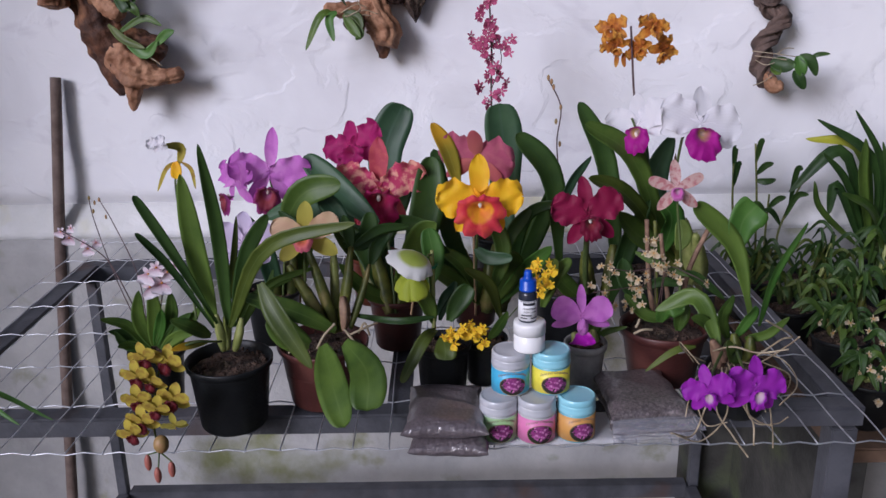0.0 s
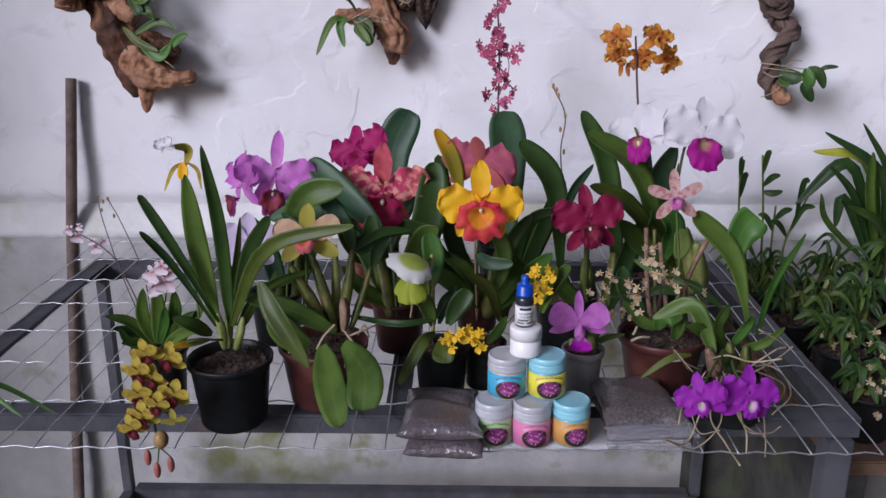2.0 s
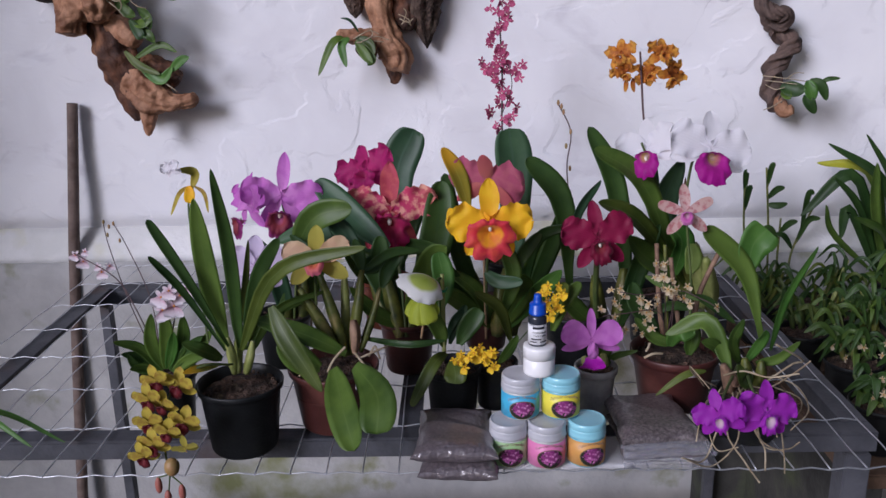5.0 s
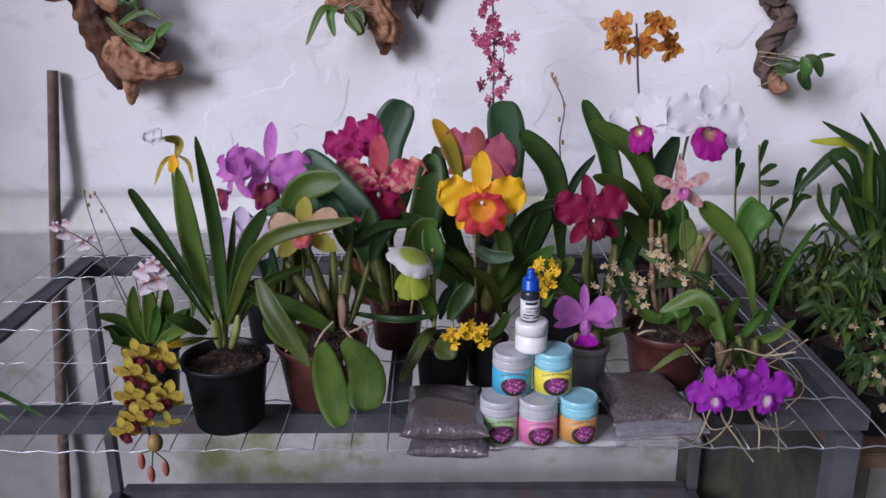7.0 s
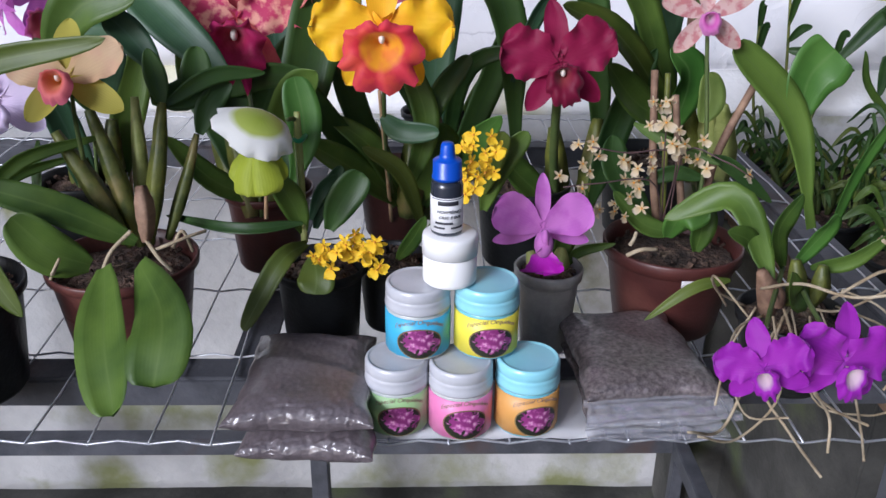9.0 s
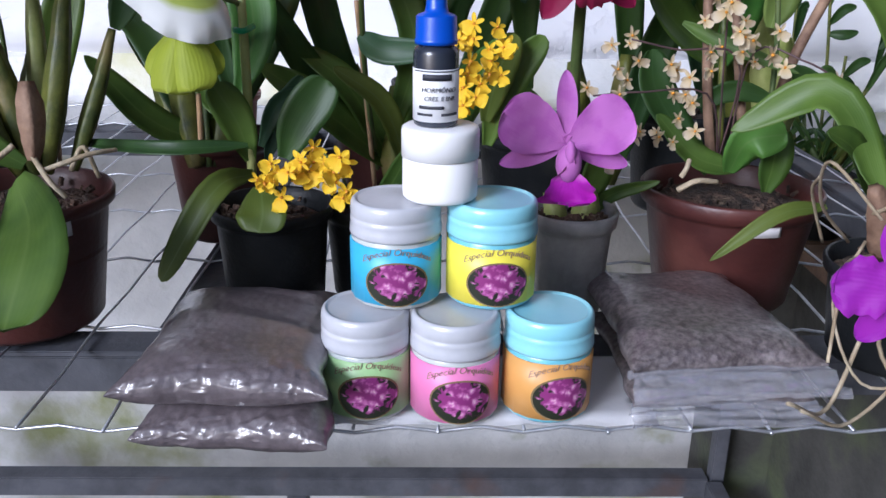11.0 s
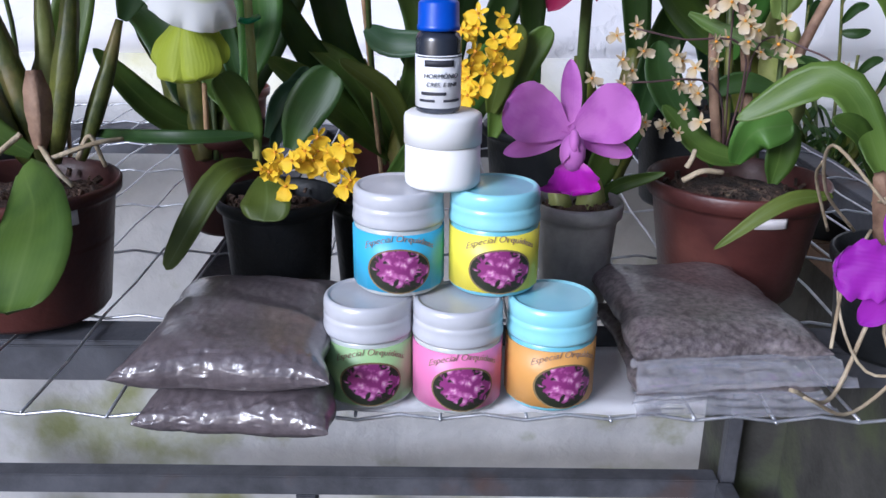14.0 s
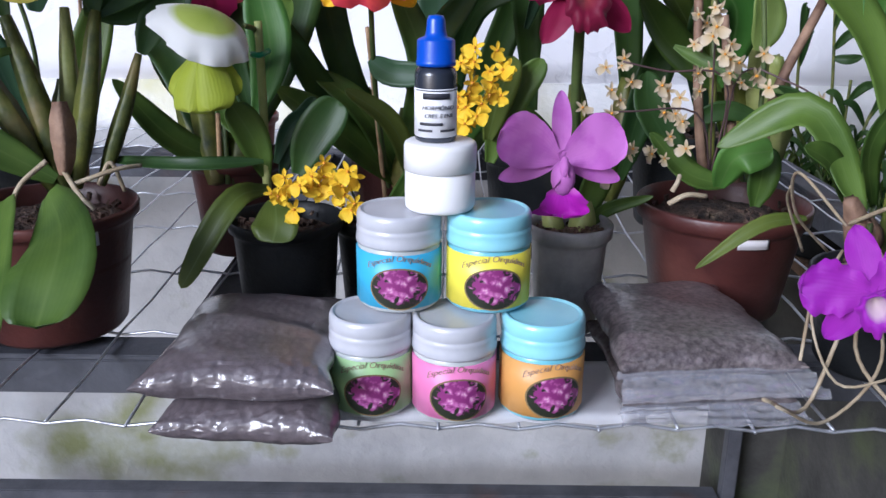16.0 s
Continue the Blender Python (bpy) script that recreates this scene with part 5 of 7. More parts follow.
lilac = thing("potted_orchid", "tall orchid with lilac flowers and maroon lips, in a black pot", "orchid", "potted orchids on the table")
pot(lilac, -.430, .380, TOP, .0500, .095, BLACK_POT, .78, .86, 4)
stem(lilac, ((-0.416, 0.380, 0.810), (-0.399, 0.360, 0.943), (-0.406, 0.350, 1.016), (-0.412, 0.350, 1.065)), 0.0024, STEM, "stem", 14)
blossom(lilac, (-0.410, 0.345, 1.080), (.05, -.95, .05), 0.1313, LILAC, LILAC, LILAC_LIP, THROAT, -6, .17, .40, .12, .64, .85, .35, 3, pet_ang=88, sep_ang=148, lip_y=-.62)
blossom(lilac, (-0.471, 0.355, 1.059), (-.75, -.6, .1), 0.1054, LILAC, LILAC, LILAC_LIP, THROAT, 8, .2, .42, .12, .58, .85, .35, 5, lip_y=-.6)
blossom(lilac, (-0.439, 0.240, 0.987), (.1, -.9, .3), 0.0967, PALE, PALE, PALE, None, 0, .3, .5, .05, .5, 1.0, .3, 8)
leaf(lilac, (-0.416, 0.380, 0.810), (-0.434, 0.360, 0.933), (-0.462, 0.340, 1.009), 0.0346, 20, BLUE)
leaf(lilac, (-0.415, 0.400, 0.802), (-0.375, 0.420, 0.935), (-0.353, 0.440, 1.014), 0.0401, 20, GREEN)
bulb(lilac, (-0.427, 0.380, 0.810), (-0.431, 0.380, 0.917), 0.0127, BULB)
bulb(lilac, (-0.408, 0.390, 0.806), (-0.392, 0.400, 0.920), 0.0128, BULB)
stem(lilac, ((-0.391, 0.420, 0.794), (-0.376, 0.440, 1.081)), 0.0022, CANE, "stake", 14)

splash = thing("potted_orchid", "orchid with coral red splashed flowers in a brown pot", "orchid", "potted orchids on the table")
pot(splash, -.208, .350, TOP, .0510, .095, BROWN_POT, .76, .86, 5)
stem(splash, ((-0.208, 0.300, 0.839), (-0.217, 0.340, 0.937), (-0.231, 0.380, 0.996), (-0.236, 0.400, 1.027)), 0.0026, STEM, "stem", 14)
stem(splash, ((-0.227, 0.360, 0.816), (-0.230, 0.400, 0.970)), 0.0022, CANE, "stake", 14)
blossom(splash, (-0.234, 0.380, 1.041), (.02, -.95, .12), 0.1562, SPOT_S, SPOT, SPOT_LIP, THROAT, 0, .21, .37, .20, .74, .95, .3, 6, pet_ang=74, sep_ang=148, lip_y=-.36)
blossom(splash, (-0.284, 0.470, 1.089), (-.35, -.75, .5), 0.1163, MAG, MAG, MAG, None, 28, .24, .42, .20, .6, 1.1, .3, 7)
leaf(splash, (-0.194, 0.320, 0.872), (-0.157, 0.360, 0.990), (-0.143, 0.400, 1.087), 0.0596, 14, DARK, shape=(.6, .4))
leaf(splash, (-0.219, 0.320, 0.852), (-0.267, 0.360, 0.941), (-0.307, 0.380, 0.972), 0.0344, 18, DARK)
leaf(splash, (-0.210, 0.330, 0.848), (-0.167, 0.300, 0.968), (-0.138, 0.280, 1.006), 0.0425, 12, GREEN)
leaf(splash, (-0.219, 0.340, 0.865), (-0.249, 0.380, 0.935), (-0.220, 0.400, 0.979), 0.0426, 20, DARK)
leaf(splash, (-0.204, 0.320, 0.852), (-0.254, 0.300, 0.880), (-0.297, 0.280, 0.937), 0.0276, 20, GREEN)
leaf(splash, (-0.270, 0.400, 0.950), (-0.207, 0.360, 0.981), (-0.143, 0.300, 0.996), 0.0287, 10, DARK)
bulb(splash, (-0.218, 0.300, 0.839), (-0.248, 0.360, 0.941), 0.0120, BULB)
bulb(splash, (-0.204, 0.310, 0.835), (-0.194, 0.360, 0.930), 0.0130, BULB)
bulb(splash, (-0.230, 0.330, 0.827), (-0.269, 0.370, 0.918), 0.0113, BULB)

tallleaf = thing("potted_orchid", "leafy orchid in an orange-brown pot at the back of the table", "orchid", "potted orchids on the table")
pot(tallleaf, -.262, .560, TOP, .0520, .098, CLAY_POT, .76, .86, 6)
leaf(tallleaf, (-0.237, 0.600, 0.821), (-0.246, 0.720, 1.020), (-0.206, 0.745, 1.124), 0.0778, 6, BLUE, shape=(.75, .3))
leaf(tallleaf, (-0.257, 0.560, 0.835), (-0.301, 0.600, 0.941), (-0.321, 0.600, 0.999), 0.0491, 14, BLUE)
leaf(tallleaf, (-0.268, 0.560, 0.835), (-0.233, 0.580, 0.922), (-0.187, 0.600, 0.997), 0.0491, 16, DARK)
leaf(tallleaf, (-0.279, 0.560, 0.835), (-0.313, 0.500, 0.922), (-0.331, 0.500, 0.999), 0.0410, 20, GREEN)
bulb(tallleaf, (-0.274, 0.560, 0.823), (-0.283, 0.570, 0.902), 0.0143, BULB)
bulb(tallleaf, (-0.258, 0.570, 0.819), (-0.250, 0.600, 0.905), 0.0144, BULB)

slipper = thing("potted_orchid", "orchid with a green and white hooded flower in a black pot", "orchid", "potted orchids on the table")
pot(slipper, -.129, .162, TOP, .0440, .088, BLACK_POT, .80, .86, 7)
leaf(slipper, (-0.138, 0.150, 0.875), (-0.157, 0.110, 0.874), (-0.190, 0.085, 0.819), 0.0196, 6, OLIVE, shape=(0.6, 0.4))
leaf(slipper, (-0.129, 0.125, 0.873), (-0.125, 0.105, 0.862), (-0.126, 0.095, 0.850), 0.0338, 4, OLIVE, fold=0.12, shape=(0.45, 0.3))
leaf(slipper, (-0.142, 0.160, 0.882), (-0.149, 0.155, 0.911), (-0.162, 0.150, 0.937), 0.0256, 16, GREEN, shape=(0.55, 0.3))
leaf(slipper, (-0.119, 0.165, 0.882), (-0.106, 0.165, 0.910), (-0.086, 0.170, 0.937), 0.0319, 10, DARK, shape=(0.6, 0.3))
leaf(slipper, (-0.133, 0.175, 0.879), (-0.125, 0.185, 0.906), (-0.107, 0.190, 0.937), 0.0173, 20, BLUE, shape=(0.6, 0.4))
leaf(slipper, (-0.137, 0.175, 0.888), (-0.126, 0.180, 0.915), (-0.110, 0.190, 0.927), 0.0145, 20, BLUE, shape=(0.6, 0.4))
leaf(slipper, (-0.152, 0.185, 0.922), (-0.141, 0.195, 0.970), (-0.149, 0.205, 1.018), 0.0340, 10, BRIGHT, shape=(0.7, 0.35))
leaf(slipper, (-0.141, 0.150, 0.895), (-0.198, 0.135, 0.896), (-0.276, 0.185, 0.888), 0.0109, 14, DARK, shape=(0.4, 0.5))
leaf(slipper, (-0.148, 0.180, 0.900), (-0.178, 0.200, 0.917), (-0.186, 0.210, 0.937), 0.0149, 20, GREEN)
leaf(slipper, (-0.148, 0.180, 0.910), (-0.166, 0.210, 0.938), (-0.172, 0.220, 0.976), 0.0159, 20, DARK)
stem(slipper, ((-0.142, 0.162, 0.871), (-0.142, 0.165, 0.945), (-0.143, 0.168, 0.995)), 0.0034, PALE_BULB, "stake", 14)
part("plant_tie", tube(((-0.147, 0.160, 0.972), (-0.140, 0.155, 0.972), (-0.136, 0.166, 0.974)), (.0022, .0022), 6, 8), TIE, slipper)
stem(slipper, ((-0.176, 0.160, 0.896), (-0.171, 0.145, 0.931)), 0.002, CANE, "stake", 14)
stem(slipper, ((-0.144, 0.170, 0.880), (-0.149, 0.190, 0.954), (-0.145, 0.170, 0.986), (-0.149, 0.150, 0.993)), 0.0022, STEM, "flower_stem", 14)

hood = new("flower")
hood.empty_display_size = .02
hood.parent = slipper
hood["label"] = "apple green slipper flower with a white hood"
hood.matrix_local = Matrix.Translation((-.172, .128, .982))


def helmet(wx, wy, hz, seed):
    """A ruffled hood like half a shell, open below, its rim drawn out to one side."""
    bm = bmesh.new()
    uv = bm.loops.layers.uv.new("UVMap")
    rings = []
    for i in range(13):
        q = i / 12
        ring = []
        for k in range(48):
            a = 2 * math.pi * k / 48
            frill = q ** 4 * (.07 * math.sin(7 * a + seed) + .05 * math.sin(13 * a + 2 * seed) + .03 * math.sin(23 * a))
            reach = 1 + .30 * q * max(0, -math.cos(a)) ** 3
            x = wx * math.sin(q * 1.62) * math.cos(a) * reach * (1 + frill)
            y = wy * math.sin(q * 1.62) * math.sin(a) * (1 + frill)
            z = hz * math.cos(q * 1.75) + .30 * hz * q * q * max(0, -math.cos(a)) + frill * hz * .8
            ring.append((bm.verts.new((x, y, z)), k / 48, q))
        rings.append(ring)
    for r0, r1 in zip(rings, rings[1:]):
        for k in range(48):
            j = (k + 1) % 48
            quad = (r0[k], r0[j], r1[j], r1[k])
            f = bm.faces.new([v[0] for v in quad])
            for loop, v in zip(f.loops, quad):
                loop[uv].uv = (v[1], v[2])
    bmesh.ops.remove_doubles(bm, verts=[v[0] for v in rings[0]], dist=1e-6)
    return bm


cap = part("hood", helmet(.031, .026, .019, 2), HOOD, hood, "white hood with a green crown")
cap.matrix_local = pose(0, 0, .004, 24, 20, 0)
down = Matrix(((1, 0, 0, 0), (0, .22, -.975, 0), (0, .975, .22, 0), (0, 0, 0, 1)))
for ang, ln, wd, z0, sd in ((188, .048, .030, .012, 1), (170, .047, .032, .014, 3), (203, .042, .026, .002, 5), (157, .041, .026, .002, 7), (180, .044, .030, -.008, 9)):
    q = part("petal", petal_mesh(ang, ln, wd, (.75, .22), .10, -.32, .04, 3, z0=z0, nu=12, seed=sd, base=.4), GREENISH, hood)
    q.matrix_local = down

butter = thing("potted_orchid", "small orchid in a black pot with sprays of tiny yellow flowers", "orchid", "potted orchids on the table")
pot(butter, -.062, .205, TOP, .0360, .076, BLACK_POT, .78, .86, 8)
random.seed(81)
SPRAYS = (
    (-0.089, 0.100, 0.907),
    (-0.085, 0.100, 0.898),
    (-0.091, 0.100, 0.891),
    (-0.115, 0.100, 0.893),
    (-0.110, 0.100, 0.888),
    (-0.120, 0.100, 0.883),
    (-0.124, 0.100, 0.879),
    (-0.113, 0.100, 0.873),
    (-0.098, 0.100, 0.893),
    (-0.102, 0.100, 0.889),
    (-0.069, 0.100, 0.898),
    (-0.066, 0.100, 0.894),
    (-0.073, 0.100, 0.888),
    (-0.077, 0.100, 0.880),
    (-0.072, 0.100, 0.877),
    (-0.088, 0.100, 0.882),
    (-0.083, 0.100, 0.884),
    (-0.094, 0.100, 0.898),
    (0.018, 0.155, 0.980),
    (0.013, 0.155, 0.972),
    (0.007, 0.155, 0.970),
    (0.003, 0.155, 0.966),
    (0.031, 0.155, 0.973),
    (0.035, 0.155, 0.967),
    (0.029, 0.155, 0.959),
    (0.026, 0.155, 0.953),
    (0.031, 0.155, 0.949),
    (0.024, 0.155, 0.947),
    (0.009, 0.155, 0.955),
    (0.011, 0.155, 0.949),
    (0.005, 0.155, 0.940),
    (0.008, 0.155, 0.936),
    (0.014, 0.155, 0.934),
    (0.020, 0.155, 0.940),
    (0.007, 0.155, 0.926),
    (0.011, 0.155, 0.923),
)
for q in SPRAYS:
    for k in range(1 + (random.random() < .35)):
        at = Vector(q) + Vector((random.uniform(-.004, .004), random.uniform(-.008, .008), random.uniform(-.004, .004)))
        little(butter, SMALL_YELLOW, at, (random.uniform(-.7, .7), -.8, random.uniform(-.4, .6)), random.uniform(.70, .95), random.uniform(-70, 70))
stem(butter, ((-.075, .200, .835), (-.085, .150, .862), (-.090, .110, .884), (-.118, .104, .882)), .001, STEM, "flower_stem", 14)
stem(butter, ((-.070, .200, .835), (-.074, .150, .868), (-.076, .108, .892), (-.088, .106, .906)), .001, STEM, "flower_stem", 14)
stem(butter, ((-.050, .210, .835), (-.010, .200, .890), (.010, .165, .930), (.016, .160, .978)), .001, STEM, "flower_stem", 14)
stem(butter, ((.008, .175, .920), (.022, .160, .945), (.032, .160, .972)), .0009, STEM, "flower_stem", 14)
leaf(butter, (-.056, .200, .835), (-.040, .190, .862), (-.028, .180, .890), .0163, 10, GREEN)
leaf(butter, (.028, .215, .900), (.036, .205, .938), (.046, .200, .968), .0250, 10, OLIVE, shape=(.55, .4))
leaf(butter, (.030, .220, .880), (.042, .215, .925), (.070, .210, .965), .0260, 14, GREEN, shape=(.55, .4))

golden = thing("potted_orchid", "orchid with a golden yellow red-lipped flower in a brown pot", "orchid", "potted orchids on the table")
pot(golden, -.068, .442, TOP, .0470, .090, BROWN_POT, .76, .86, 9)
stem(golden, ((-0.065, 0.420, 0.790), (-0.071, 0.330, 0.908), (-0.070, 0.270, 1.003), (-0.068, 0.250, 1.041)), 0.0026, STEM, "stem", 14)
stem(golden, ((-0.069, 0.400, 0.793), (-0.076, 0.300, 0.981)), 0.0024, CANE, "stake", 14)
blossom(golden, (-0.069, 0.235, 1.056), (.02, -.96, .10), 0.1278, YEL, YEL, YEL_LIP, THROAT, 0, .25, .46, .14, .86, 1.12, .28, 2, pet_ang=88, sep_ang=146, lip_y=-.25, throat=.12)
blossom(golden, (-0.071, 0.330, 1.097), (.25, .75, .35), 0.1205, PINK_S, PINK_BACK, PINK_BACK, None, 6, .22, .66, .08, .6, 1.1, .3, 4, pet_ang=84)
leaf(golden, (-0.099, 0.340, 1.053), (-0.117, 0.330, 1.114), (-0.142, 0.330, 1.157), 0.0283, 10, YELLOWED, shape=(.5, .5))
leaf(golden, (-0.023, 0.440, 0.827), (-0.013, 0.480, 1.053), (-0.023, 0.489, 1.162), 0.0683, 6, BLUE, shape=(.8, .3))
leaf(golden, (0.080, 0.400, 0.893), (0.062, 0.400, 1.048), (0.001, 0.400, 1.124), 0.0430, 10, DARK, shape=(.7, .4))
leaf(golden, (-0.003, 0.420, 0.834), (0.041, 0.420, 0.941), (0.081, 0.420, 1.053), 0.0330, 14, DARK, shape=(.6, .4))
leaf(golden, (-0.050, 0.420, 0.812), (-0.111, 0.400, 0.938), (-0.140, 0.420, 1.096), 0.0340, 12, DARK, shape=(.6, .35))
leaf(golden, (-0.055, 0.420, 0.812), (-0.121, 0.360, 0.909), (-0.163, 0.330, 0.993), 0.0300, 14, DARK)
leaf(golden, (-0.051, 0.400, 0.814), (-0.112, 0.340, 0.884), (-0.159, 0.300, 0.928), 0.0344, 18, GREEN)
leaf(golden, (-0.030, 0.400, 0.814), (0.019, 0.340, 0.903), (0.052, 0.300, 0.955), 0.0344, 18, BRIGHT)
leaf(golden, (-0.040, 0.400, 0.814), (-0.010, 0.340, 0.904), (-0.025, 0.300, 0.941), 0.0420, 14, GREEN)
leaf(golden, (-0.005, 0.400, 0.862), (0.016, 0.370, 0.985), (0.080, 0.350, 1.019), 0.0220, 16, DARK)
leaf(golden, (-0.051, 0.400, 0.814), (-0.087, 0.360, 0.898), (-0.140, 0.360, 0.940), 0.0293, 20, GREEN)
leaf(golden, (-0.047, 0.300, 0.871), (-0.027, 0.300, 0.947), (-0.052, 0.310, 1.018), 0.0288, 12, GREEN, shape=(0.6, 0.4))
leaf(golden, (-0.031, 0.290, 0.832), (-0.052, 0.270, 0.900), (-0.092, 0.260, 0.933), 0.0195, 12, OLIVE, shape=(0.55, 0.5))
leaf(golden, (-0.074, 0.300, 0.954), (-0.053, 0.280, 0.944), (-0.014, 0.270, 0.946), 0.0232, 10, BLUE, shape=(0.5, 0.4))
leaf(golden, (-0.042, 0.310, 0.901), (-0.015, 0.310, 0.971), (0.019, 0.320, 1.014), 0.0249, 12, DARK, shape=(0.6, 0.4))
bulb(golden, (-0.060, 0.420, 0.790), (-0.091, 0.420, 0.911), 0.0131, BULB)
bulb(golden, (-0.044, 0.430, 0.786), (-0.028, 0.450, 0.911), 0.0152, BULB)
bulb(golden, (-0.028, 0.440, 0.782), (0.008, 0.440, 0.903), 0.0143, BULB)
bulb(golden, (-0.016, 0.450, 0.778), (-0.016, 0.470, 0.949), 0.0123, BULB)
bulb(golden, (-0.017, 0.400, 0.841), (-0.019, 0.420, 0.941), 0.0109, DRY_SHEATH)
bulb(golden, (-0.049, 0.390, 0.802), (-0.045, 0.400, 0.895), 0.0147, BULB)

rosy = thing("potted_orchid", "orchid with a tall spike of small rose pink flowers", "orchid", "potted orchids on the table")
pot(rosy, -.020, .700, TOP + 0.0300, .0480, .090, BLACK_POT, .78, .86, 10)
stem(rosy, ((0.000, 0.700, 0.785), (-0.003, 0.760, 0.960), (-0.022, 0.800, 1.126), (-0.022, 0.810, 1.256), (-0.029, 0.820, 1.394)), 0.0022, DARK_STEM, "flower_stem", 14)
stem(rosy, ((-0.023, 0.800, 1.174), (-0.002, 0.800, 1.233), (-0.011, 0.800, 1.280)), 0.001, DARK_STEM, "flower_stem", 14)
little(rosy, SMALL_ROSE, (-0.039, 0.818, 1.416), (-0.60, -.7, 0.19), 0.78, -17, "flower")
little(rosy, SMALL_ROSE, (-0.004, 0.800, 1.410), (-0.16, -.7, -0.28), 0.94, 19, "flower")
little(rosy, SMALL_ROSE, (-0.024, 0.788, 1.404), (0.53, -.7, -0.24), 0.84, -75, "flower")
little(rosy, SMALL_ROSE, (-0.011, 0.801, 1.398), (-0.04, -.7, 0.34), 1.04, -14, "flower")
little(rosy, SMALL_ROSE, (-0.047, 0.813, 1.393), (-0.18, -.7, 0.28), 0.79, -66, "flower")
little(rosy, SMALL_ROSE, (-0.033, 0.808, 1.387), (-0.00, -.7, 0.15), 1.11, 68, "flower")
little(rosy, SMALL_ROSE, (-0.013, 0.804, 1.381), (0.06, -.7, -0.27), 1.03, -43, "flower")
little(rosy, SMALL_ROSE, (-0.008, 0.803, 1.375), (0.37, -.7, 0.32), 0.86, 11, "flower")
little(rosy, SMALL_ROSE, (-0.012, 0.797, 1.369), (-0.55, -.7, 0.12), 0.96, 0, "flower")
little(rosy, SMALL_ROSE, (-0.015, 0.818, 1.363), (0.55, -.7, 0.05), 0.83, -42, "flower")
little(rosy, SMALL_ROSE, (-0.028, 0.791, 1.358), (0.25, -.7, 0.27), 1.09, 59, "flower")
little(rosy, SMALL_ROSE, (-0.033, 0.790, 1.352), (-0.78, -.7, -0.06), 0.86, 28, "flower")
little(rosy, SMALL_ROSE, (-0.038, 0.792, 1.346), (0.33, -.7, -0.01), 1.01, -51, "flower")
little(rosy, SMALL_ROSE, (-0.043, 0.807, 1.340), (0.76, -.7, -0.16), 1.06, -4, "flower")
little(rosy, SMALL_ROSE, (-0.046, 0.812, 1.334), (-0.19, -.7, 0.29), 0.98, -21, "flower")
little(rosy, SMALL_ROSE, (-0.045, 0.803, 1.328), (-0.15, -.7, -0.24), 0.78, -56, "flower")
little(rosy, SMALL_ROSE, (-0.051, 0.807, 1.322), (0.42, -.7, 0.07), 0.81, 49, "flower")
little(rosy, SMALL_ROSE, (-0.024, 0.786, 1.317), (0.17, -.7, -0.17), 1.12, 7, "flower")
little(rosy, SMALL_ROSE, (-0.027, 0.803, 1.310), (0.39, -.7, -0.05), 1.14, -80, "flower")
little(rosy, SMALL_ROSE, (-0.018, 0.800, 1.304), (-0.70, -.7, 0.13), 1.1, 68, "flower")
little(rosy, SMALL_ROSE, (-0.034, 0.794, 1.299), (-0.11, -.7, -0.22), 0.83, -23, "flower")
little(rosy, SMALL_ROSE, (-0.023, 0.799, 1.292), (-0.55, -.7, -0.21), 0.98, 35, "flower")
little(rosy, SMALL_ROSE, (-0.018, 0.809, 1.286), (0.02, -.7, -0.24), 1.12, 64, "flower")
little(rosy, SMALL_ROSE, (-0.027, 0.794, 1.281), (-0.44, -.7, -0.16), 0.93, -53, "flower")
little(rosy, SMALL_ROSE, (-0.042, 0.780, 1.275), (0.16, -.7, 0.33), 1.01, 30, "flower")
little(rosy, SMALL_ROSE, (-0.020, 0.819, 1.267), (0.40, -.7, 0.12), 1.08, 65, "flower")
little(rosy, SMALL_ROSE, (-0.042, 0.789, 1.263), (0.04, -.7, 0.22), 1.01, -79, "flower")
little(rosy, SMALL_ROSE, (-0.036, 0.792, 1.257), (-0.67, -.7, -0.08), 1.11, 23, "flower")
little(rosy, SMALL_ROSE, (-0.040, 0.792, 1.251), (0.08, -.7, 0.38), 0.9, 2, "flower")
little(rosy, SMALL_ROSE, (-0.022, 0.805, 1.244), (0.73, -.7, 0.25), 0.87, -53, "flower")
little(rosy, SMALL_ROSE, (-0.033, 0.795, 1.238), (0.73, -.7, 0.29), 0.87, -6, "flower")
little(rosy, SMALL_ROSE, (-0.026, 0.795, 1.232), (0.67, -.7, 0.07), 1.03, 11, "flower")
little(rosy, SMALL_ROSE, (-0.012, 0.804, 1.225), (-0.22, -.7, -0.00), 0.95, 55, "flower")
little(rosy, SMALL_ROSE, (-0.023, 0.783, 1.221), (-0.54, -.7, 0.05), 1.1, 27, "flower")
little(rosy, SMALL_ROSE, (-0.013, 0.805, 1.213), (0.52, -.7, 0.39), 0.86, 49, "flower")
little(rosy, SMALL_ROSE, (-0.030, 0.820, 1.206), (0.21, -.7, -0.13), 0.85, -17, "flower")
little(rosy, SMALL_ROSE, (-0.004, 0.810, 1.200), (-0.40, -.7, 0.27), 0.99, -30, "flower")
little(rosy, SMALL_ROSE, (-0.030, 0.811, 1.194), (0.47, -.7, -0.03), 1.01, 65, "flower")
little(rosy, SMALL_ROSE, (0.010, 0.817, 1.187), (0.46, -.7, -0.20), 0.99, -13, "flower")
little(rosy, SMALL_ROSE, (-0.049, 0.799, 1.183), (0.59, -.7, 0.33), 1.12, -57, "flower")
little(rosy, SMALL_ROSE, (-0.046, 0.794, 1.177), (0.77, -.7, -0.25), 1.07, -59, "flower")
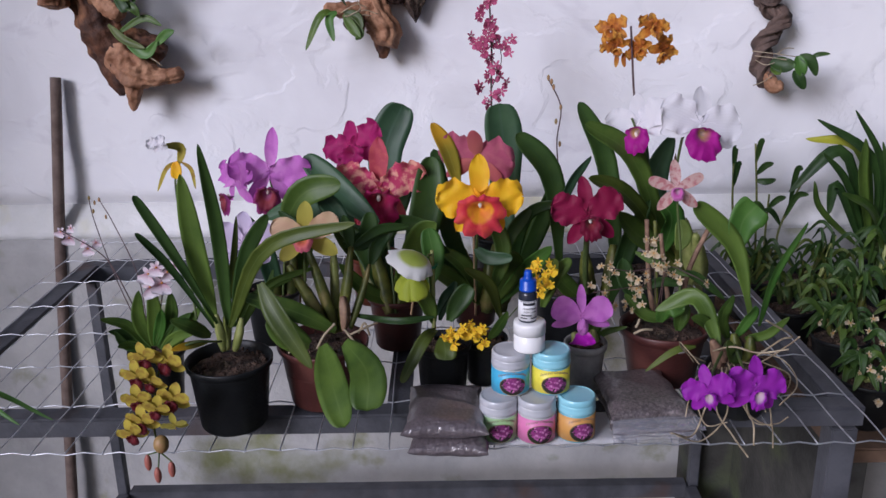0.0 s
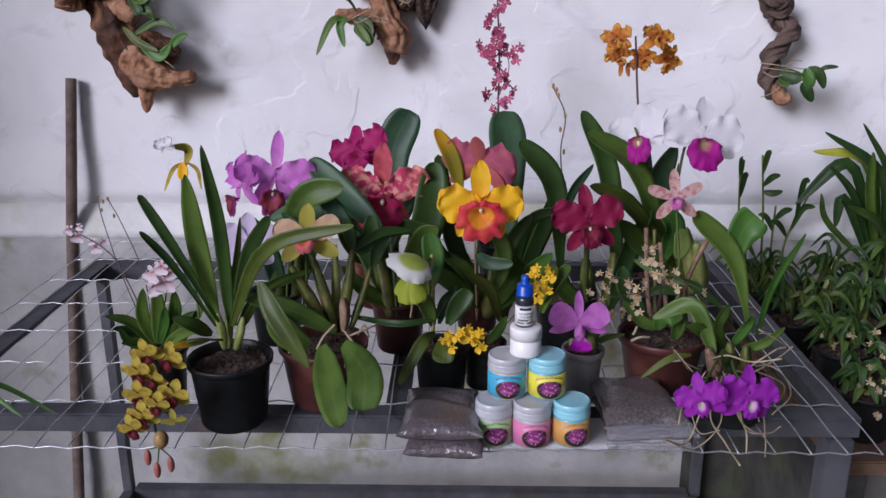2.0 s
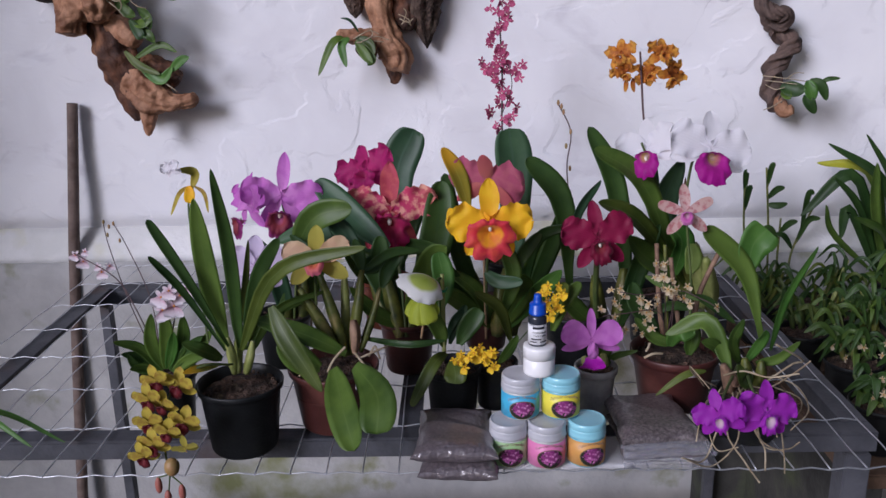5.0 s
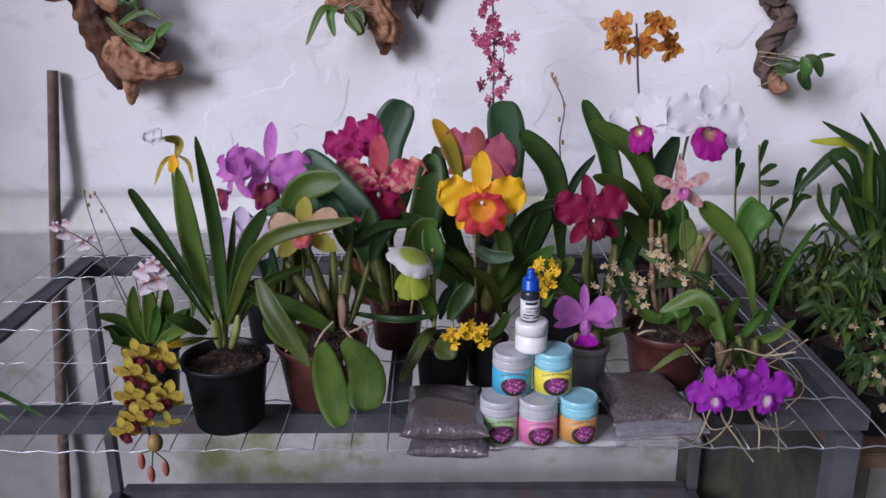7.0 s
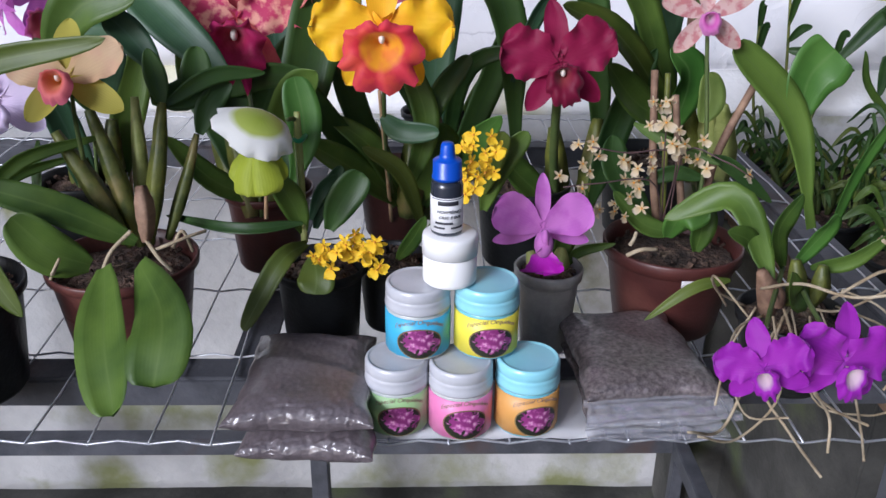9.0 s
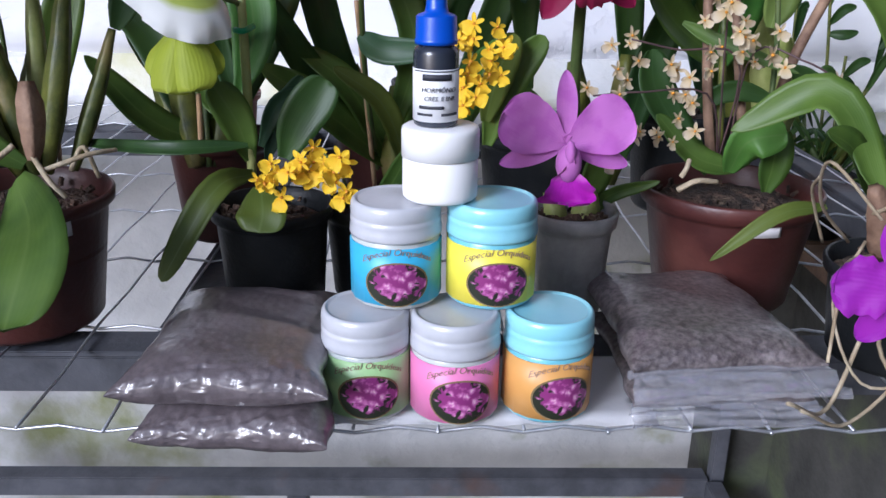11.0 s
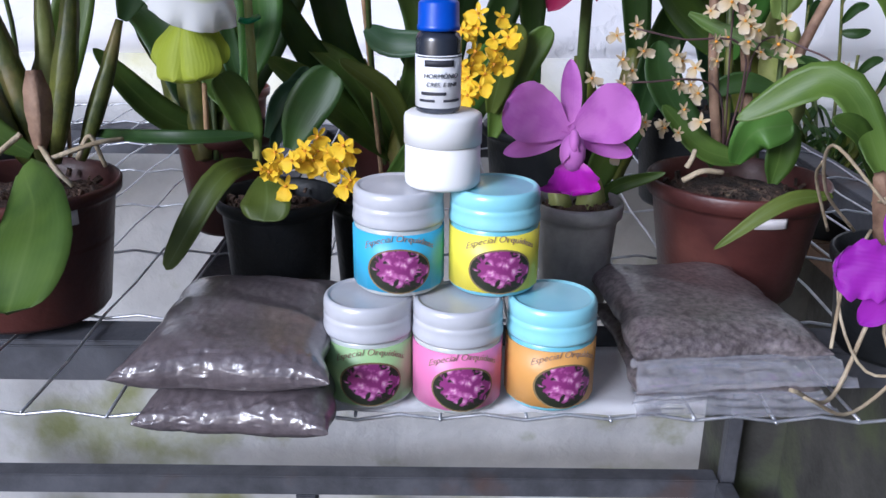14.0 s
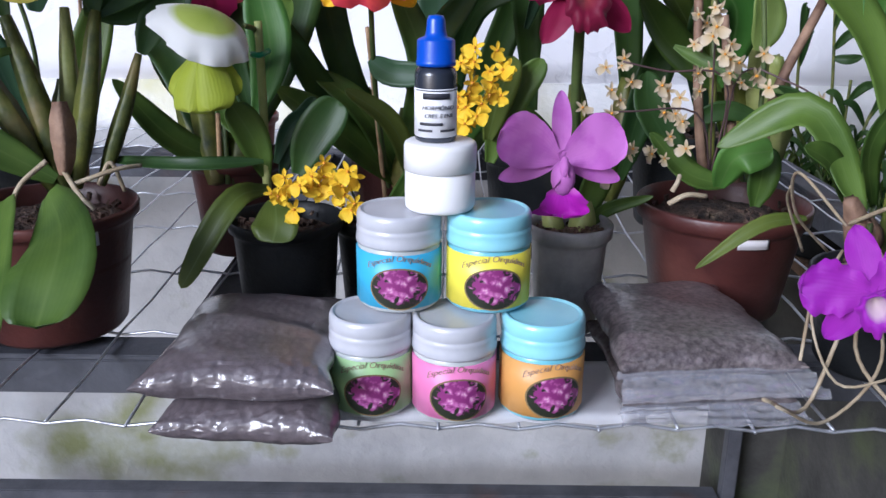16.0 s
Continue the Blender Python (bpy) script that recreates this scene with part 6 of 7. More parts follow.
little(rosy, SMALL_ROSE, (0.000, 0.806, 1.169), (-0.21, -.7, 0.28), 1.08, -71, "flower")
little(rosy, SMALL_ROSE, (-0.020, 0.793, 1.165), (-0.33, -.7, -0.05), 0.88, 53, "flower")
little(rosy, SMALL_ROSE, (-0.008, 0.817, 1.156), (0.18, -.7, 0.00), 0.81, 19, "flower")
little(rosy, SMALL_ROSE, (-0.034, 0.809, 1.151), (-0.70, -.7, 0.07), 0.78, -35, "flower")
little(rosy, SMALL_ROSE, (-0.029, 0.788, 1.147), (0.71, -.7, -0.26), 1.06, -35, "flower")
little(rosy, SMALL_ROSE, (-0.066, 0.800, 1.286), (0.52, -.7, 0.09), 0.95, 3, "flower")
little(rosy, SMALL_ROSE, (-0.054, 0.800, 1.275), (-0.33, -.7, -0.13), 0.95, 48, "flower")
little(rosy, SMALL_ROSE, (-0.035, 0.800, 1.282), (-0.03, -.7, 0.09), 0.95, -59, "flower")
little(rosy, SMALL_ROSE, (-0.044, 0.800, 1.269), (0.80, -.7, 0.35), 0.95, -47, "flower")
little(rosy, SMALL_ROSE, (0.009, 0.800, 1.274), (-0.44, -.7, -0.15), 0.95, -36, "flower")
little(rosy, SMALL_ROSE, (0.016, 0.800, 1.250), (-0.53, -.7, 0.23), 0.95, -65, "flower")
little(rosy, SMALL_ROSE, (0.003, 0.800, 1.262), (0.31, -.7, 0.01), 0.95, 77, "flower")
little(rosy, SMALL_ROSE, (-0.059, 0.800, 1.269), (-0.34, -.7, 0.27), 0.95, 31, "flower")
little(rosy, SMALL_ROSE, (0.021, 0.800, 1.279), (0.13, -.7, 0.33), 0.95, 15, "flower")
little(rosy, SMALL_ROSE, (-0.009, 0.800, 1.268), (0.31, -.7, 0.39), 0.95, 45, "flower")
leaf(rosy, (0.000, 0.700, 0.785), (0.048, 0.700, 0.886), (0.071, 0.700, 0.948), 0.0431, 14, GREEN)
leaf(rosy, (-0.006, 0.700, 0.785), (-0.037, 0.700, 0.887), (-0.073, 0.700, 0.925), 0.0431, 14, DARK)

rosy.location = (.004, 0, -.030)

walker = thing("potted_orchid", "orchid with a large purple flower in a smoky clear pot", "orchid", "potted orchids on the table")
pot(walker, .0900, .158, TOP, .0325, .087, GREY_POT, .74, .86, 11, .012)
stem(walker, ((0.089, 0.160, 0.853), (0.084, 0.140, 0.870), (0.079, 0.130, 0.888)), 0.0022, STEM, "stem", 14)
wf = \
blossom(walker, (0.0745, 0.112, 0.907), (.0, -.96, .16), 0.0905, PURP, PURP, None, None, 0, .155, .43, .035, seed=3, pet_ang=64, sep_ang=108, pet_shape=(.85, .42))
part("lip", ellipsoid(.0085, .0125, .008, 14, (0, -.0115, .012)), PURP, wf, "pale rolled side lobes of the lip")
part("lip", petal_mesh(180, .038, .039, (2.2, .26), -.05, .12, .12, 5, 0, 0, .014, nu=10, nv=12, base=.1), PURP_LIP, wf)
part("column", ellipsoid(.0035, .008, .004, 10, (0, -.004, .018)), PURP, wf)
leaf(walker, (0.100, 0.160, 0.843), (0.123, 0.180, 0.853), (0.155, 0.170, 0.866), 0.0116, 20, GREEN)
leaf(walker, (0.095, 0.170, 0.839), (0.117, 0.200, 0.874), (0.132, 0.220, 0.904), 0.0254, 20, GREEN)
bulb(walker, (0.095, 0.165, 0.832), (0.103, 0.170, 0.862), 0.0083, PALE_BULB)
bulb(walker, (0.079, 0.165, 0.830), (0.073, 0.170, 0.858), 0.0075, PALE_BULB)

crimson = thing("potted_orchid", "orchid with dark crimson flower and dark leaves in black pot", "orchid", "potted orchids on the table")
pot(crimson, .085, .360, TOP, .0560, .100, BLACK_POT, .78, .86, 12)
stem(crimson, ((0.127, 0.360, 0.811), (0.115, 0.330, 0.895), (0.108, 0.290, 0.967), (0.106, 0.270, 1.006)), 0.0055, STEM, "flower_stem", 14)
blossom(crimson, (0.103, 0.255, 1.022), (.0, -.95, .18), 0.1138, CRIM, CRIM, CRIM_LIP, THROAT, 8, .21, .45, .13, .60, .85, .25, 3, pet_ang=68, sep_ang=140, lip_y=-.30)
leaf(crimson, (0.181, 0.380, 0.846), (0.159, 0.400, 1.056), (0.106, 0.401, 1.176), 0.0393, 10, DARK, shape=(.7, .45))
leaf(crimson, (0.068, 0.360, 0.977), (0.090, 0.360, 1.046), (0.123, 0.360, 1.092), 0.0192, 35, BLUE)
leaf(crimson, (0.166, 0.360, 0.832), (0.191, 0.360, 0.935), (0.225, 0.360, 1.015), 0.0360, 14, DARK)
leaf(crimson, (0.123, 0.340, 0.835), (0.080, 0.320, 0.879), (0.053, 0.300, 0.916), 0.0336, 14, GREEN)
bulb(crimson, (0.127, 0.360, 0.811), (0.118, 0.360, 0.926), 0.0125, BULB)
bulb(crimson, (0.159, 0.370, 0.807), (0.171, 0.380, 0.930), 0.0126, BULB)
stem(crimson, ((0.090, 0.500, 1.015), (0.086, 0.520, 1.086), (0.093, 0.530, 1.147), (0.070, 0.540, 1.198)), 0.0014, DARK_STEM, "flower_stem", 14)
part("bud", ellipsoid(.003, .003, .0055, 6, (0.069, 0.530, 1.201)), BUD, crimson)
part("bud", ellipsoid(.003, .003, .0055, 6, (0.079, 0.530, 1.184)), BUD, crimson)
part("bud", ellipsoid(.003, .003, .0055, 6, (0.093, 0.530, 1.147)), BUD, crimson)
part("bud", ellipsoid(.003, .003, .0055, 6, (0.085, 0.530, 1.121)), BUD, crimson)
part("bud", ellipsoid(.003, .003, .0055, 6, (0.093, 0.530, 1.079)), BUD, crimson)
part("bud", ellipsoid(.003, .003, .0055, 6, (0.075, 0.530, 1.194)), BUD, crimson)

whitelip = thing("potted_orchid", "orchid with white purple-lipped flowers and orange flower spike", "orchid", "potted orchids on the table")
pot(whitelip, .250, .450, TOP + 0.0110, .0580, .105, BLACK_POT, .78, .86, 13)
stem(whitelip, ((0.326, 0.450, 0.819), (0.284, 0.420, 1.010), (0.276, 0.380, 1.117), (0.287, 0.370, 1.152)), 0.0026, STEM, "stem", 14)
stem(whitelip, ((0.321, 0.450, 0.819), (0.253, 0.440, 1.027), (0.214, 0.420, 1.121), (0.200, 0.420, 1.155)), 0.0024, STEM, "stem", 14)
blossom(whitelip, (0.302, 0.365, 1.154), (.12, -.86, .48), 0.1357, WHITE, WHITE, WP_LIP, None, -14, .24, .50, .09, .66, 1.10, .3, 3, pet_ang=80, sep_ang=112, lip_y=-.58, throat=.62)
blossom(whitelip, (0.212, 0.420, 1.143), (-.58, -.70, .42), 0.1188, WHITE, WHITE, WP_LIP, THROAT, 22, .24, .44, .09, .64, 1.0, .3, 5, lip_y=-.5, sep_ang=112, throat=.6)
stem(whitelip, ((0.329, 0.470, 0.812), (0.241, 0.480, 1.049), (0.218, 0.485, 1.172), (0.208, 0.483, 1.260), (0.203, 0.480, 1.304)), 0.0022, DARK_STEM, "flower_stem", 14)
blossom(whitelip, (0.172, 0.485, 1.299), (-0.5, -.8, 0.3), 0.0568, ORA, ORA, ORA, THROAT, 14, .30, .40, .22, .55, 1.1, .4, 2)
blossom(whitelip, (0.176, 0.479, 1.274), (-0.4, -.8, -0.5), 0.0503, ORA, ORA, ORA, None, 40, .30, .40, .22, .55, 1.1, .4, 3)
blossom(whitelip, (0.240, 0.473, 1.301), (0.2, -.8, 0.4), 0.0585, ORA, ORA, ORA, None, -12, .30, .40, .22, .55, 1.1, .4, 4)
blossom(whitelip, (0.219, 0.485, 1.266), (-0.3, -.8, -0.1), 0.0484, ORA, ORA, ORA, None, 60, .30, .40, .22, .55, 1.1, .4, 5)
blossom(whitelip, (0.260, 0.479, 1.264), (0.45, -.8, -0.3), 0.0587, ORA, ORA, ORA, THROAT, -40, .30, .40, .22, .55, 1.1, .4, 6)
leaf(whitelip, (0.181, 0.480, 1.259), (0.180, 0.475, 1.247), (0.179, 0.475, 1.235), 0.0084, 0, ORA)
leaf(whitelip, (0.193, 0.480, 1.259), (0.192, 0.475, 1.247), (0.195, 0.475, 1.235), 0.0084, 0, ORA)
leaf(whitelip, (0.294, 0.440, 0.867), (0.207, 0.400, 1.081), (0.114, 0.380, 1.154), 0.0399, 12, GREEN, shape=(.6, .4))
leaf(whitelip, (0.278, 0.460, 0.872), (0.253, 0.460, 1.022), (0.283, 0.460, 1.119), 0.0495, 14, BLUE)
leaf(whitelip, (0.309, 0.460, 0.871), (0.243, 0.480, 1.018), (0.232, 0.480, 1.122), 0.0374, 20, BLUE)
leaf(whitelip, (0.286, 0.400, 0.901), (0.187, 0.340, 1.035), (0.110, 0.300, 1.081), 0.0325, 14, OLIVE, shape=(.6, .5))
leaf(whitelip, (0.259, 0.360, 0.935), (0.202, 0.330, 0.974), (0.160, 0.300, 1.021), 0.0414, 12, GREEN)
leaf(whitelip, (0.254, 0.360, 0.935), (0.257, 0.330, 1.003), (0.229, 0.320, 1.034), 0.0417, 12, BRIGHT)
leaf(whitelip, (0.307, 0.450, 0.863), (0.290, 0.460, 1.001), (0.293, 0.470, 1.082), 0.0144, 30, DRY_SHEATH)
bulb(whitelip, (0.308, 0.430, 0.848), (0.272, 0.400, 0.964), 0.0141, BULB)
bulb(whitelip, (0.329, 0.430, 0.848), (0.292, 0.380, 0.984), 0.0132, PALE_BULB)
bulb(whitelip, (0.341, 0.420, 0.851), (0.307, 0.360, 0.964), 0.0120, PALE_BULB)

whitelip.location = (0, 0, -.011)

freckle = thing("potted_orchid", "orchid in large brown pot, freckled pink and tiny cream flowers", "orchid", "potted orchids on the table")
pot(freckle, .2220, .208, TOP, .0690, .092, BROWN_POT, .76, .84, 14, .014)
sticker(freckle, .2220, .208, TOP + .070, .0660, -6, 15, .010)
stem(freckle, ((0.241, 0.200, 0.863), (0.239, 0.200, 0.955), (0.230, 0.200, 1.027), (0.225, 0.200, 1.067)), 0.0022, STEM, "stem", 14)
blossom(freckle, (0.221, 0.190, 1.078), (-.15, -.93, .2), 0.0827, STAR, STAR, STAR_LIP, None, 6, .20, .21, .02, .42, .9, .3, 3, pet_ang=66, sep_ang=136, lip_y=-.12)
leaf(freckle, (0.347, 0.180, 0.878), (0.319, 0.200, 0.982), (0.252, 0.200, 1.052), 0.0355, 8, GREEN, shape=(.9, .35))
leaf(freckle, (0.325, 0.205, 0.980), (0.332, 0.210, 1.019), (0.353, 0.215, 1.044), 0.0549, 6, BRIGHT, shape=(.5, .15))
leaf(freckle, (0.354, 0.160, 0.868), (0.361, 0.140, 0.956), (0.392, 0.120, 1.044), 0.0138, 20, BRIGHT, shape=(.45, .5))
leaf(freckle, (0.203, 0.165, 0.875), (0.209, 0.150, 0.901), (0.235, 0.150, 0.907), 0.0289, 8, BRIGHT, shape=(0.5, 0.35))
leaf(freckle, (0.232, 0.165, 0.860), (0.235, 0.165, 0.881), (0.241, 0.175, 0.905), 0.0256, 10, GREEN, shape=(0.6, 0.4))
leaf(freckle, (0.213, 0.180, 0.873), (0.182, 0.180, 0.883), (0.153, 0.190, 0.912), 0.0201, 12, GREEN, shape=(0.5, 0.5))
leaf(freckle, (0.183, 0.200, 0.917), (0.211, 0.200, 0.928), (0.242, 0.200, 0.922), 0.0158, 12, DARK)
leaf(freckle, (0.203, 0.210, 0.862), (0.164, 0.230, 0.918), (0.158, 0.240, 0.953), 0.0322, 14, DARK, shape=(0.6, 0.5))
leaf(freckle, (0.168, 0.200, 0.977), (0.195, 0.190, 0.964), (0.245, 0.170, 0.946), 0.0111, 16, GREEN)
leaf(freckle, (0.244, 0.190, 0.948), (0.267, 0.190, 0.935), (0.308, 0.190, 0.901), 0.0147, 16, DARK)
leaf(freckle, (0.240, 0.220, 0.972), (0.244, 0.220, 0.996), (0.238, 0.220, 1.021), 0.0288, 10, PALE_LEAF, shape=(0.5, 0.4))
stem(freckle, ((0.202, 0.200, 0.869), (0.191, 0.200, 0.932), (0.186, 0.215, 1.024)), 0.0042, DRY_SHEATH, "cane", 14)
stem(freckle, ((0.229, 0.205, 0.869), (0.218, 0.215, 0.944), (0.210, 0.220, 0.999)), 0.004, DRY_SHEATH, "cane", 14)
stem(freckle, ((0.249, 0.210, 0.863), (0.257, 0.220, 0.935), (0.293, 0.235, 1.013)), 0.0046, DRY_SHEATH, "cane", 14)
stem(freckle, ((0.207, 0.200, 0.865), (0.204, 0.210, 0.944), (0.200, 0.220, 1.020)), 0.0032, BULB, "cane", 14)
stem(freckle, ((0.158, 0.135, 0.870), (0.169, 0.130, 0.878), (0.185, 0.135, 0.876)), 0.0022, ROOT, "root", 14)
stem(freckle, ((0.161, 0.140, 0.878), (0.164, 0.140, 0.884), (0.167, 0.145, 0.889)), 0.002, ROOT, "root", 14)
stem(freckle, ((0.205, 0.200, 0.865), (0.202, 0.170, 0.954), (0.151, 0.150, 0.964), (0.119, 0.145, 0.971)), 0.0008, DARK_STEM, "flower_stem", 14)
stem(freckle, ((0.207, 0.200, 0.865), (0.184, 0.170, 0.929), (0.129, 0.150, 0.935), (0.096, 0.145, 0.933)), 0.0008, DARK_STEM, "flower_stem", 14)
stem(freckle, ((0.207, 0.200, 0.865), (0.194, 0.180, 0.961), (0.190, 0.170, 1.006)), 0.0008, DARK_STEM, "flower_stem", 14)
stem(freckle, ((0.212, 0.200, 0.865), (0.210, 0.170, 0.958), (0.240, 0.150, 0.957), (0.268, 0.145, 0.942)), 0.0008, DARK_STEM, "flower_stem", 14)
random.seed(82)
CREAMS = (
    (0.180, 0.150, 0.996),
    (0.190, 0.150, 1.005),
    (0.185, 0.150, 0.988),
    (0.187, 0.150, 0.978),
    (0.193, 0.150, 0.974),
    (0.122, 0.150, 0.972),
    (0.132, 0.150, 0.953),
    (0.113, 0.150, 0.963),
    (0.111, 0.150, 0.936),
    (0.097, 0.150, 0.933),
    (0.154, 0.150, 0.951),
    (0.161, 0.150, 0.946),
    (0.169, 0.150, 0.942),
    (0.169, 0.150, 0.926),
    (0.166, 0.150, 0.911),
    (0.175, 0.150, 0.905),
    (0.151, 0.150, 0.899),
    (0.132, 0.150, 0.901),
    (0.201, 0.150, 0.961),
    (0.211, 0.150, 0.963),
    (0.219, 0.150, 0.977),
    (0.220, 0.150, 0.955),
    (0.206, 0.150, 0.969),
    (0.264, 0.150, 0.945),
    (0.176, 0.150, 0.950),
    (0.171, 0.150, 0.964),
    (0.158, 0.150, 0.930),
    (0.122, 0.150, 0.900),
    (0.120, 0.150, 0.879),
)
for q in CREAMS:
    little(freckle, SMALL_CREAM, Vector(q) + Vector((0, random.uniform(-.02, .03), 0)), (random.uniform(-.6, .6), -.8, random.uniform(-.2, .5)), random.uniform(.85, 1.15), random.uniform(-80, 80))
for k in range(16):
    q = Vector(random.choice(CREAMS)) + Vector((random.uniform(-.012, .012), random.uniform(0, .05), random.uniform(-.014, .014)))
    little(freckle, SMALL_CREAM, q, (random.uniform(-.6, .6), -.8, random.uniform(-.2, .5)), random.uniform(.6, .95), random.uniform(-80, 80))

violet = thing("potted_orchid", "orchid with violet flowers and pale roots over the table edge", "orchid", "potted orchids on the table")
pot(violet, .306, .098, TOP, .0500, .070, BLACK_POT, .80, .86, 15)
blossom(violet, (0.267, -0.068, 0.882), (.12, -.95, .2), 0.0785, VIO, VIO, VIO_LIP, None, -6, .25, .48, .13, .60, .8, .3, 3, pet_ang=70, sep_ang=130, lip_y=-.2)
blossom(violet, (0.205, -0.080, 0.885), (-.35, -.88, .2), 0.0644, VIO, VIO, VIO_LIP, None, 20, .25, .44, .13, .58, .8, .3, 6, pet_ang=70, sep_ang=126, lip_y=-.2)
stem(violet, ((0.288, 0.080, 0.884), (0.268, 0.000, 0.893), (0.262, -0.050, 0.892)), 0.0022, STEM, "stem", 14)
stem(violet, ((0.280, 0.080, 0.884), (0.239, 0.000, 0.885), (0.211, -0.060, 0.890)), 0.0022, STEM, "stem", 14)
leaf(violet, (0.280, 0.080, 0.884), (0.262, 0.060, 0.926), (0.271, 0.050, 0.963), 0.0197, 15, GREEN)
leaf(violet, (0.288, 0.080, 0.884), (0.305, 0.070, 0.922), (0.307, 0.060, 0.942), 0.0183, 15, BRIGHT)
leaf(violet, (0.264, 0.080, 0.884), (0.239, 0.060, 0.918), (0.216, 0.050, 0.931), 0.0197, 15, GREEN)
leaf(violet, (0.289, 0.060, 0.884), (0.268, 0.020, 0.884), (0.251, 0.000, 0.918), 0.0205, 15, GREEN)
leaf(violet, (0.304, 0.080, 0.884), (0.327, 0.060, 0.900), (0.351, 0.050, 0.929), 0.0151, 15, GREEN)
leaf(violet, (0.255, 0.045, 0.890), (0.231, 0.085, 0.946), (0.179, 0.105, 0.919), 0.0270, 10, GREEN, shape=(0.45, 0.62))
bulb(violet, (0.262, 0.035, 0.869), (0.254, 0.045, 0.891), 0.0052, DRY_SHEATH)
leaf(violet, (0.228, 0.060, 0.882), (0.195, 0.050, 0.880), (0.155, 0.045, 0.852), 0.0100, 16, OLIVE, shape=(0.5, 0.6))
bulb(violet, (0.261, 0.050, 0.854), (0.244, 0.040, 0.901), 0.0082, DRY_SHEATH)
bulb(violet, (0.283, 0.060, 0.858), (0.280, 0.060, 0.901), 0.0076, BULB)
bulb(violet, (0.299, 0.060, 0.858), (0.304, 0.060, 0.896), 0.0076, BULB)
stem(violet, ((0.245, 0.040, 0.867), (0.220, 0.016, 0.837), (0.222, -0.026, 0.808), (0.235, -0.071, 0.836)), 0.001, ROOT, "root", 18)
stem(violet, ((0.283, 0.059, 0.858), (0.299, 0.019, 0.791), (0.314, -0.030, 0.809), (0.313, -0.070, 0.842)), 0.001, ROOT, "root", 18)
stem(violet, ((0.267, 0.035, 0.861), (0.246, 0.006, 0.816), (0.260, -0.027, 0.791), (0.262, -0.083, 0.792)), 0.0014, ROOT, "root", 18)
stem(violet, ((0.293, 0.042, 0.857), (0.287, 0.002, 0.817), (0.280, -0.044, 0.817), (0.279, -0.055, 0.792)), 0.0014, ROOT, "root", 18)
stem(violet, ((0.308, 0.061, 0.848), (0.317, 0.013, 0.828), (0.306, -0.044, 0.808), (0.296, -0.075, 0.800)), 0.0012, ROOT, "root", 18)
stem(violet, ((0.306, 0.038, 0.876), (0.332, 0.024, 0.907), (0.321, -0.034, 0.939), (0.267, -0.080, 0.981)), 0.0015, ROOT, "root", 18)
stem(violet, ((0.313, 0.039, 0.884), (0.342, 0.023, 0.874), (0.337, -0.031, 0.867), (0.301, -0.068, 0.858)), 0.0011, ROOT, "root", 18)
stem(violet, ((0.240, 0.050, 0.863), (0.196, 0.001, 0.902), (0.175, -0.044, 0.937), (0.197, -0.059, 0.913)), 0.001, ROOT, "root", 18)
stem(violet, ((0.283, 0.058, 0.859), (0.235, 0.001, 0.835), (0.211, -0.016, 0.786), (0.168, -0.058, 0.814)), 0.0014, ROOT, "root", 18)
stem(violet, ((0.290, 0.058, 0.859), (0.300, 0.012, 0.879), (0.320, -0.023, 0.919), (0.310, -0.081, 0.959)), 0.0012, ROOT, "root", 18)
stem(violet, ((0.323, 0.060, 0.857), (0.338, 0.001, 0.867), (0.329, -0.017, 0.852), (0.287, -0.058, 0.864)), 0.0011, ROOT, "root", 18)
stem(violet, ((0.255, 0.046, 0.856), (0.220, 0.009, 0.865), (0.197, -0.033, 0.861), (0.186, -0.055, 0.836)), 0.0011, ROOT, "root", 18)
stem(violet, ((0.259, 0.036, 0.861), (0.259, -0.002, 0.811), (0.221, -0.023, 0.781), (0.177, -0.055, 0.808)), 0.0012, ROOT, "root", 18)
stem(violet, ((0.224, 0.050, 0.863), (0.195, 0.012, 0.905), (0.181, -0.023, 0.924)), 0.001, ROOT, "root", 18)
stem(violet, ((0.304, 0.053, 0.861), (0.307, 0.012, 0.838), (0.302, -0.026, 0.824)), 0.0009, ROOT, "root", 18)
stem(violet, ((0.268, 0.040, 0.867), (0.284, 0.005, 0.816), (0.296, -0.017, 0.806), (0.292, -0.075, 0.832)), 0.0013, ROOT, "root", 18)
stem(violet, ((0.245, 0.044, 0.882), (0.258, -0.002, 0.910), (0.276, -0.043, 0.920), (0.307, -0.061, 0.933)), 0.0014, ROOT, "root", 18)

leftleaf = thing("potted_orchid", "orchid with slender green leaves reaching over the table edge, clay pot", "orchid", "potted orchids on the table")
pot(leftleaf, -.905, .090, TOP, .0400, .070, CLAY_POT, .76, .86, 16)
leaf(leftleaf, (-.905, .09, .835), (-.81, .06, .83), (-.728, .03, .79), .012, 20, BRIGHT)
leaf(leftleaf, (-.905, .09, .835), (-.79, .08, .82), (-.700, .07, .775), .010, 20, BRIGHT)
leaf(leftleaf, (-.905, .09, .835), (-.93, .09, .90), (-.97, .08, .94), .016, 20, GREEN)
leaf(leftleaf, (-.905, .09, .835), (-.92, .10, .90), (-.95, .10, .96), .016, 20, GREEN)


# ---- driftwood on the wall ----
def driftwood(label):
    return thing("driftwood_mount", label, "driftwood", "driftwood mounts on the wall")

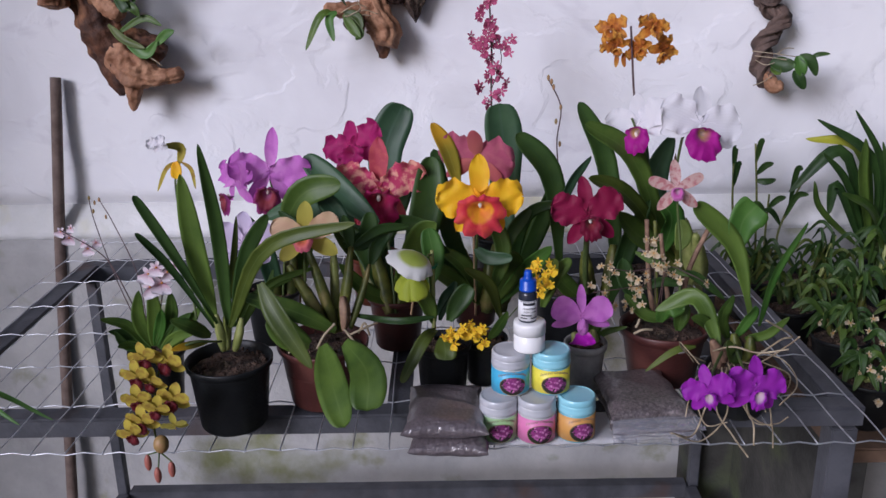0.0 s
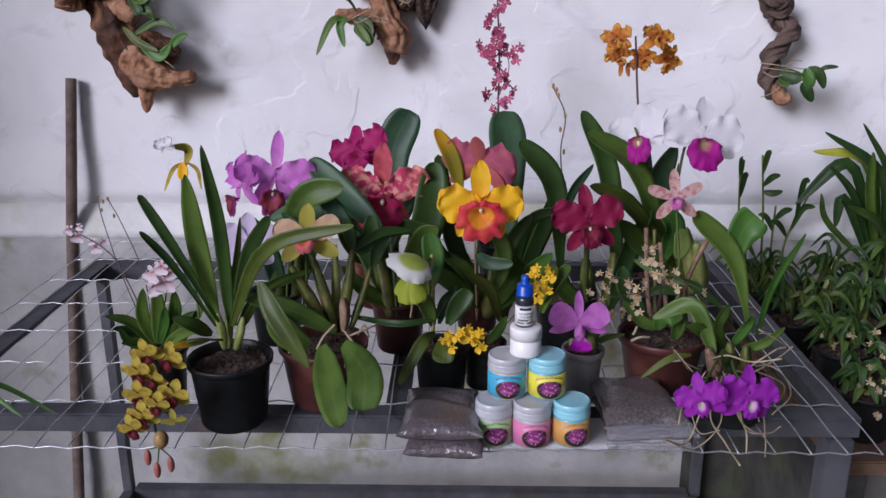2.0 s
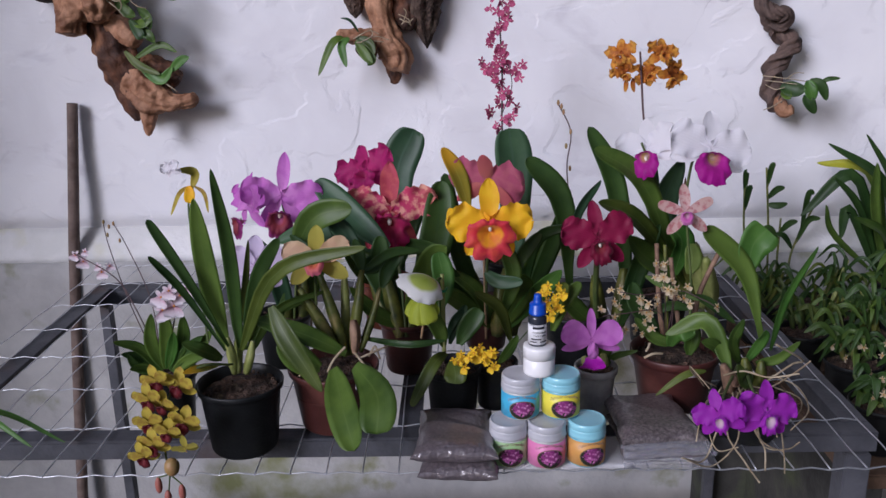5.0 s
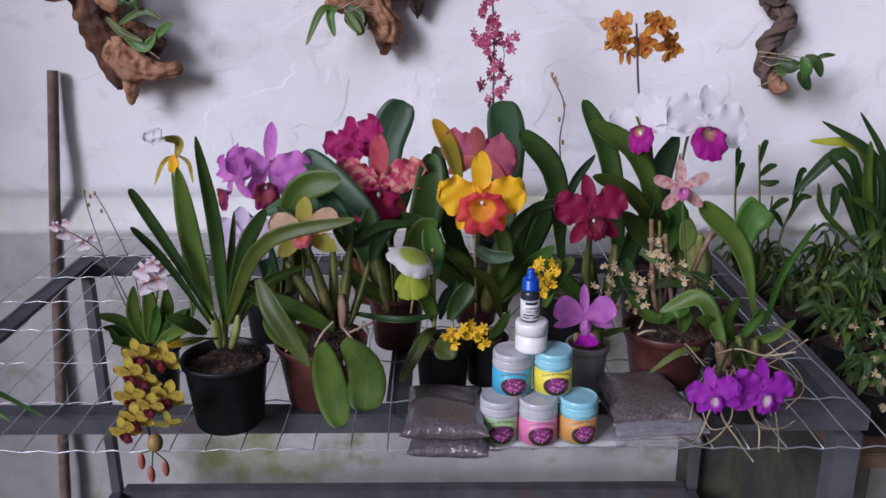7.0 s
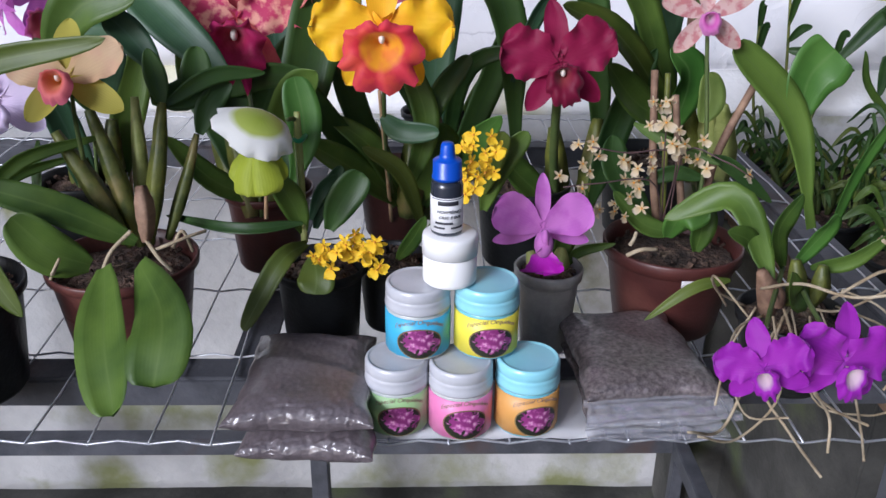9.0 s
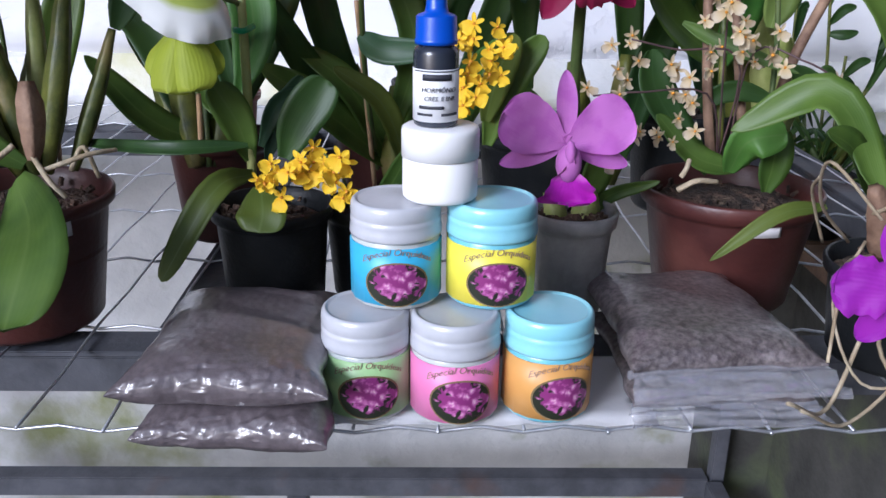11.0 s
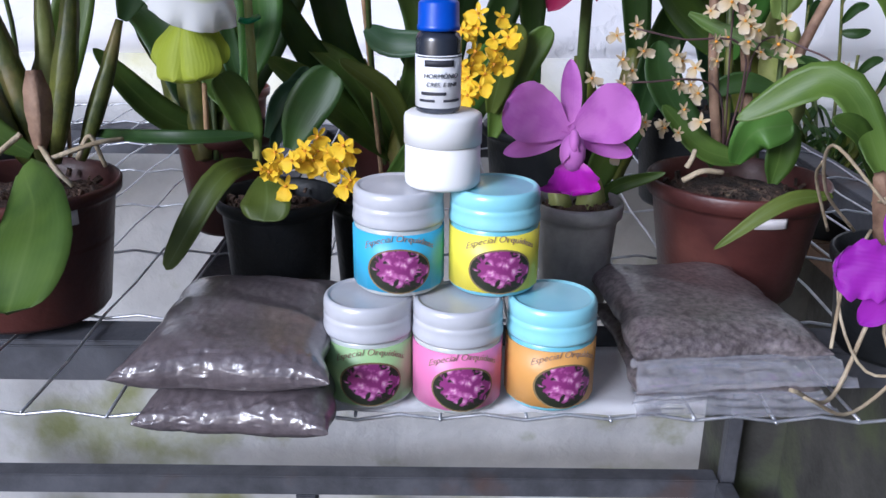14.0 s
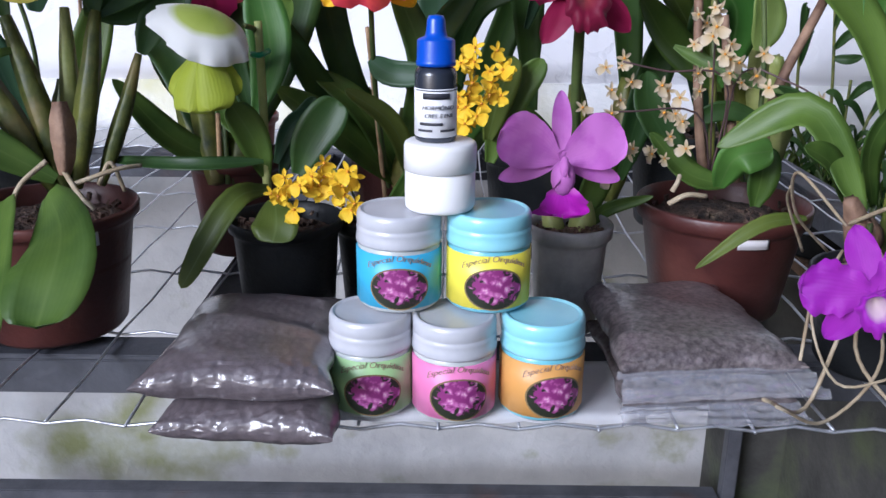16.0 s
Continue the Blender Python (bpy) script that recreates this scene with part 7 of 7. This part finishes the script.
left_log = driftwood("gnarled brown driftwood with small green orchids, hung on the wall")
part("wood", gnarl(((-0.995, 1.070, 1.631), (-0.977, 1.060, 1.502), (-0.968, 1.055, 1.371), (-0.941, 1.050, 1.276), (-0.916, 1.050, 1.194), (-0.919, 1.050, 1.135)), (0.0554, 0.0583, 0.0496, 0.0525, 0.0467, 0.0379, 0.0233), 0.3, 18, 44, 90, 0, 0, 0.8), DRIFTWOOD, left_log)
part("wood", gnarl(((-0.924, 1.050, 1.235), (-0.857, 1.030, 1.195), (-0.812, 1.020, 1.182), (-0.755, 1.020, 1.190)), (0.0347, 0.0462, 0.0318, 0.0202, 0.0188), 0.35, 26, 44, 90, 0, 0, 1.0), PALE_WOOD, left_log)
part("wood", gnarl(((-0.886, 1.050, 1.262), (-0.831, 1.030, 1.250), (-0.798, 1.030, 1.229)), (0.0318, 0.0289, 0.0217), 0.35, 28, 44, 90, 0, 0, 1.0), DRIFTWOOD, left_log)
part("wood", gnarl(((-0.871, 1.030, 1.188), (-0.879, 1.020, 1.144), (-0.885, 1.020, 1.102)), (0.0229, 0.0172, 0.0072), 0.35, 30, 28, 40, 0, 0, 1.0), PALE_WOOD, left_log)
part("wood", gnarl(((-0.993, 1.040, 1.527), (-1.001, 1.020, 1.436), (-1.028, 1.005, 1.381), (-1.032, 1.000, 1.340)), (0.0518, 0.0489, 0.0388, 0.0288), 0.34, 26, 44, 90, 0, 0, 1.0), PALE_WOOD, left_log)
part("wood", gnarl(((-0.970, 1.030, 1.513), (-0.963, 1.000, 1.428), (-0.962, 0.995, 1.368)), (0.0429, 0.0401, 0.0286), 0.36, 28, 44, 90, 0, 0, 1.0), PALE_WOOD, left_log)
part("wood", gnarl(((-1.057, 1.060, 1.580), (-1.091, 1.050, 1.490), (-1.110, 1.050, 1.419)), (0.0493, 0.0493, 0.0377), 0.35, 24, 44, 90, 0, 0, 1.0), BARK, left_log)
part("wood", gnarl(((-0.937, 1.030, 1.370), (-0.905, 1.010, 1.341), (-0.874, 1.000, 1.323)), (0.0286, 0.0229, 0.0186), 0.3, 30, 28, 40, 0, 0, 1.0), PALE_WOOD, left_log)
leaf(left_log, (-0.893, 1.000, 1.285), (-0.825, 0.990, 1.318), (-0.782, 0.980, 1.302), 0.0168, 10, GREEN)
leaf(left_log, (-0.880, 1.000, 1.271), (-0.830, 0.985, 1.239), (-0.796, 0.980, 1.268), 0.0253, 10, BRIGHT)
leaf(left_log, (-0.804, 0.985, 1.258), (-0.777, 0.980, 1.281), (-0.754, 0.975, 1.291), 0.0223, 10, BRIGHT)
leaf(left_log, (-0.884, 1.000, 1.370), (-0.854, 0.980, 1.367), (-0.831, 0.980, 1.382), 0.0224, 10, GREEN)
leaf(left_log, (-0.890, 1.000, 1.376), (-0.864, 0.980, 1.344), (-0.857, 0.980, 1.334), 0.0253, 10, DARK)
leaf(left_log, (-0.868, 1.000, 1.402), (-0.842, 0.980, 1.382), (-0.838, 0.980, 1.354), 0.0224, 10, GREEN)
leaf(left_log, (-0.886, 1.000, 1.357), (-0.846, 0.980, 1.344), (-0.831, 0.980, 1.324), 0.0224, 10, GREEN)
leaf(left_log, (-0.908, 1.000, 1.409), (-0.847, 0.980, 1.440), (-0.772, 0.980, 1.418), 0.0210, 10, BRIGHT)
leaf(left_log, (-0.907, 1.000, 1.415), (-0.863, 0.980, 1.446), (-0.822, 0.980, 1.452), 0.0253, 10, GREEN)
leaf(left_log, (-0.920, 1.000, 1.422), (-0.888, 0.980, 1.395), (-0.869, 0.980, 1.383), 0.0253, 10, GREEN)
leaf(left_log, (-0.901, 1.000, 1.473), (-0.851, 0.980, 1.502), (-0.813, 0.980, 1.483), 0.0253, 10, GREEN)
leaf(left_log, (-0.911, 1.000, 1.305), (-0.876, 0.990, 1.272), (-0.827, 0.980, 1.252), 0.0196, 10, OLIVE)
leaf(left_log, (-0.922, 1.000, 1.460), (-0.916, 0.980, 1.509), (-0.886, 0.980, 1.546), 0.0253, 10, GREEN)
stem(left_log, ((-0.976, 0.980, 1.441), (-0.934, 0.970, 1.427), (-0.894, 0.970, 1.421)), 0.0014, ROOT, "root", 14)
stem(left_log, ((-0.936, 0.980, 1.440), (-0.908, 0.970, 1.418), (-0.881, 0.970, 1.427)), 0.0014, ROOT, "root", 14)
stem(left_log, ((-0.922, 0.980, 1.453), (-0.895, 0.970, 1.414), (-0.901, 0.970, 1.395)), 0.0014, ROOT, "root", 14)
stem(left_log, ((-0.909, 0.980, 1.446), (-0.875, 0.970, 1.421), (-0.844, 0.970, 1.433)), 0.0014, ROOT, "root", 14)
stem(left_log, ((-0.825, 0.990, 1.232), (-0.809, 0.980, 1.226), (-0.792, 0.980, 1.212)), 0.0014, ROOT, "root", 14)
stem(left_log, ((-0.890, 0.980, 1.434), (-0.862, 0.970, 1.408), (-0.839, 0.970, 1.401)), 0.0014, ROOT, "root", 14)
stem(left_log, ((-0.932, 0.980, 1.421), (-0.906, 0.970, 1.402), (-0.892, 0.970, 1.383)), 0.0014, ROOT, "root", 14)
left_log.location = (.021, 0, -.027)
mid_log = driftwood("forked pale driftwood with a hanging orchid, mounted on the wall")
part("wood", gnarl(((-0.308, 1.070, 1.624), (-0.300, 1.060, 1.497), (-0.302, 1.050, 1.392), (-0.289, 1.040, 1.333), (-0.265, 1.040, 1.280), (-0.276, 1.035, 1.246)), (0.0350, 0.0321, 0.0306, 0.0292, 0.0350, 0.0394, 0.0292), 0.24, 24, 44, 90, 0, 0, 1.0), PALE_WOOD, mid_log)
part("wood", gnarl(((-0.273, 1.050, 1.259), (-0.271, 1.050, 1.235), (-0.273, 1.050, 1.214)), (0.0231, 0.0173, 0.0101), 0.3, 30, 28, 30, 0, 0, 1.0), DRIFTWOOD, mid_log)
part("wood", gnarl(((-0.205, 1.080, 1.624), (-0.196, 1.070, 1.483), (-0.199, 1.065, 1.379), (-0.192, 1.060, 1.296)), (0.0498, 0.0410, 0.0352, 0.0059), 0.26, 24, 44, 90, 0, 3, 1.0), BARK, mid_log)
part("wood", gnarl(((-0.376, 1.080, 1.626), (-0.365, 1.070, 1.511), (-0.362, 1.065, 1.432), (-0.360, 1.060, 1.369)), (0.0528, 0.0498, 0.0381, 0.0088), 0.32, 26, 44, 90, 0, 0, 1.0), BARK, mid_log)
part("wood", gnarl(((-0.255, 1.080, 1.625), (-0.248, 1.070, 1.471), (-0.238, 1.060, 1.372), (-0.244, 1.060, 1.339)), (0.0410, 0.0381, 0.0293, 0.0176), 0.35, 26, 44, 90, 0, 0, 1.0), DRIFTWOOD, mid_log)
part("wood", gnarl(((-0.292, 1.040, 1.320), (-0.344, 1.020, 1.327), (-0.402, 1.010, 1.335)), (0.0288, 0.0216, 0.0144), 0.35, 28, 44, 90, 0, 0, 1.0), PALE_WOOD, mid_log)
part("wood", gnarl(((-0.316, 1.030, 1.300), (-0.338, 1.020, 1.298), (-0.357, 1.010, 1.306)), (0.0229, 0.0186, 0.0114), 0.4, 30, 28, 40, 0, 0, 1.0), DRIFTWOOD, mid_log)
leaf(mid_log, (-0.375, 1.000, 1.325), (-0.406, 0.980, 1.318), (-0.443, 0.970, 1.244), 0.0196, 10, GREEN)
leaf(mid_log, (-0.370, 0.990, 1.328), (-0.386, 0.980, 1.309), (-0.377, 0.970, 1.263), 0.0209, 10, BRIGHT)
leaf(mid_log, (-0.354, 0.990, 1.321), (-0.334, 0.980, 1.291), (-0.316, 0.970, 1.270), 0.0237, 10, GREEN)
leaf(mid_log, (-0.354, 0.990, 1.328), (-0.324, 0.980, 1.317), (-0.310, 0.970, 1.292), 0.0209, 10, OLIVE)
leaf(mid_log, (-0.347, 0.990, 1.340), (-0.364, 0.980, 1.366), (-0.385, 0.975, 1.373), 0.0070, 10, BLUE)
leaf(mid_log, (-0.232, 0.990, 1.448), (-0.212, 0.980, 1.431), (-0.194, 0.970, 1.445), 0.0195, 10, BRIGHT)
leaf(mid_log, (-0.239, 1.000, 1.467), (-0.211, 0.980, 1.490), (-0.179, 0.980, 1.496), 0.0253, 10, GREEN)
leaf(mid_log, (-0.334, 0.990, 1.308), (-0.317, 0.980, 1.278), (-0.327, 0.970, 1.266), 0.0195, 10, GREEN)
stem(mid_log, ((-0.360, 0.985, 1.325), (-0.323, 0.985, 1.343), (-0.300, 0.990, 1.335)), 0.0013, ROOT, "root", 14)
stem(mid_log, ((-0.353, 0.985, 1.317), (-0.316, 0.985, 1.320), (-0.290, 0.990, 1.317)), 0.0013, ROOT, "root", 14)
stem(mid_log, ((-0.347, 0.985, 1.315), (-0.315, 0.980, 1.333), (-0.321, 0.985, 1.351)), 0.0013, ROOT, "root", 14)
stem(mid_log, ((-0.333, 0.985, 1.320), (-0.306, 0.985, 1.330), (-0.277, 0.990, 1.321)), 0.0013, ROOT, "root", 14)
stem(mid_log, ((-0.254, 1.000, 1.378), (-0.233, 0.990, 1.368), (-0.227, 0.990, 1.358)), 0.0013, ROOT, "root", 14)
stem(mid_log, ((-0.245, 1.000, 1.358), (-0.236, 0.990, 1.381), (-0.241, 0.990, 1.391)), 0.0013, ROOT, "root", 14)
stem(mid_log, ((-0.226, 1.000, 1.352), (-0.236, 0.990, 1.363), (-0.249, 0.990, 1.355)), 0.0013, ROOT, "root", 14)
stem(mid_log, ((-0.252, 1.000, 1.368), (-0.233, 0.990, 1.360), (-0.220, 0.990, 1.368)), 0.0013, ROOT, "root", 14)
mid_log.location = (.008, 0, -.028)
vine_log = driftwood("twisted grey brown vine wood with a small orchid, on the wall")
part("wood", gnarl(((0.705, 1.075, 1.590), (0.665, 1.070, 1.502), (0.632, 1.060, 1.437), (0.611, 1.050, 1.396), (0.630, 1.030, 1.370), (0.657, 1.025, 1.367), (0.660, 1.040, 1.344), (0.644, 1.060, 1.336), (0.662, 1.060, 1.317), (0.688, 1.040, 1.302), (0.670, 1.035, 1.276), (0.650, 1.045, 1.241), (0.650, 1.050, 1.193), (0.663, 1.045, 1.157), (0.685, 1.040, 1.136)), (0.0190, 0.0190, 0.0190, 0.0175, 0.0175, 0.0161, 0.0161, 0.0175, 0.0175, 0.0190, 0.0190, 0.0205, 0.0219, 0.0219, 0.0190), 0.16, 30, 40, 170, 26, 3, 1.0), GREY_WOOD, vine_log)
part("wood", gnarl(((0.620, 1.050, 1.386), (0.621, 1.055, 1.357), (0.641, 1.060, 1.333)), (0.0130, 0.0116, 0.0116), 0.2, 30, 28, 40, 0, 0, 1.0), GREY_WOOD, vine_log)
part("wood", gnarl(((0.659, 1.045, 1.167), (0.680, 1.030, 1.142), (0.698, 1.020, 1.146)), (0.0173, 0.0173, 0.0115), 0.25, 30, 28, 40, 0, 0, 1.0), PALE_WOOD, vine_log)
leaf(vine_log, (0.654, 1.000, 1.204), (0.674, 0.980, 1.197), (0.702, 0.970, 1.199), 0.0364, 10, DARK)
leaf(vine_log, (0.709, 0.980, 1.218), (0.713, 0.970, 1.195), (0.721, 0.970, 1.172), 0.0306, 10, BRIGHT)
leaf(vine_log, (0.712, 0.980, 1.218), (0.735, 0.970, 1.206), (0.752, 0.970, 1.172), 0.0251, 10, DARK)
leaf(vine_log, (0.705, 0.980, 1.185), (0.712, 0.970, 1.167), (0.729, 0.970, 1.142), 0.0278, 10, DARK)
leaf(vine_log, (0.737, 0.980, 1.212), (0.752, 0.970, 1.221), (0.778, 0.970, 1.222), 0.0111, 10, DARK)
leaf(vine_log, (0.659, 1.000, 1.191), (0.662, 0.980, 1.184), (0.668, 0.970, 1.177), 0.0224, 10, GREEN)
stem(vine_log, ((0.608, 1.000, 1.228), (0.653, 0.985, 1.223), (0.702, 0.975, 1.216)), 0.0011, ROOT, "root", 14)
stem(vine_log, ((0.615, 1.000, 1.217), (0.654, 0.985, 1.213), (0.701, 0.975, 1.206)), 0.0011, ROOT, "root", 14)
stem(vine_log, ((0.618, 1.000, 1.207), (0.638, 0.990, 1.197), (0.658, 0.985, 1.202)), 0.0011, ROOT, "root", 14)
stem(vine_log, ((0.662, 0.990, 1.220), (0.678, 0.985, 1.234), (0.699, 0.985, 1.234)), 0.0011, ROOT, "root", 14)
stem(vine_log, ((0.618, 1.000, 1.148), (0.635, 0.990, 1.157), (0.655, 0.985, 1.172)), 0.0011, ROOT, "root", 14)

vine_log.location = (-.008, 0, -.032)

hanging_pot = thing("hanging_pot", "orange-brown pot with a white tag hung on the wall", "pot")
pot(hanging_pot, 0.531, 1.040, 1.435, .055, .085, CLAY_POT, .62, .9, 20)
part("tag", box((0.457, 0.985, 1.381), tuple(a + b for a, b in zip((0.457, 0.985, 1.381), (.006, .002, .05))), .0005), STICKER, hanging_pot)


# ---- plants on the low bench beside the table ----
def bench():
    b = thing("plank_bench", "low bench of old brown planks crowded with potted plants", "bench")
    for k in range(6):
        slab("plank", (.560, .26 + .14 * k, .560 + .001 * (k % 2)), (1.70, .388 + .14 * k, .588), PLANK, b, "", .003)
    slab("apron", (.715, .272, .30), (1.70, .300, .5585), PLANK, b, "dark weathered board along the front", .003)
    for x in (.600, 1.60):
        slab("support", (x, .40, GROUND), (x + .09, 1.02, .5595), CONCRETE, b, "dark mossy concrete block support, in for shade under the bench", .004)
    # Dark block added beside the table leg in place of the plinth's shade.
    slab("support", (.512, .866, GROUND), (.720, 1.030, .5595), CONCRETE, b, "dark mossy concrete block support, in for shade under the bench", .004)
    return b


bench()
BENCH = .5885


def bushy(x, y, h, n, seed, length, width, mats, droop=.5, label="leafy green orchid in a black pot on the bench", r=.055, flowers=0, canes=5):
    random.seed(seed)
    p = thing("potted_orchid", label, "orchid", "potted orchids on the bench")
    pot(p, x, y, BENCH, r, h, BLACK_POT, .8, .9, seed)
    z = BENCH + h * .9
    tips = []
    for k in range(canes):
        a, d = random.uniform(0, 6.28), r * random.uniform(.1, .7)
        b0 = Vector((x + d * math.cos(a), y + d * math.sin(a), z))
        b1 = b0 + Vector((random.uniform(-.04, .04), random.uniform(-.05, .03), random.uniform(.4, 1.0) * length))
        bulb(p, b0, b1, random.uniform(.003, .007), random.choice((BULB, PALE_BULB, STEM)), "cane")
        tips.append((b0, b1))
    for k in range(n * 8 // 5):
        b0, b1 = tips[k % len(tips)]
        f = random.uniform(.15, 1.0)
        s = b0.lerp(b1, f)
        a = random.uniform(0, 6.28)
        ln = length * random.uniform(.40, .85)
        o = Vector((math.cos(a), math.sin(a), 0)) * ln
        up = random.uniform(.3, .8) * ln
        leaf(p, s, s + o * .5 + Vector((0, 0, up)), s + o + Vector((0, 0, up - droop * ln * random.uniform(.5, 1.2))), width * random.uniform(.45, .85), random.uniform(-30, 30), random.choice(mats), shape=(.5, .6))
    for k in range(flowers * 2):
        b0, b1 = tips[k % len(tips)]
        s = b0.lerp(b1, random.uniform(.5, 1.1)) + Vector((random.uniform(-.05, .05), random.uniform(-.08, 0), random.uniform(-.03, .05)))
        little(p, SMALL_CREAM, s, (random.uniform(-.6, .6), -.8, random.uniform(-.2, .5)), random.uniform(.8, 1.2), random.uniform(-90, 90))
    return p


# Mostly dark leaf greens: the shade over the bench is put into their colour.
MIXED = (DARK, DARK, GREEN, DARK, OLIVE)
SHADE = (DARK, DARK, GREEN)
bushy(.64, .36, .09, 22, 31, 0.065, .020, SHADE, flowers=10, label="orchid with narrow dark leaves and cream flowers on bench")
bushy(.76, .33, .10, 20, 32, 0.086, .028, MIXED, flowers=14, label="orchid with tiny cream flowers in a black pot on the bench")
bushy(.90, .36, .10, 20, 33, 0.101, .026, SHADE, flowers=10)
bushy(.66, .52, .10, 24, 34, 0.086, .016, SHADE, flowers=4)
bushy(.80, .50, .10, 24, 35, 0.101, .022, MIXED, flowers=10, label="orchid with tiny cream flowers and arching leaves on the bench")
bushy(.95, .54, .10, 20, 36, 0.108, .026, SHADE)
bushy(.62, .68, .10, 26, 37, 0.094, .014, MIXED)
bushy(.76, .68, .10, 26, 38, 0.094, .016, SHADE)
bushy(.90, .70, .10, 22, 39, 0.115, .022, MIXED)
bushy(.60, .86, .10, 24, 40, 0.115, .012, MIXED, canes=8, label="orchid with thin canes and narrow leaves on the bench")
bushy(.74, .86, .10, 24, 41, 0.108, .013, MIXED, canes=8, label="orchid with thin canes and narrow leaves on the bench")
bushy(.92, .86, .10, 22, 42, 0.130, .020, SHADE)
bushy(1.06, .40, .10, 20, 43, 0.108, .028, SHADE)
bushy(1.10, .62, .10, 20, 44, 0.115, .026, MIXED)
bushy(1.10, .86, .10, 20, 45, 0.130, .026, SHADE)


tall = thing("potted_orchid", "tall orchid with long arching strap leaves on the bench", "orchid", "potted orchids on the bench")
pot(tall, .960, .960, BENCH + .0275, .060, .11, BLACK_POT, .8, .9, 50)
leaf(tall, (0.931, 0.960, 0.747), (0.903, 0.960, 0.959), (0.764, 0.980, 1.064), 0.0305, 15, DARK)
leaf(tall, (0.924, 0.960, 0.747), (0.875, 0.980, 0.984), (0.758, 1.020, 1.010), 0.0308, 15, LEMON_TIP)
leaf(tall, (0.910, 0.960, 0.747), (0.825, 0.960, 0.988), (0.707, 0.960, 0.893), 0.0331, 15, DARK)
leaf(tall, (0.903, 0.960, 0.747), (0.826, 0.970, 0.903), (0.814, 0.970, 0.832), 0.0276, 15, DARK)
leaf(tall, (0.938, 0.960, 0.747), (0.925, 0.960, 0.945), (0.842, 0.960, 1.088), 0.0248, 15, DARK)
leaf(tall, (0.919, 0.950, 0.750), (0.871, 0.940, 0.923), (0.865, 0.940, 1.024), 0.0328, 15, GREEN)
leaf(tall, (0.947, 0.950, 0.750), (0.960, 0.950, 0.947), (0.951, 0.950, 1.108), 0.0302, 15, GREEN)
leaf(tall, (0.905, 0.950, 0.750), (0.834, 0.930, 0.912), (0.760, 0.920, 0.996), 0.0245, 15, DARK)
leaf(tall, (0.933, 0.950, 0.750), (0.946, 0.940, 0.866), (0.911, 0.950, 1.015), 0.0274, 15, DARK)
leaf(tall, (0.891, 0.950, 0.751), (0.783, 0.950, 0.852), (0.761, 0.950, 0.922), 0.0192, 15, GREEN)
leaf(tall, (0.945, 0.950, 0.764), (0.880, 0.900, 0.863), (0.798, 0.880, 0.910), 0.0269, 15, GREEN)

thin = thing("potted_orchid", "orchid with slender bare canes and few leaves on the bench", "orchid", "potted orchids on the bench")
pot(thin, .640, .990, BENCH + .0275, .045, .10, BLACK_POT, .8, .9, 51)
stem(thin, ((0.618, 0.990, 0.697), (0.591, 1.000, 0.828), (0.581, 1.000, 0.956)), 0.003, BULB, "cane", 14)
leaf(thin, (0.582, 1.000, 0.942), (0.578, 0.990, 0.991), (0.581, 0.990, 0.997), 0.0168, 15, DARK)
leaf(thin, (0.586, 1.000, 0.899), (0.588, 0.990, 0.952), (0.598, 0.990, 0.958), 0.0168, 15, DARK)
stem(thin, ((0.654, 0.990, 0.697), (0.647, 1.000, 0.856), (0.630, 1.000, 1.004)), 0.003, BULB, "cane", 14)
leaf(thin, (0.635, 1.000, 0.955), (0.638, 0.990, 1.007), (0.648, 0.990, 1.012), 0.0168, 15, DARK)
leaf(thin, (0.639, 1.000, 0.927), (0.654, 0.990, 0.951), (0.675, 0.990, 0.957), 0.0168, 15, DARK)
leaf(thin, (0.640, 1.000, 0.913), (0.661, 0.990, 0.912), (0.685, 0.990, 0.917), 0.0168, 15, DARK)
stem(thin, ((0.702, 0.990, 0.711), (0.712, 1.000, 0.797), (0.761, 1.000, 0.925)), 0.003, BULB, "cane", 14)
leaf(thin, (0.728, 1.000, 0.840), (0.732, 0.990, 0.936), (0.748, 0.990, 0.942), 0.0168, 15, DARK)
leaf(thin, (0.717, 1.000, 0.811), (0.738, 0.990, 0.873), (0.769, 0.990, 0.878), 0.0168, 15, DARK)
leaf(thin, (0.712, 1.000, 0.797), (0.683, 0.990, 0.835), (0.662, 0.990, 0.841), 0.0168, 15, DARK)
stem(thin, ((0.674, 0.990, 0.712), (0.676, 1.000, 0.797), (0.676, 1.000, 0.877)), 0.003, BULB, "cane", 14)
leaf(thin, (0.676, 1.000, 0.812), (0.651, 0.990, 0.852), (0.632, 0.990, 0.858), 0.0168, 15, DARK)
leaf(thin, (0.676, 1.000, 0.841), (0.693, 0.990, 0.866), (0.714, 0.990, 0.872), 0.0168, 15, DARK)
thin.location = (0, 0, -.027)
tall.location = (0, 0, -.027)
